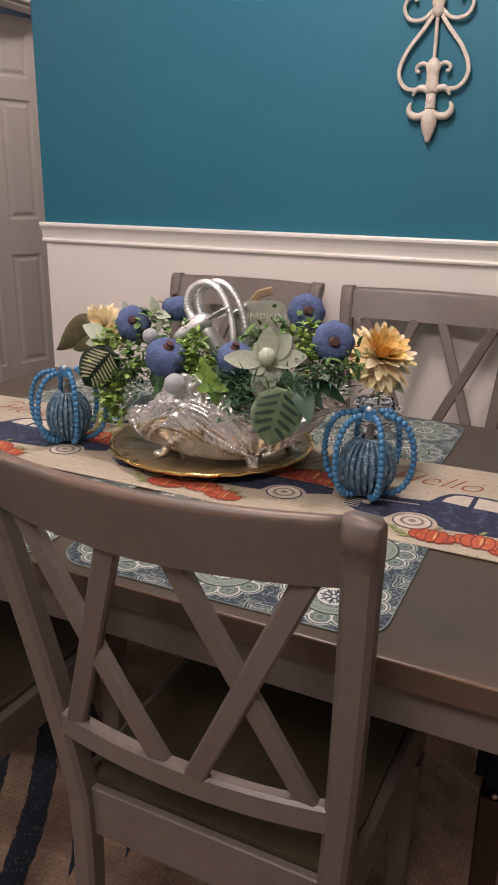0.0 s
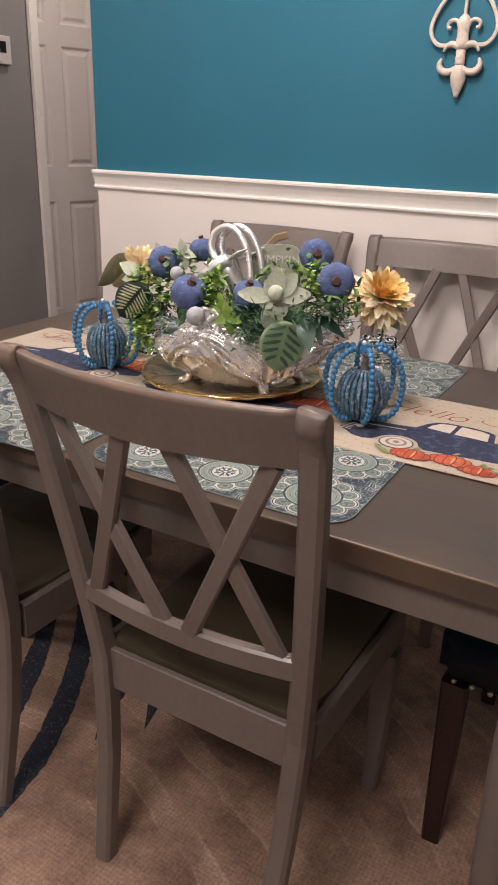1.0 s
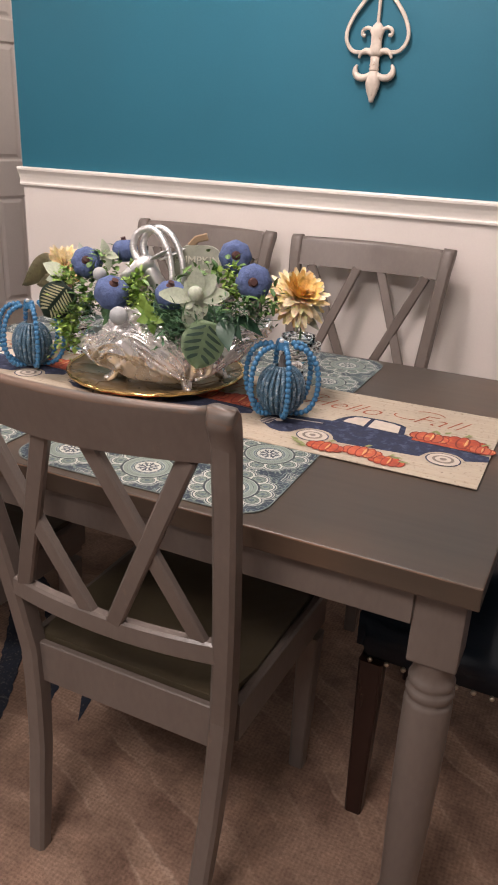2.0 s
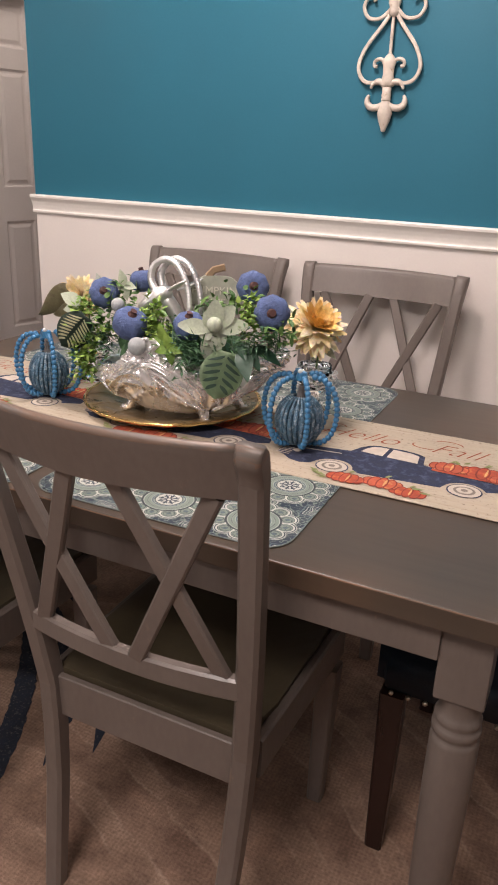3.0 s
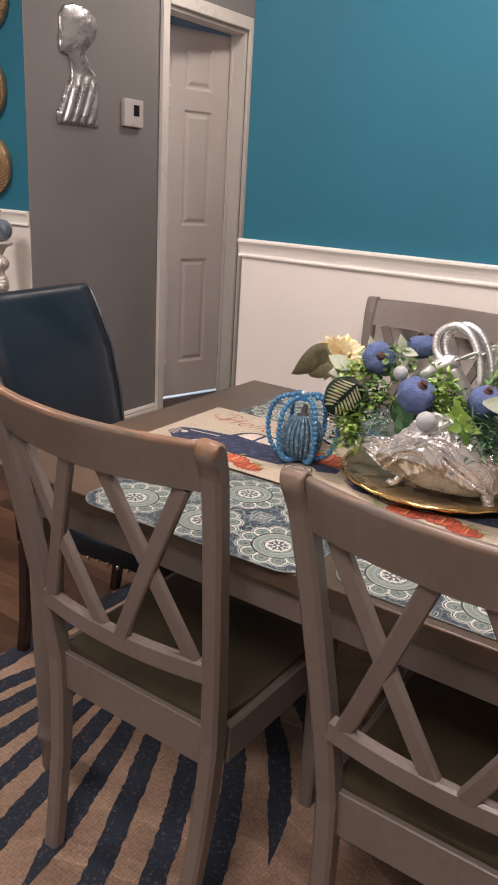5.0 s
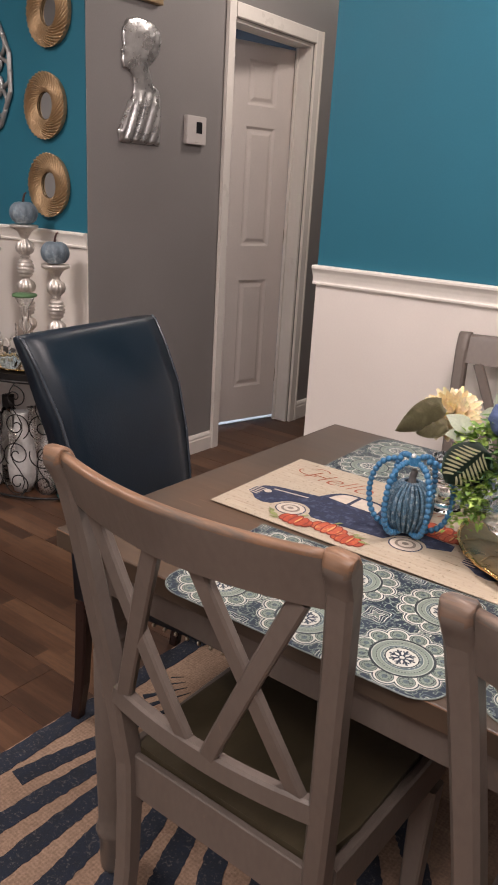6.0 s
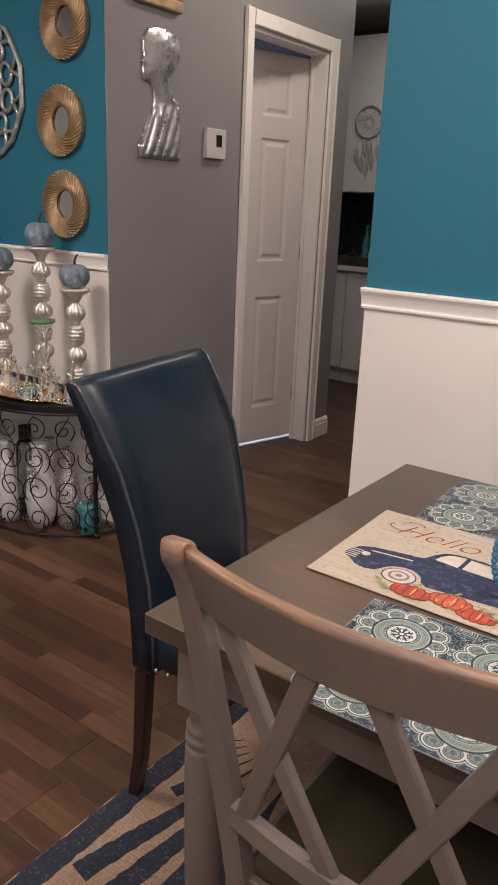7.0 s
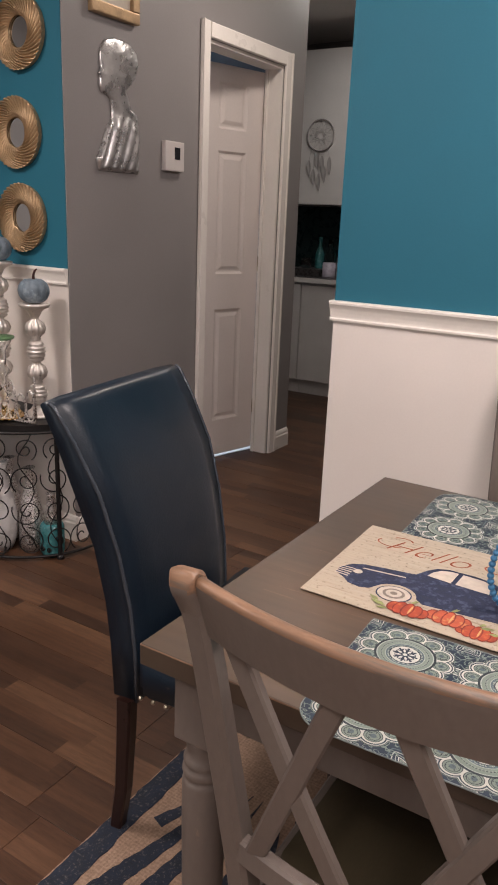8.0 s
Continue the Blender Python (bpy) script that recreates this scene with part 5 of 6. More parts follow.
def felt_pumpkin(at, r, axis, label="blue felt pumpkin with a brown stem"):
    rows = []
    for j in range(13):
        t = -math.pi / 2 + math.pi * j / 12
        ring = []
        for i in range(32):
            a = 2 * math.pi * i / 32
            rr = r * math.cos(t) ** 0.8 * (1 + 0.035 * math.cos(8 * a)) if abs(math.cos(t)) > 1e-6 else 0.0
            z = r * 0.86 * math.sin(t) - (0.18 * r * math.exp(-(rr / (0.35 * r)) ** 2) if t > 0 else 0)
            ring.append((max(rr, 1e-4) * math.cos(a), max(rr, 1e-4) * math.sin(a), z))
        rows.append(ring)
    q = Vector(axis).to_track_quat("Z", "Y").to_matrix().to_4x4()
    b = grid_skin(rows)
    b.transform(Matrix.Translation(at) @ q)
    ob = part("felt_pumpkin", b, BLUE_FELT, bouquet, label, smooth=True)
    st = tube([(0, 0, r * 0.50), (0.0005, 0, r * 0.72), (0.001, 0.0005, r * 0.86), (0.002, 0.001, r * 0.98)], [r * 0.38, r * 0.30, r * 0.17, r * 0.20], 9)
    st.transform(Matrix.Translation(at) @ q)
    part("stem", st, BROWN_STEM, ob)


for at, r, ax in (((0.979, -0.937, 0.981), 0.031, (0.45, -0.75, 0.35)), ((1.040, -0.890, 1.006), 0.0265, (-0.2, 0.1, 1)), ((1.087, -1.005, 0.944), 0.034, (0.45, -0.35, 0.8)), ((1.273, -0.855, 1.013), 0.032, (0.45, -0.80, 0.25)), ((1.352, -0.935, 0.985), 0.033, (0.35, -0.85, 0.15)), ((1.198, -0.972, 0.948), 0.030, (0.2, -0.4, 1))):
    felt_pumpkin(at, r, ax)
for at, r in (((1.045, -0.985, 0.972), 0.0135), ((1.120, -1.032, 0.909), 0.0175), ((0.985, -0.915, 0.955), 0.012)):
    part("frosted_berry", ball(r, at, 16, 12), WHITE_BALL, bouquet, "frosted white berry", smooth=True)


STRIPE_MID = shade("mid_green_leaf_stripe", (0.028, 0.062, 0.042), 0.5, vary=0.2, scale=80)


def big_leaf(name, at, along, up, length, width, base, stripe, stripes, droop=0.25, point=0.0, thin=1.0):
    """A broad leaf with darker stripes running from the midrib to the edge."""
    d = Vector(along).normalized()
    s = d.cross(Vector(up)).normalized()
    u = s.cross(d)

    def on(t, k, lift=0.0):
        w = width * 0.5 * math.sin(math.pi * min(1, 0.06 + 0.94 * t)) ** 0.62 * (1 - point * 0.55 * t)
        return Vector(at) + d * length * t + s * w * k - u * (droop * length * t * t + 0.10 * width * k * k - lift)

    body = grid_skin([[on(t / 14, k / 5) for k in range(-5, 6)] for t in range(15)], closed_u=False)
    ext = bmesh.ops.solidify(body, geom=body.faces[:], thickness=0.0008)
    ob = part(name, body, base, bouquet, "", smooth=True)
    bm = bmesh.new()
    for side in (-1, 1):
        for i in range(stripes):
            t0 = 0.10 + 0.74 * i / stripes
            pts = []
            for j in range(7):
                f = j / 6
                pts.append((t0 + 0.15 * f, side * (0.10 + 0.76 * f), 0.044 * math.sin(math.pi * (0.15 + 0.85 * f)) ** 0.7 * 0.8 * thin + 0.004))
            grid_skin([[on(min(0.97, t - w), k, 0.0012), on(min(0.97, t + w), k, 0.0012)] for t, k, w in pts], closed_u=False, bm=bm)
    part("leaf_stripe", bm, stripe, ob)
    return ob


big_leaf("variegated_leaf", (0.966, -0.985, 0.940), (-0.42, -0.25, -0.58), (0.45, -0.85, 0.2), 0.084, 0.074, STRIPE_DARK, PALE_LEAF, 9, 0.1, thin=0.58)
big_leaf("hosta_leaf", (1.305, -1.018, 0.922), (-0.14, -0.20, -0.85), (0.45, -0.85, 0.25), 0.092, 0.080, HOSTA, STRIPE_MID, 5, 0.1)
big_leaf("brown_leaf", (0.850, -0.898, 0.972), (-0.76, 0.0, -0.60), (0.30, -0.85, 0.40), 0.112, 0.066, BROWN_LEAF, BROWN_LEAF, 3, 0.05, point=1.0)
big_leaf("brown_leaf", (0.868, -0.905, 0.940), (-0.85, 0.0, -0.30), (0.30, -0.75, 0.55), 0.072, 0.048, BROWN_LEAF, BROWN_LEAF, 3, point=1.0)
for at, al in (((0.925, -0.950, 0.955), (-0.55, -0.2, 0.30)), ((0.928, -0.945, 0.948), (-0.75, -0.25, -0.10))):
    part("velvet_leaf", leaf(bmesh.new(), at, al, (0.2, -0.8, 0.5), 0.046, 0.030, 0.2, 0.15, 6), SAGE, bouquet, "pale sage leaf", smooth=True)
for at, al in (((1.315, -0.99, 0.930), (0.75, -0.25, -0.35)), ((1.335, -0.975, 0.925), (0.9, 0.1, -0.25)), ((1.325, -1.0, 0.922), (0.4, -0.5, -0.4))):
    b = leaf(bmesh.new(), at, al, (0, -0.3, 1), 0.062, 0.034, 0.25, 0.15, 6)
    part("dark_leaf", b, DARK_LEAF, bouquet, "dark green leaf", smooth=True)

# sage flower: broad velvet petals round a pale bud
sage = bmesh.new()
C = Vector((1.268, -1.002, 0.956))
VX, VZ, VN = Vector((0.88, 0.475, 0)), Vector((0, 0, 1)), Vector((0.45, -0.80, 0.40)).normalized()
for a, ln, w in ((175, 0.066, 0.030), (205, 0.030, 0.030), (262, 0.062, 0.040), (298, 0.036, 0.030), (8, 0.062, 0.032), (50, 0.056, 0.034), (88, 0.054, 0.034), (120, 0.036, 0.026)):
    d = (VX * math.cos(radians(a)) + VZ * math.sin(radians(a)) + VN * 0.15).normalized()
    leaf(sage, C, d, VN, ln, w, 0.10, 0.18, 8, 0.22)
part("sage_flower", sage, SAGE, bouquet, "pale sage velvet flower", smooth=True)
part("flower_bud", ball(0.0140, C + VN * 0.012 + VZ * 0.006, 16, 12), SAGE, bouquet, "pale sage bud", smooth=True)
for at in (Vector((1.185, -1.022, 0.912)), Vector((1.168, -1.015, 0.925)), Vector((0.955, -0.915, 0.985)), Vector((1.020, -0.925, 1.0))):
    b = bmesh.new()
    for q in range(4):
        leaf(b, at, Vector((math.cos(q * 1.7), -0.3, math.sin(q * 1.7))), VN, 0.032, 0.018, 0.2, 0.2, 5)
    part("leaf_sprig", b, BOXWOOD if at.z < 0.94 else SAGE, bouquet, smooth=True)


def mum(at, r, axis, outer, inner, parent, label):
    """A full silk chrysanthemum."""
    q = Vector(axis).to_track_quat("Z", "Y").to_matrix()
    made = []
    for mat_, rings in ((outer, ((20, 1.0, -0.35), (20, 1.0, -0.05), (19, 0.95, 0.25), (17, 0.86, 0.55))), (inner, ((16, 0.80, 0.80), (14, 0.70, 1.2), (11, 0.58, 1.9)))):
        b = bmesh.new()
        for n_, ln, tilt in rings:
            for i in range(n_):
                a = 2 * math.pi * (i + rf.uniform(-0.2, 0.2)) / n_ + ln * 5
                d = q @ Vector((math.cos(a), math.sin(a), tilt + rf.uniform(-0.12, 0.12)))
                leaf(b, Vector(at) + q @ Vector((0, 0, 0.004 * tilt)), d, q @ Vector((-math.cos(a) * 0.5, -math.sin(a) * 0.5, 1)), r * ln * rf.uniform(0.85, 1.12), r * 0.285, -0.02 if tilt < 0.5 else -0.12, 0.30, 6, 0.30)
        made.append(part("blossom", b, mat_, parent, smooth=True))
    made[0]["label"] = label
    return made


def flower_holder(at, top, name, label, with_vase=True):
    h = thing("flower_vase", Matrix.Translation(at), label, "vase")
    if with_vase:
        part("glass_cup", lathe([(0.0, 0.0), (0.030, 0.0), (0.032, 0.006), (0.016, 0.016), (0.014, 0.04), (0.030, 0.055), (0.038, 0.080), (0.036, 0.105), (0.033, 0.105), (0.035, 0.080), (0.027, 0.060), (0.0, 0.054)], 24, ripple=8, depth=0.03), GLASS, h, "cut clear glass cup", smooth=True)
        for k in range(3):
            pts = []
            for i in range(34):
                a = 2 * math.pi * i / 34 * 3
                rr = 0.040 - 0.008 * k * i / 34
                pts.append((rr * math.cos(a + k * 2), rr * math.sin(a + k * 2), 0.058 + 0.045 * i / 34 + 0.004 * math.sin(5 * a)))
            part("silver_wire", tube(pts, 0.0014, 6), SILVER, h, "curled silver wire", smooth=True)
        coil = [(0.046 + 0.008 * math.cos(i * 0.9), -0.01 + 0.008 * math.sin(i * 0.9), 0.062 + 0.0016 * i) for i in range(24)]
        part("silver_wire", tube(coil, 0.0013, 6), SILVER, h, "coiled silver wire", smooth=True)
    part("stem", tube([(0, 0, 0.06), (top[0] * 0.5, top[1] * 0.5, 0.13), top], 0.0022, 6), MIDLEAF, h)
    return h


vr = flower_holder((1.372, -0.742, TZ + 0.0028), (0.030, -0.055, 0.190), "r", "cut glass vase with silver wire holding a golden flower")
mum((0.022, -0.078, 0.200), 0.064, (0.52, -0.42, 0.74), YELLOW_PETAL, GOLD_PETAL, vr, "pale yellow silk petals")
vl = flower_holder((0.842, -0.800, RZ + 0.0006), (0.020, -0.045, 0.215), "l", "cut glass vase with silver wire holding a yellow flower")
mum((0.012, -0.052, 0.204), 0.052, (0.10, -0.80, 0.45), YELLOW_PETAL, YELLOW_PETAL, vl, "pale yellow silk petals")
b = bmesh.new()
for q in range(7):
    leaf(b, Vector((0.035, -0.06, 0.195 - 0.006 * q)), Vector((math.cos(q * 2.1), -0.5, math.sin(q * 2.1) * 0.5 - 0.3)), (0, -0.6, 0.8), 0.040, 0.018, 0.3, 0.2, 5)
part("leaf_sprig", b, SAGE, vr, smooth=True)

# pumpkin-shaped wooden sign behind the horns
sign = thing("wooden_sign", Matrix.Translation((1.190, -0.850, 0.986)) @ pose(0, 0, 0, 0, 0, 24), "whitewashed pumpkin-shaped wooden sign with raised words", "sign")
out = [(0.056 * math.cos(a) * (1 + 0.05 * math.cos(6 * a)), 0.042 * math.sin(a) * (1 + 0.04 * math.cos(6 * a))) for a in [2 * math.pi * i / 40 for i in range(40)]]
part("board", grid_skin([[(x, y, z) for x, z in out] for y in (-0.004, 0.004)]), SIGN_WOOD, sign)
part("stalk", bar([(-0.018, 0, 0.038), (-0.006, 0, 0.052), (0.016, 0, 0.058)], 0.014, 0.007, across=(0, 0, 1)), SIGN_EDGE, sign, "tan wooden stalk")
lettering("PUMPKIN", 0.022, LETTER, sign, pose(-0.050, -0.0048, 0.004, 90), depth=0.0006)
lettering("SPICE", 0.022, LETTER, sign, pose(-0.034, -0.0048, -0.020, 90), depth=0.0006)
part("stake", box(-0.003, 0.003, -0.003, 0.003, -0.11, -0.04), SIGN_EDGE, sign)


# ---- beaded pumpkins ----
TAUPE_STEM = shade("grey_brown_stem", (0.13, 0.12, 0.12), 0.7, vary=0.3, scale=60)


def beaded_pumpkin(m, label, girth):
    p = thing("beaded_pumpkin", m, label, "pumpkin", "blue beaded pumpkins")
    seed = bmesh.new()
    bmesh.ops.create_uvsphere(seed, u_segments=6, v_segments=4, radius=1.0)
    unit = bpy.data.meshes.new("unit")
    seed.to_mesh(unit)
    seed.free()
    uv = [v.co.copy() for v in unit.vertices]
    uf = [tuple(f.vertices) for f in unit.polygons]
    bpy.data.meshes.remove(unit)

    def beads(name, centres, rr, material, label=""):
        vs, fs = [], []
        for c, r in zip(centres, rr):
            k = len(vs)
            vs += [Vector(c) + v * r for v in uv]
            fs += [tuple(i + k for i in f) for f in uf]
        me = bpy.data.meshes.new(name)
        me.from_pydata(vs, [], fs)
        me.polygons.foreach_set("use_smooth", [True] * len(fs))
        me.materials.append(material)
        ob = new(name, me)
        ob.parent = p
        if label:
            ob["label"] = label
        return ob

    bead_mesh = None
    for k in range(6):
        a = 2 * math.pi * k / 6 + 0.35
        n_ = 18
        way = []
        for i in range(n_):
            t = radians(86 - 176 * i / (n_ - 1))
            r = 0.014 + 0.058 * max(0, math.cos(t)) ** 0.62
            way.append(Vector((r * math.cos(a), r * math.sin(a), 0.072 + 0.064 * math.sin(t))))
        # even spacing along the loop
        steps = [0.0]
        for u, w in zip(way, way[1:]):
            steps.append(steps[-1] + (w - u).length)
        loop = part("wire_loop", tube(way, 0.0012, 5), IRON, p, "wire strung with blue wooden beads")
        count = 20
        for i in range(count):
            d = steps[-1] * i / (count - 1)
            at = Vector([float(np.interp(d, steps, [w[q] for w in way])) for q in range(3)])
            if bead_mesh is None:
                b_ob = part("bead", ball(0.0057, u=10, v=7), BLUE_BEAD, loop, smooth=True)
                bead_mesh = b_ob.data
            else:
                b_ob = new("bead", bead_mesh)
                b_ob.parent = loop
            b_ob.location = at
    core_c, core_r = [], []
    for k in range(24):
        a = 2 * math.pi * k / 24
        for i in range(25):
            t = radians(74 - 148 * i / 24)
            r = 0.005 + girth * math.cos(t)
            core_c.append((r * math.cos(a), r * math.sin(a), 0.051 + 0.047 * math.sin(t)))
            core_r.append(0.0014 + 0.0032 * math.cos(t))
    core = beads("beaded_core", core_c, core_r, BLUE_WEAVE, "woven grey-blue beaded core")
    core["kind"] = "stuff"
    part("core_lining", ball(girth + 0.002, (0, 0, 0.051), 16, 12, scale=(1, 1, 0.044 / (girth + 0.002))), BLUE_WEAVE, p, smooth=True)
    part("stem", tube([(0, 0, 0.088), (0, 0, 0.104), (0.003, 0, 0.118)], [0.009, 0.0065, 0.006], 8), TAUPE_STEM, p, "grey-brown stem")
    part("top_knot", tube([(0, 0, 0.128), (0, 0, 0.142)], [0.012, 0.009], 12), BLUE_BEAD, p)
    part("gem", ball(0.0045, (0.0, -0.006, 0.1445), 8, 6), SILVER, p, "small clear gem")
    return p


beaded_pumpkin(pose(1.424, -0.948, RZ + 0.0015, 0, 0, -17), "blue bead-loop pumpkin ornament with a plump core on the table runner", 0.0375)
beaded_pumpkin(pose(0.838, -0.955, RZ + 0.0015), "blue bead-loop pumpkin ornament with a slim core on the table runner", 0.034)


# ---- wall ornament on the teal wall ----
orn = thing("wall_ornament", pose(1.252, -0.013, 0), "antique white metal fleur-de-lis wall scroll", "wall ornament")


def smooth_path(keys, n=6):
    """Points on a smooth line through the keys (x, z)."""
    out = []
    ks = [keys[0], *keys, keys[-1]]
    for i in range(1, len(ks) - 2):
        p0, p1, p2, p3 = [Vector(k) for k in ks[i - 1:i + 3]]
        for j in range(n):
            t = j / n
            v = 0.5 * ((2 * p1) + (p2 - p0) * t + (2 * p0 - 5 * p1 + 4 * p2 - p3) * t * t + (3 * p1 - p0 - 3 * p2 + p3) * t ** 3)
            out.append((v.x, 0.0, v.y))
    out.append((keys[-1][0], 0.0, keys[-1][1]))
    return out


for s in (-1, 1):
    part("heart_scroll", bar(smooth_path([(s * 0.006, 1.618), (s * 0.030, 1.585), (s * 0.066, 1.540), (s * 0.084, 1.500), (s * 0.081, 1.472), (s * 0.062, 1.452), (s * 0.030, 1.450)]), 0.007, 0.010, across=(0, 1, 0), soft=0.002), CREAM_METAL, orn)
    part("heart_scroll", bar(smooth_path([(s * 0.006, 1.652), (s * 0.024, 1.685), (s * 0.056, 1.730), (s * 0.070, 1.770), (s * 0.062, 1.803), (s * 0.036, 1.812)]), 0.007, 0.010, across=(0, 1, 0), soft=0.002), CREAM_METAL, orn)
    part("curl", bar(smooth_path([(s * 0.010, 1.625), (s * 0.034, 1.605), (s * 0.066, 1.606), (s * 0.082, 1.628), (s * 0.076, 1.650), (s * 0.060, 1.656), (s * 0.053, 1.645)]), 0.008, 0.009, across=(0, 1, 0), soft=0.002), CREAM_METAL, orn)
    part("small_curl", tube(smooth_path([(s * 0.010, 1.500), (s * 0.026, 1.508), (s * 0.040, 1.502), (s * 0.040, 1.491), (s * 0.032, 1.490)]), [0.005] * 12 + [0.0045] * 13, 8), CREAM_METAL, orn)
    part("leaf_curl", tube(smooth_path([(s * 0.008, 1.446), (s * 0.020, 1.452), (s * 0.033, 1.451), (s * 0.042, 1.444), (s * 0.045, 1.435)]), [0.0085] * 12 + [0.007, 0.007, 0.0065, 0.006, 0.0055, 0.005, 0.005, 0.0045, 0.0045, 0.004, 0.004, 0.0035, 0.003], 8), CREAM_METAL, orn, smooth=True)
    fl = smooth_path([(s * 0.010, 1.396), (s * 0.022, 1.389), (s * 0.038, 1.388), (s * 0.050, 1.396), (s * 0.053, 1.409), (s * 0.048, 1.420)])
    part("fluke", tube(fl, [0.007 + 0.0045 * math.sin(math.pi * i / (len(fl) - 1)) - 0.004 * i / (len(fl) - 1) for i in range(len(fl))], 10), CREAM_METAL, orn, smooth=True)
part("stem", tube([(0, 0, 1.50), (0, 0, 1.62)], 0.0045, 8), CREAM_METAL, orn)
part("stem", tube([(0, 0, 1.65), (0, 0, 1.82)], 0.0045, 8), CREAM_METAL, orn)
part("knot", lathe([(0.0, 1.606), (0.012, 1.610), (0.016, 1.622), (0.013, 1.630), (0.017, 1.640), (0.016, 1.650), (0.010, 1.660), (0.0, 1.664)], 14, squash=(1, 0.7)), CREAM_METAL, orn, smooth=True)
part("column", lathe([(0.0, 1.438), (0.016, 1.440), (0.018, 1.455), (0.015, 1.470), (0.016, 1.490), (0.020, 1.500), (0.014, 1.512), (0.006, 1.520), (0.0, 1.522)], 14, squash=(1, 0.6)), CREAM_METAL, orn, smooth=True)
part("band", lathe([(0.0, 1.404), (0.012, 1.404), (0.014, 1.409), (0.012, 1.414), (0.014, 1.419), (0.012, 1.425), (0.013, 1.440), (0.0, 1.442)], 14, squash=(1, 0.7)), CREAM_METAL, orn, smooth=True)
part("bulb", lathe([(0.0, 1.327), (0.006, 1.328), (0.0075, 1.334), (0.010, 1.340), (0.017, 1.356), (0.021, 1.374), (0.019, 1.390), (0.013, 1.402), (0.011, 1.406), (0.0, 1.407)], 14, squash=(1, 0.65)), CREAM_METAL, orn, smooth=True)

# ---- things on the grey wall ----
GX = -1.115
thermo = thing("thermostat", pose(GX, 0.618, 1.556), "white wall thermostat with a dark display", "thermostat")
part("case", box(0, 0.024, -0.064, 0.064, -0.060, 0.060, 0.005), PLASTIC, thermo)
part("display", box(0.0235, 0.0255, -0.004, 0.034, -0.012, 0.036, 0.0008), SCREEN, thermo, "dark display")
part("button", box(0.0235, 0.026, -0.008, 0.008, -0.050, -0.044, 0.001), PLASTIC, thermo)

# silver bust: a plain outline in relief
BUST = [(0.030, 0.0), (0.245, 0.0), (0.247, 0.185), (0.240, 0.225), (0.205, 0.245), (0.190, 0.285), (0.178, 0.312), (0.205, 0.335), (0.236, 0.375), (0.247, 0.420), (0.238, 0.455), (0.205, 0.480), (0.160, 0.490), (0.110, 0.490), (0.068, 0.475), (0.046, 0.440), (0.044, 0.400), (0.048, 0.375), (0.036, 0.355), (0.044, 0.335), (0.040, 0.315), (0.050, 0.290), (0.080, 0.282), (0.098, 0.262), (0.104, 0.225), (0.098, 0.195), (0.075, 0.165), (0.050, 0.105), (0.018, 0.045)]
SC = 0.470 / 0.490


def inside_and_reach(px, pz):
    """Whether a point lies within the outline, and how far it is from it."""
    hit, near, foot = False, 9.0, (px, pz)
    for (ax_, az_), (bx_, bz_) in zip(BUST, BUST[1:] + BUST[:1]):
        if (az_ > pz) != (bz_ > pz) and px < (bx_ - ax_) * (pz - az_) / (bz_ - az_) + ax_:
            hit = not hit
        dx_, dz_ = bx_ - ax_, bz_ - az_
        t_ = min(1, max(0, ((px - ax_) * dx_ + (pz - az_) * dz_) / (dx_ * dx_ + dz_ * dz_)))
        qx, qz = ax_ + t_ * dx_, az_ + t_ * dz_
        d_ = math.hypot(px - qx, pz - qz)
        if d_ < near:
            near, foot = d_, (qx, qz)
    return hit, near, foot


bm = bmesh.new()
STEP = 0.006
spots = {}
for i in range(-1, 44):
    for j in range(-1, 84):
        px, pz = i * STEP, j * STEP
        hit, near, foot = inside_and_reach(px, pz)
        if hit or near < STEP * 0.75:
            if not hit or near < STEP * 0.4:
                (px, pz), near = foot, 0.0
            swell = 0.005 + 0.010 * min(1, near / 0.05) ** 0.6
            fold = 0.013 * abs(math.sin(px * 70 - pz * 26 + 0.6)) ** 0.7 * min(1, near / 0.010) * min(1, max(0, (0.215 - pz) / 0.05))
            if px > 0.15 and pz > 0.33:
                fold += 0.007 * abs(noise.noise(Vector((px * 110, pz * 110, 1)))) * min(1, near / 0.008)
            spots[i, j] = bm.verts.new((swell + fold, px * 1.055, pz * SC))
for (i, j), v in list(spots.items()):
    q = [spots.get(k) for k in ((i, j), (i + 1, j), (i + 1, j + 1), (i, j + 1))]
    if all(q):
        bm.faces.new(q)
edge = [e for e in bm.edges if len(e.link_faces) == 1]
side = bmesh.ops.extrude_edge_only(bm, edges=edge)
for v in side["geom"]:
    if isinstance(v, bmesh.types.BMVert):
        v.co.x = 0.0
bmesh.ops.delete(bm, geom=[v for v in bm.verts if not v.link_faces], context="VERTS")
bust = part("bust_wall_relief", bm, RELIEF_SILVER, smooth=True)
bust.matrix_world = pose(GX + 0.002, 0.1385, 1.472)
tagged(bust, "plain polished silver bust-shaped wall relief", "wall art")

pic = thing("picture_frame", pose(GX, 0.261, 2.005), "gold framed picture hanging on the grey wall", "picture")
for y0, y1, z0, z1 in ((-0.128, 0.128, 0.0, 0.040), (-0.128, 0.128, 0.36, 0.40), (-0.128, -0.090, 0.0405, 0.3595), (0.090, 0.128, 0.0405, 0.3595)):
    part("frame_side", box(0.0, 0.028, y0, y1, z0, z1, 0.005), MIRROR_GOLD, pic)
part("picture", box(0.004, 0.010, -0.09, 0.09, 0.04, 0.36), PICTURE, pic)


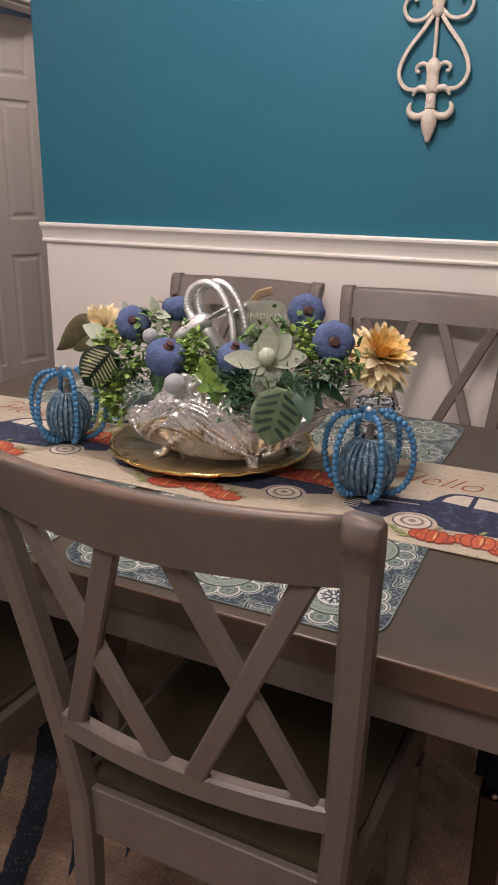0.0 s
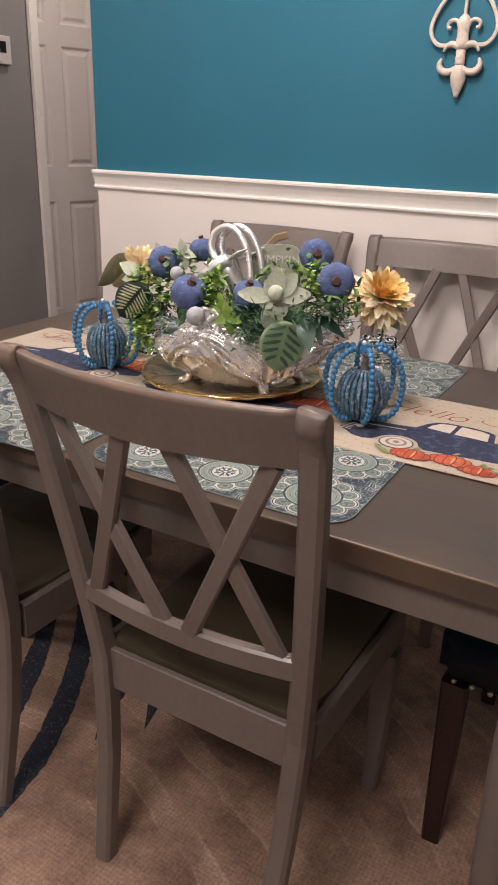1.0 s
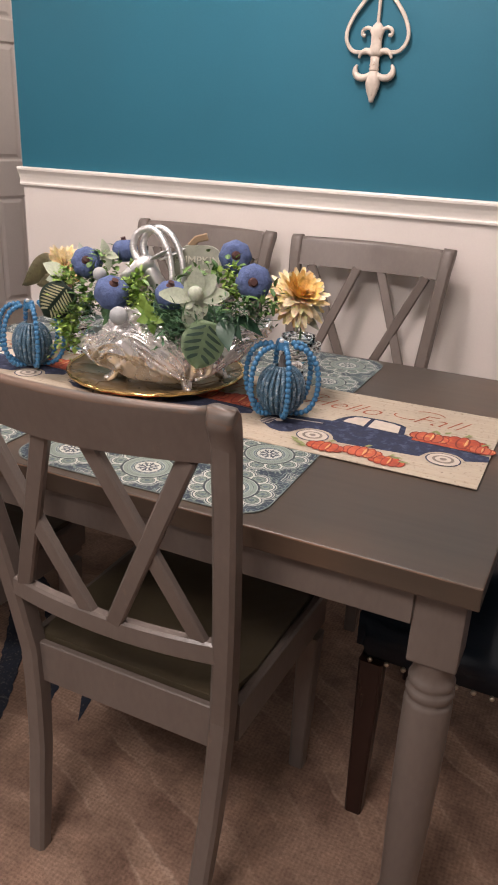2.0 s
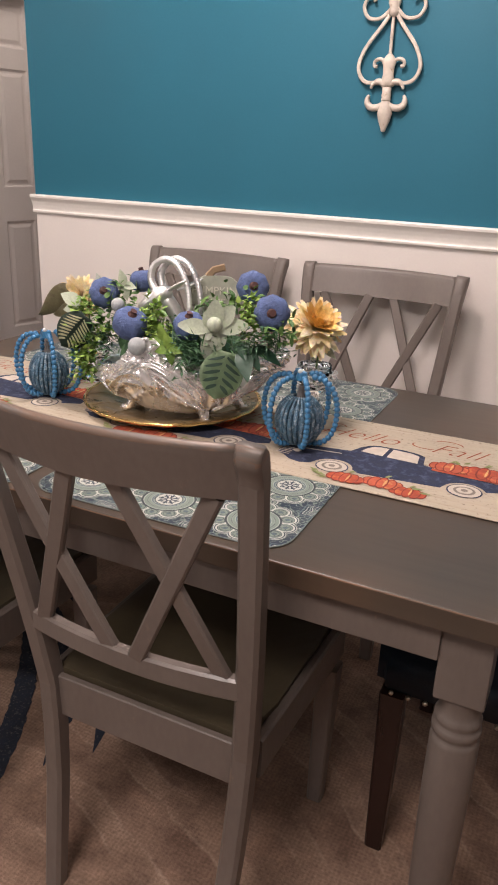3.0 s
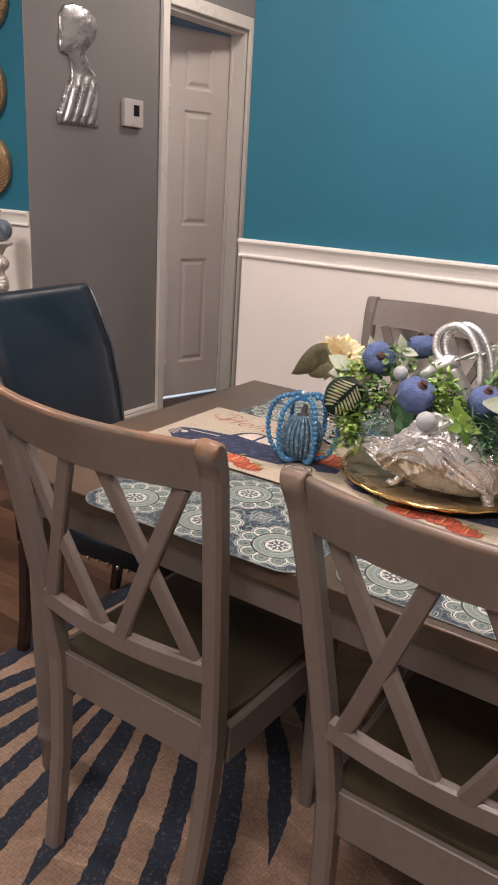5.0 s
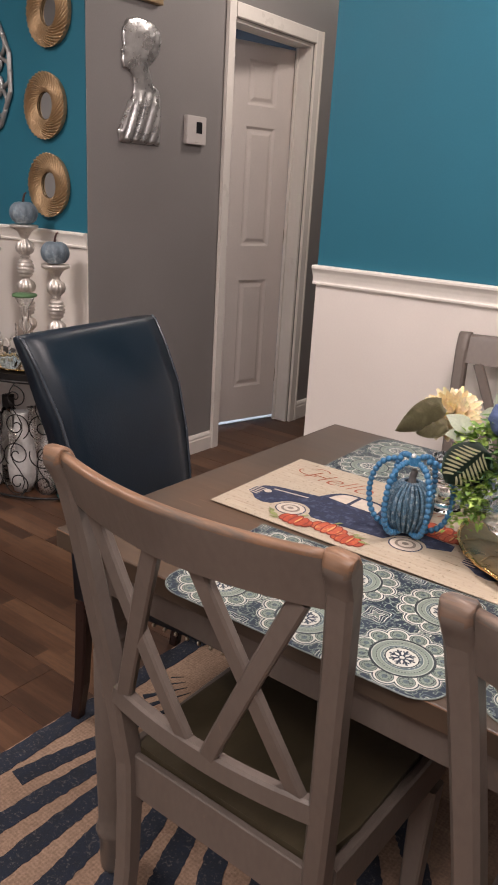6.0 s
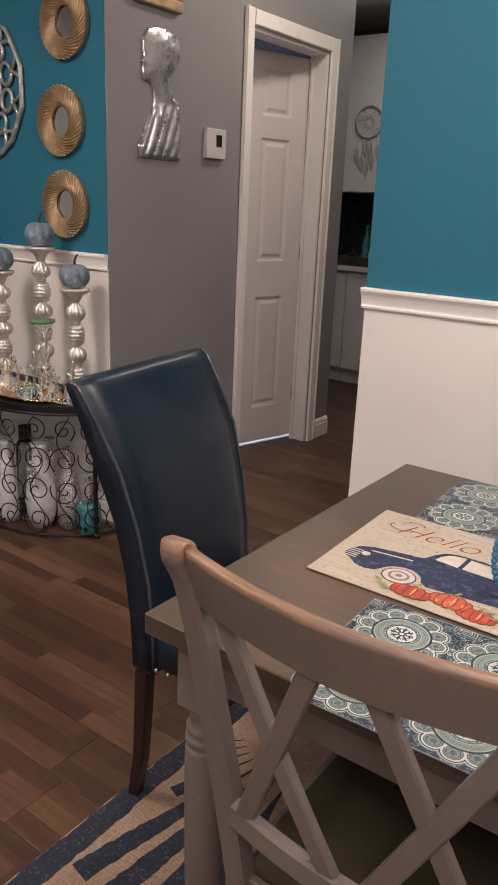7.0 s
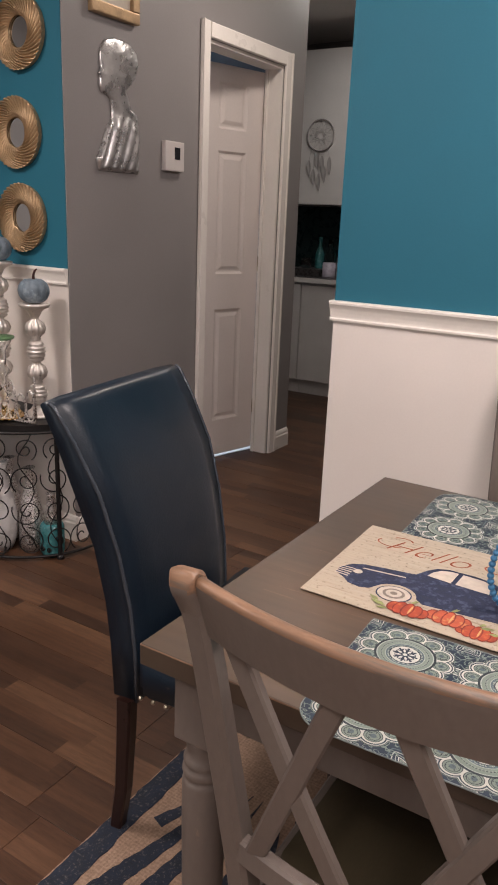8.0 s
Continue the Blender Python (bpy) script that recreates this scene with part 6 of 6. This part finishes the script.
# ---- gold swirl mirrors ----
def swirl_mirror(m, label):
    g = thing("swirl_mirror", m, label, "mirror", "gold swirl mirrors")
    rows = []
    n = 288
    for j in range(57):
        t = j / 56
        r = 0.052 + 0.072 * t
        ring = []
        for i in range(n):
            a = 2 * math.pi * i / n
            ridge = abs(math.sin(36 * (a - 1.15 * t) / 2)) ** 0.7
            h = 0.008 + 0.020 * math.sin(math.pi * (0.12 + 0.80 * t)) + 0.0105 * ridge * min(1, t * 4)
            rr = r + (0.0035 * ridge if j == 56 else 0)
            ring.append((rr * math.cos(a), -h, rr * math.sin(a)))
        rows.append(ring)
    rows.append([(0.122 * math.cos(2 * math.pi * i / n), -0.001, 0.122 * math.sin(2 * math.pi * i / n)) for i in range(n)])
    part("swirl_frame", grid_skin(rows, cap=False), MIRROR_GOLD, g, "brushed gold frame of twisted ridges")
    part("glass", lathe([(0.0, 0.0), (0.0575, 0.0), (0.0575, 0.006), (0.0, 0.006)], 40), MIRROR, g, "round mirror glass").matrix_basis = pose(0, -0.001, 0, 90)
    part("inner_ring", tube([(0.0565 * math.cos(a), -0.011, 0.0565 * math.sin(a)) for a in [2 * math.pi * i / 48 for i in range(48)]], 0.003, 6, closed=True), MIRROR_GOLD, g, smooth=True)
    return g


sm = swirl_mirror(pose(-1.313, -0.001, 1.925), "round mirror in a twisted gold frame")
copy_thing(sm, pose(-1.349, -0.001, 1.590, 0, 20, 0))
copy_thing(sm, pose(-1.338, -0.001, 1.287, 0, 40, 0))

# ---- large silver openwork mirror ----
big = thing("openwork_mirror", pose(-1.850, -0.002, 1.722), "round mirror in a silver openwork frame", "mirror")
part("glass", lathe([(0.0, 0.0), (0.135, 0.0), (0.135, 0.012), (0.0, 0.012)], 48), MIRROR, big, "round mirror glass").matrix_basis = pose(0, 0, 0, 90)
part("inner_ring", tube([(0.142 * math.cos(a), -0.010, 0.142 * math.sin(a)) for a in [2 * math.pi * i / 64 for i in range(64)]], 0.010, 8, closed=True), PEWTER, big, smooth=True)
N = 12
for k in range(N):
    a = 2 * math.pi * (k + 0.5) / N
    d, t_ = Vector((math.cos(a), 0, math.sin(a))), Vector((-math.sin(a), 0, math.cos(a)))

    def ring_at(r, rr, ru, n=18):
        return [d * (r + rr * math.cos(q)) + t_ * (ru * math.sin(q)) + Vector((0, -0.010, 0)) for q in [2 * math.pi * i / n for i in range(n)]]

    part("petal", tube(ring_at(0.188, 0.034, 0.040), 0.0090, 6, closed=True, flat=(1, 1)), PEWTER, big, smooth=True)
    b_ = tube([d * 0.226 + t_ * 0.0 + Vector((0, -0.010, 0)), d * 0.262 + t_ * 0.030 + Vector((0, -0.010, 0)), d * 0.272 + t_ * 0.070 + Vector((0, -0.010, 0))], 0.0085, 6)
    tube([d * 0.226 + Vector((0, -0.010, 0)), d * 0.262 - t_ * 0.030 + Vector((0, -0.010, 0)), d * 0.272 - t_ * 0.070 + Vector((0, -0.010, 0))], 0.0085, 6, b_)
    part("outer_link", b_, PEWTER, big, smooth=True)
    part("boss", ball(0.012, d * 0.226 + Vector((0, -0.011, 0)), 8, 6), PEWTER, big, smooth=True)
rim = [Vector((0.283 * math.cos(2 * math.pi * (k + 0.5) / N), -0.010, 0.283 * math.sin(2 * math.pi * (k + 0.5) / N))) for k in range(N)]
pts = []
for a_, b_ in zip(rim, rim[1:] + rim[:1]):
    pts += [a_.lerp(b_, i / 4) for i in range(4)]
part("outer_rim", tube(pts, 0.0100, 8, closed=True), PEWTER, big)

# ---- half-moon iron console table ----
HX, HD, HZ, HC = 0.44, 0.36, 0.553, -1.435
console = thing("console_table", pose(HC, -0.012, 0), "black wrought iron half-moon console table with scrollwork", "console table")


def moon(t, z, k=1.0, out=0.0):
    """A point on the half-moon: t runs from 0 (one end) to 1 (the other)."""
    a = math.pi * t
    return Vector((-(HX * k + out) * math.cos(a), -(HD * k + out) * math.sin(a), z))


edge = [moon(i / 40, 0) for i in range(41)]
part("tabletop", grid_skin([[p + Vector((0, 0, z)) for p in edge] for z in (HZ - 0.028, HZ - 0.006, HZ)]), IRON, console)
part("top_band", tube([moon(i / 40, HZ - 0.030, 1, 0.002) for i in range(41)], 0.006, 8), IRON, console, smooth=True)
part("bottom_band", tube([moon(i / 40, 0.016, 1, -0.004) for i in range(41)], 0.006, 8), IRON, console, smooth=True)
for t in (0.14, 0.32, 0.50, 0.68, 0.86):
    part("lower_bar", bar([(0.0, -0.03, 0.016), moon(t, 0.016, 1, -0.006)], 0.008, 0.006), IRON, console)
for t in (0.14, 0.40, 0.86):
    leg = bar([moon(t, 0.0), moon(t, HZ - 0.03)], 0.016, 0.016)
    part("leg", leg, IRON, console)
    part("foot", lathe([(0.0, 0.0), (0.014, 0.0), (0.014, 0.012), (0.008, 0.018), (0.0, 0.018)], 10, tuple(moon(t, 0))), IRON, console)
ARC_LEN = 1.30


def scroll(t0, z0, r, turns, start, way, parent_name="scroll"):
    pts = []
    n = int(18 * turns) + 8
    for i in range(n + 1):
        f = i / n
        a = radians(start) + way * 2 * math.pi * turns * f
        rr = r * (1 - 0.86 * f)
        pts.append(moon(t0 + rr * math.cos(a) / ARC_LEN, z0 + rr * math.sin(a), 1.0, 0.003))
    return tube(pts, 0.0027, 5)


cols = 11
for i in range(cols):
    t = 0.06 + 0.88 * i / (cols - 1)
    for j, z in enumerate((0.084, 0.210, 0.338, 0.460)):
        w = 1 if (i + j) % 2 else -1
        r = 0.062 if j < 3 else 0.048
        part("scroll", scroll(t, z, r, 1.55, 90 + 70 * ((i * 3 + j * 5) % 4), w), IRON, console, smooth=True)
    part("wavy_bar", tube([moon(t + 0.022 * math.sin(k * 0.75 + i), 0.06 + 0.46 * k / 16, 1, 0.003) for k in range(17)], 0.0025, 5), IRON, console, smooth=True)


# ---- on the console ----
def candlestick(x, y, height, label):
    c = thing("candlestick", pose(x, y, HZ), label, "candlestick", "silver candlesticks on the console")
    foot = 0.045
    part("base", lathe([(0.0, 0.0), (0.058, 0.0), (0.060, 0.008), (0.050, 0.016), (0.030, 0.026), (0.018, foot), (0.0, foot)], 28), ANTIQUE_SILVER, c, smooth=True)
    z, k = foot, 0
    end = height - 0.055
    n = max(3, round((end - foot) / 0.078))
    step = (end - foot) / n
    for k in range(n):
        h = step
        if (n - 1 - k) % 2 == 0:
            prof = [(0.014, 0), (0.020, h * 0.06), (0.014, h * 0.12), (0.033, h * 0.34), (0.037, h * 0.55), (0.031, h * 0.78), (0.015, h * 0.93), (0.014, h)]
            bmk = lathe(prof, 48, (0, 0, z), ripple=12, depth=0.085)
        else:
            prof = [(0.014, 0)]
            for q in range(5):
                rr = 0.027 + 0.010 * math.sin(math.pi * (q + 0.5) / 5)
                prof += [(rr * 0.86, h * (0.08 + 0.17 * q)), (rr, h * (0.14 + 0.17 * q)), (rr * 0.86, h * (0.21 + 0.17 * q))]
            prof.append((0.014, h))
            bmk = lathe(prof, 28, (0, 0, z))
        part("turned_bulb", bmk, ANTIQUE_SILVER, c, smooth=True)
        z += h
    part("cup", lathe([(0.014, end), (0.020, end + 0.012), (0.030, end + 0.030), (0.055, end + 0.042), (0.058, end + 0.050), (0.056, end + 0.055), (0.0, end + 0.055)], 32), ANTIQUE_SILVER, c, smooth=True)
    return c


def small_pumpkin(x, y, z, r, label, tall=0.82, curl=True):
    p = thing("blue_pumpkin", pose(x, y, z), label, "pumpkin", "dusty blue pumpkins")
    rows = []
    for j in range(15):
        t = -math.pi / 2 + math.pi * j / 14
        ring = []
        for i in range(60):
            a = 2 * math.pi * i / 60
            rr = max(1e-4, r * math.cos(t) ** 0.75 * (0.93 + 0.07 * abs(math.cos(5 * a)) ** 0.6 * 1.6)) if j not in (0, 14) else 1e-4
            ring.append((rr * math.cos(a), rr * math.sin(a), r * tall * (1 + math.sin(t)) - 0.10 * r * math.exp(-(rr / (0.3 * r)) ** 2) * (1 if t > 0 else -1)))
        rows.append(ring)
    part("body", grid_skin(rows), GREY_BLUE_PUMPKIN, p, smooth=True)
    top = 2 * r * tall - 0.12 * r
    part("stem", tube([(0, 0, top - 0.004), (0.002, 0, top + 0.018), (0.010, 0, top + 0.034), (0.020, 0.0, top + 0.040)], [0.006, 0.0045, 0.004, 0.0035], 8), BROWN_STEM, p, "curved brown stem", smooth=True)
    return p


for x, y, top in ((-1.357, -0.13, 1.128), (-1.174, -0.12, 0.985), (-1.565, -0.17, 1.022)):
    candlestick(x, y, top - HZ, "tall antique silver turned candlestick on the console table")
    small_pumpkin(x, y, top + 0.0005, 0.056, "dusty blue ceramic pumpkin standing on a candlestick")

tray = thing("gold_tray", pose(-1.40, -0.225, HZ), "thin gold leaf-edged tray on the console table", "tray")
part("dish", lathe([(0.0, 0.001), (0.19, 0.001), (0.215, 0.007), (0.222, 0.012), (0.220, 0.014), (0.19, 0.005), (0.0, 0.004)], 60, ripple=20, depth=0.012, squash=(1.05, 0.50)), TRAY_GOLD, tray, smooth=True)
gp = thing("glass_pumpkin", pose(-1.285, -0.275, HZ + 0.006), "small pale blue glass pumpkin on the gold tray", "pumpkin")
part("body", lathe([(0.001, 0.0), (0.028, 0.002), (0.044, 0.018), (0.047, 0.034), (0.039, 0.052), (0.021, 0.062), (0.001, 0.058)], 40, ripple=8, depth=0.07), BLUE_GLASS, gp, smooth=True)
part("stem", tube([(0, 0, 0.056), (0.002, 0, 0.070), (0.006, 0, 0.078)], 0.005, 6), BLUE_GLASS, gp)
ch = thing("glass_candle_holder", pose(-1.275, -0.20, HZ + 0.004), "clear glass candle holder with a green candle", "candle holder")
part("glass_stem", lathe([(0.001, 0.0), (0.036, 0.0), (0.036, 0.006), (0.012, 0.016), (0.011, 0.06), (0.026, 0.080), (0.012, 0.100), (0.012, 0.150), (0.028, 0.172), (0.014, 0.195), (0.016, 0.250), (0.036, 0.280), (0.038, 0.292), (0.001, 0.290)], 24), GLASS, ch, smooth=True)
part("candle", lathe([(0.001, 0.291), (0.046, 0.292), (0.049, 0.298), (0.046, 0.304), (0.001, 0.306)], 24, ripple=6, depth=0.05), GREEN_WAX, ch, "flat green candle", smooth=True)

# rhinestone word ornaments: loops only
for ox, hgt in ((-1.165, 0.160), (-1.395, 0.160)):
    w_ = thing("rhinestone_ornament", pose(ox, -0.235, HZ + 0.004, 0, 0, 10), "sparkling rhinestone loop ornament on the console", "ornament")
    part("base_bar", box(-0.085, 0.085, -0.006, 0.006, 0, 0.006, 0.001), SPARKLE, w_)
    for cx_, ru, rz in ((-0.062, 0.022, 0.062), (-0.022, 0.018, 0.070), (0.020, 0.021, 0.050), (0.062, 0.019, 0.058)):
        part("loop", tube([(cx_ + ru * math.cos(a), 0, 0.006 + rz + rz * math.sin(a)) for a in [2 * math.pi * i / 20 for i in range(20)]], 0.0042, 6, closed=True), SPARKLE, w_, smooth=True)
    part("upright", tube([(0.086, 0, 0.005), (0.084, 0, hgt + 0.01), (0.080, 0, hgt + 0.018)], 0.0048, 6), SPARKLE, w_, smooth=True)


# ---- bottles and vases on the lower shelf ----
def vase(x, y, prof, material, label, name="vase"):
    v_ = tagged(part(name, lathe(prof, 32), material, smooth=True), label, "vase")
    v_.matrix_world = pose(x, y, 0.0005)
    return v_


tallv = [(0.001, 0), (0.045, 0), (0.052, 0.03), (0.050, 0.13), (0.034, 0.22), (0.020, 0.27), (0.018, 0.33), (0.024, 0.345), (0.020, 0.345), (0.001, 0.33)]
fat = [(0.001, 0), (0.040, 0), (0.058, 0.05), (0.064, 0.12), (0.052, 0.22), (0.030, 0.29), (0.028, 0.34), (0.036, 0.36), (0.031, 0.36), (0.001, 0.34)]
jar = [(0.001, 0), (0.050, 0), (0.053, 0.01), (0.053, 0.14), (0.045, 0.15), (0.040, 0.15), (0.001, 0.145)]
vase(-1.205, -0.155, tallv, SPARKLE, "silver sequinned bottle vase on the console shelf")
vase(-1.300, -0.225, fat, WHITE_GLAZE, "tall white glazed vase on the console shelf")
vase(-1.365, -0.120, tallv, SPARKLE, "silver sequinned bottle vase on the console shelf")
vase(-1.460, -0.270, tallv, WHITE_GLAZE, "white glazed bottle vase on the console shelf")
vase(-1.545, -0.230, jar, LAVENDER, "lavender glass jar on the console shelf")
vase(-1.640, -0.170, fat, WHITE_GLAZE, "tall white glazed vase on the console shelf")
tv = thing("teal_vase", pose(-1.095, -0.150, 0.0005), "teal jar with dark curls and a beaded silver neck", "vase")
part("body", lathe([(0.001, 0), (0.042, 0), (0.048, 0.02), (0.048, 0.12), (0.040, 0.135), (0.001, 0.135)], 32), TEAL_GLAZE, tv, smooth=True)
part("neck", lathe([(0.030, 0.133), (0.026, 0.16), (0.020, 0.20), (0.016, 0.25), (0.019, 0.26), (0.001, 0.255)], 24), SPARKLE, tv, smooth=True)
for s_ in (-1, 1):
    part("dark_curl", tube([p_ + Vector((0.012 + 0.015 * s_, -0.0495 + (0.004 if s_ > 0 else 0.0), 0.035)) for p_ in [Vector((0.012 * (1 - 0.06 * i) * math.cos(i * 0.55), 0, 0.012 * (1 - 0.05 * i) * math.sin(i * 0.55))) for i in range(15)]], 0.0028, 6), IRON, tv, smooth=True)
flower = thing("jewelled_brooch", pose(-1.275, -0.292, 0.275), "silver jewelled flower on the white vase", "ornament")
for k in range(7):
    a = 2 * math.pi * k / 7
    part("petal", ball(0.014, (0.020 * math.cos(a), 0, 0.020 * math.sin(a)), 8, 6, scale=(1, 0.45, 1)), SPARKLE, flower, smooth=True)
for k in range(9):
    part("drop", ball(0.007, (0.012 * ((k % 3) - 1), 0.0, -0.035 - 0.012 * (k // 3)), 8, 6), SPARKLE, flower, smooth=True)
lan = thing("small_lantern", pose(-1.40, -0.215, 0.0005), "small dark capped glass bottle on the console shelf", "bottle")
part("body", lathe([(0.001, 0), (0.038, 0), (0.040, 0.02), (0.040, 0.33), (0.022, 0.36), (0.001, 0.36)], 24), GLASS, lan, smooth=True)
part("cap", lathe([(0.001, 0.36), (0.026, 0.36), (0.026, 0.41), (0.001, 0.41)], 20), IRON, lan, "black cap")

# ---- kitchen beyond the hall ----
KY = 3.03
for i, (x0, x1) in enumerate(((-2.68, -2.22), (-2.218, -1.742), (-1.740, -1.262), (-1.260, -0.80), (-0.798, -0.30))):
    k_ = thing("base_cabinet", pose(x0, KY, 0), "white kitchen base cabinet with a plain door", "cabinet", "kitchen base cabinets")
    w_ = x1 - x0
    part("body", box(0.001, w_ - 0.001, 0.022, 0.58, 0.10, 0.858), CABINET, k_)
    part("door", box(0.006, w_ - 0.006, 0.0, 0.021, 0.115, 0.845, 0.003), CABINET, k_)
    part("plinth", box(0.001, w_ - 0.001, 0.05, 0.07, 0.0, 0.10), CABINET, k_)
worktop = thing("worktop", pose(-2.70, KY, 0), "dark kitchen worktop on white cabinets", "worktop")
part("slab", box(0, 2.42, -0.02, 0.585, 0.860, 0.900, 0.004), COUNTER, worktop)
part("edge_strip", box(0, 2.42, -0.026, -0.0205, 0.862, 0.898, 0.001), CABINET, worktop, "pale front edge")
tagged(part("backsplash", box(-2.70, -0.28, 3.60, 3.62, 0.905, 1.418), BACKSPLASH), "dark green tiled kitchen backsplash", "tiles", kind="structure")
for i, (x0, x1) in enumerate(((-2.68, -2.05), (-2.048, -1.30), (-1.298, -0.80), (-0.798, -0.30))):
    u_ = thing("wall_cabinet", pose(x0, KY + 0.03, 1.42), "white kitchen wall cabinet with a flat door", "cabinet", "kitchen wall cabinets")
    w_ = x1 - x0
    part("body", box(0.001, w_ - 0.001, 0.022, 0.555, 0.0, 1.04), CABINET, u_)
    part("door", box(0.004, w_ - 0.004, 0.0, 0.021, 0.004, 1.036, 0.003), CABINET, u_)
dc = thing("dreamcatcher", pose(-1.665, KY + 0.018, 1.897), "grey dreamcatcher with feathers hanging on a cabinet door", "dreamcatcher")
part("hoop", tube([(0.105 * math.cos(a), 0, 0.105 * math.sin(a)) for a in [2 * math.pi * i / 40 for i in range(40)]], 0.006, 6, closed=True), STRING, dc, smooth=True)
for k in range(12):
    a = 2 * math.pi * k / 12
    b2 = a + 2 * math.pi * 5 / 12
    part("web_string", tube([(0.102 * math.cos(a), 0, 0.102 * math.sin(a)), (0.102 * math.cos(b2), 0, 0.102 * math.sin(b2))], 0.0014, 5), STRING, dc)
for x_, z_ in ((-0.085, -0.27), (-0.045, -0.33), (0.0, -0.36), (0.04, -0.31), (0.08, -0.25), (0.02, -0.24), (-0.02, -0.22)):
    part("cord", tube([(x_ * 0.8, 0, -0.09), (x_, 0, z_ + 0.10)], 0.0014, 5), STRING, dc)
    fb = leaf(bmesh.new(), (x_, 0.0, z_ + 0.10), (0.05, 0, -1), (0, -1, 0), 0.12, 0.034, 0.05, 0.2, 5)
    part("feather", fb, STRING, dc, "grey feather")
for x_, y_, prof, mt, lab in (
        (-1.475, 3.20, [(0.001, 0), (0.060, 0), (0.064, 0.02), (0.062, 0.14), (0.046, 0.19), (0.020, 0.22), (0.018, 0.245), (0.001, 0.245)], WHITE_GLAZE, "white plastic jug on the kitchen counter"),
        (-1.62, 3.24, [(0.001, 0), (0.042, 0), (0.044, 0.02), (0.044, 0.17), (0.020, 0.22), (0.018, 0.27), (0.001, 0.27)], GLASS, "clear bottle on the kitchen counter"),
        (-1.585, 3.16, [(0.001, 0), (0.050, 0), (0.052, 0.01), (0.050, 0.11), (0.001, 0.11)], LAVENDER, "pale canister on the kitchen counter"),
        (-1.74, 3.30, [(0.001, 0), (0.034, 0), (0.036, 0.02), (0.036, 0.16), (0.014, 0.22), (0.014, 0.29), (0.001, 0.29)], TEAL_GLAZE, "green glass bottle on the kitchen counter"),
        (-1.83, 3.25, [(0.001, 0), (0.040, 0), (0.040, 0.13), (0.001, 0.13)], GLASS, "clear glass jar on the kitchen counter")):
    bt = tagged(part("bottle", lathe(prof, 24), mt, smooth=True), lab, "bottle")
    bt.matrix_world = pose(x_, y_, 0.9005)
tagged(part("counter_box", box(-1.93, -1.66, 3.14, 3.34, 0.9005, 0.955, 0.006), COUNTER), "dark tray of kitchen things on the counter", "tray")


# ---- floor planks ----
PW = 0.165
rnd = random.Random(4)
plank_mesh = {}


def plank(x0, x1, y0):
    key = round(x1 - x0, 2)
    if key not in plank_mesh:
        ob = part("floor_plank", box(0, key - 0.0012, 0.0006, PW - 0.0006, -0.012, 0, 0.0012), FLOOR_WOOD, floor)
        plank_mesh[key] = ob.data
    else:
        ob = new("floor_plank", plank_mesh[key])
        ob.parent = floor
    ob.location = (x0, y0, 0)


row = 0
y = -1.138 - PW * 20
while y < 3.5:
    x = -3.2 - rnd.choice([0.1, 0.3, 0.5, 0.7, 0.9])
    if row == 20:
        x = -0.149 - 2.4
    while x < 4.0:
        step = (rnd.choice([0.6, 0.9, 1.2]) if -1.3 < x < 0.6 and y > -2.6 else 1.8) if row != 20 else 1.2
        if y < 0.12 or x < 0.0:
            plank(max(x, -3.25), min(x + step, 4.05), y)
        x += step
    y += PW
    row += 1
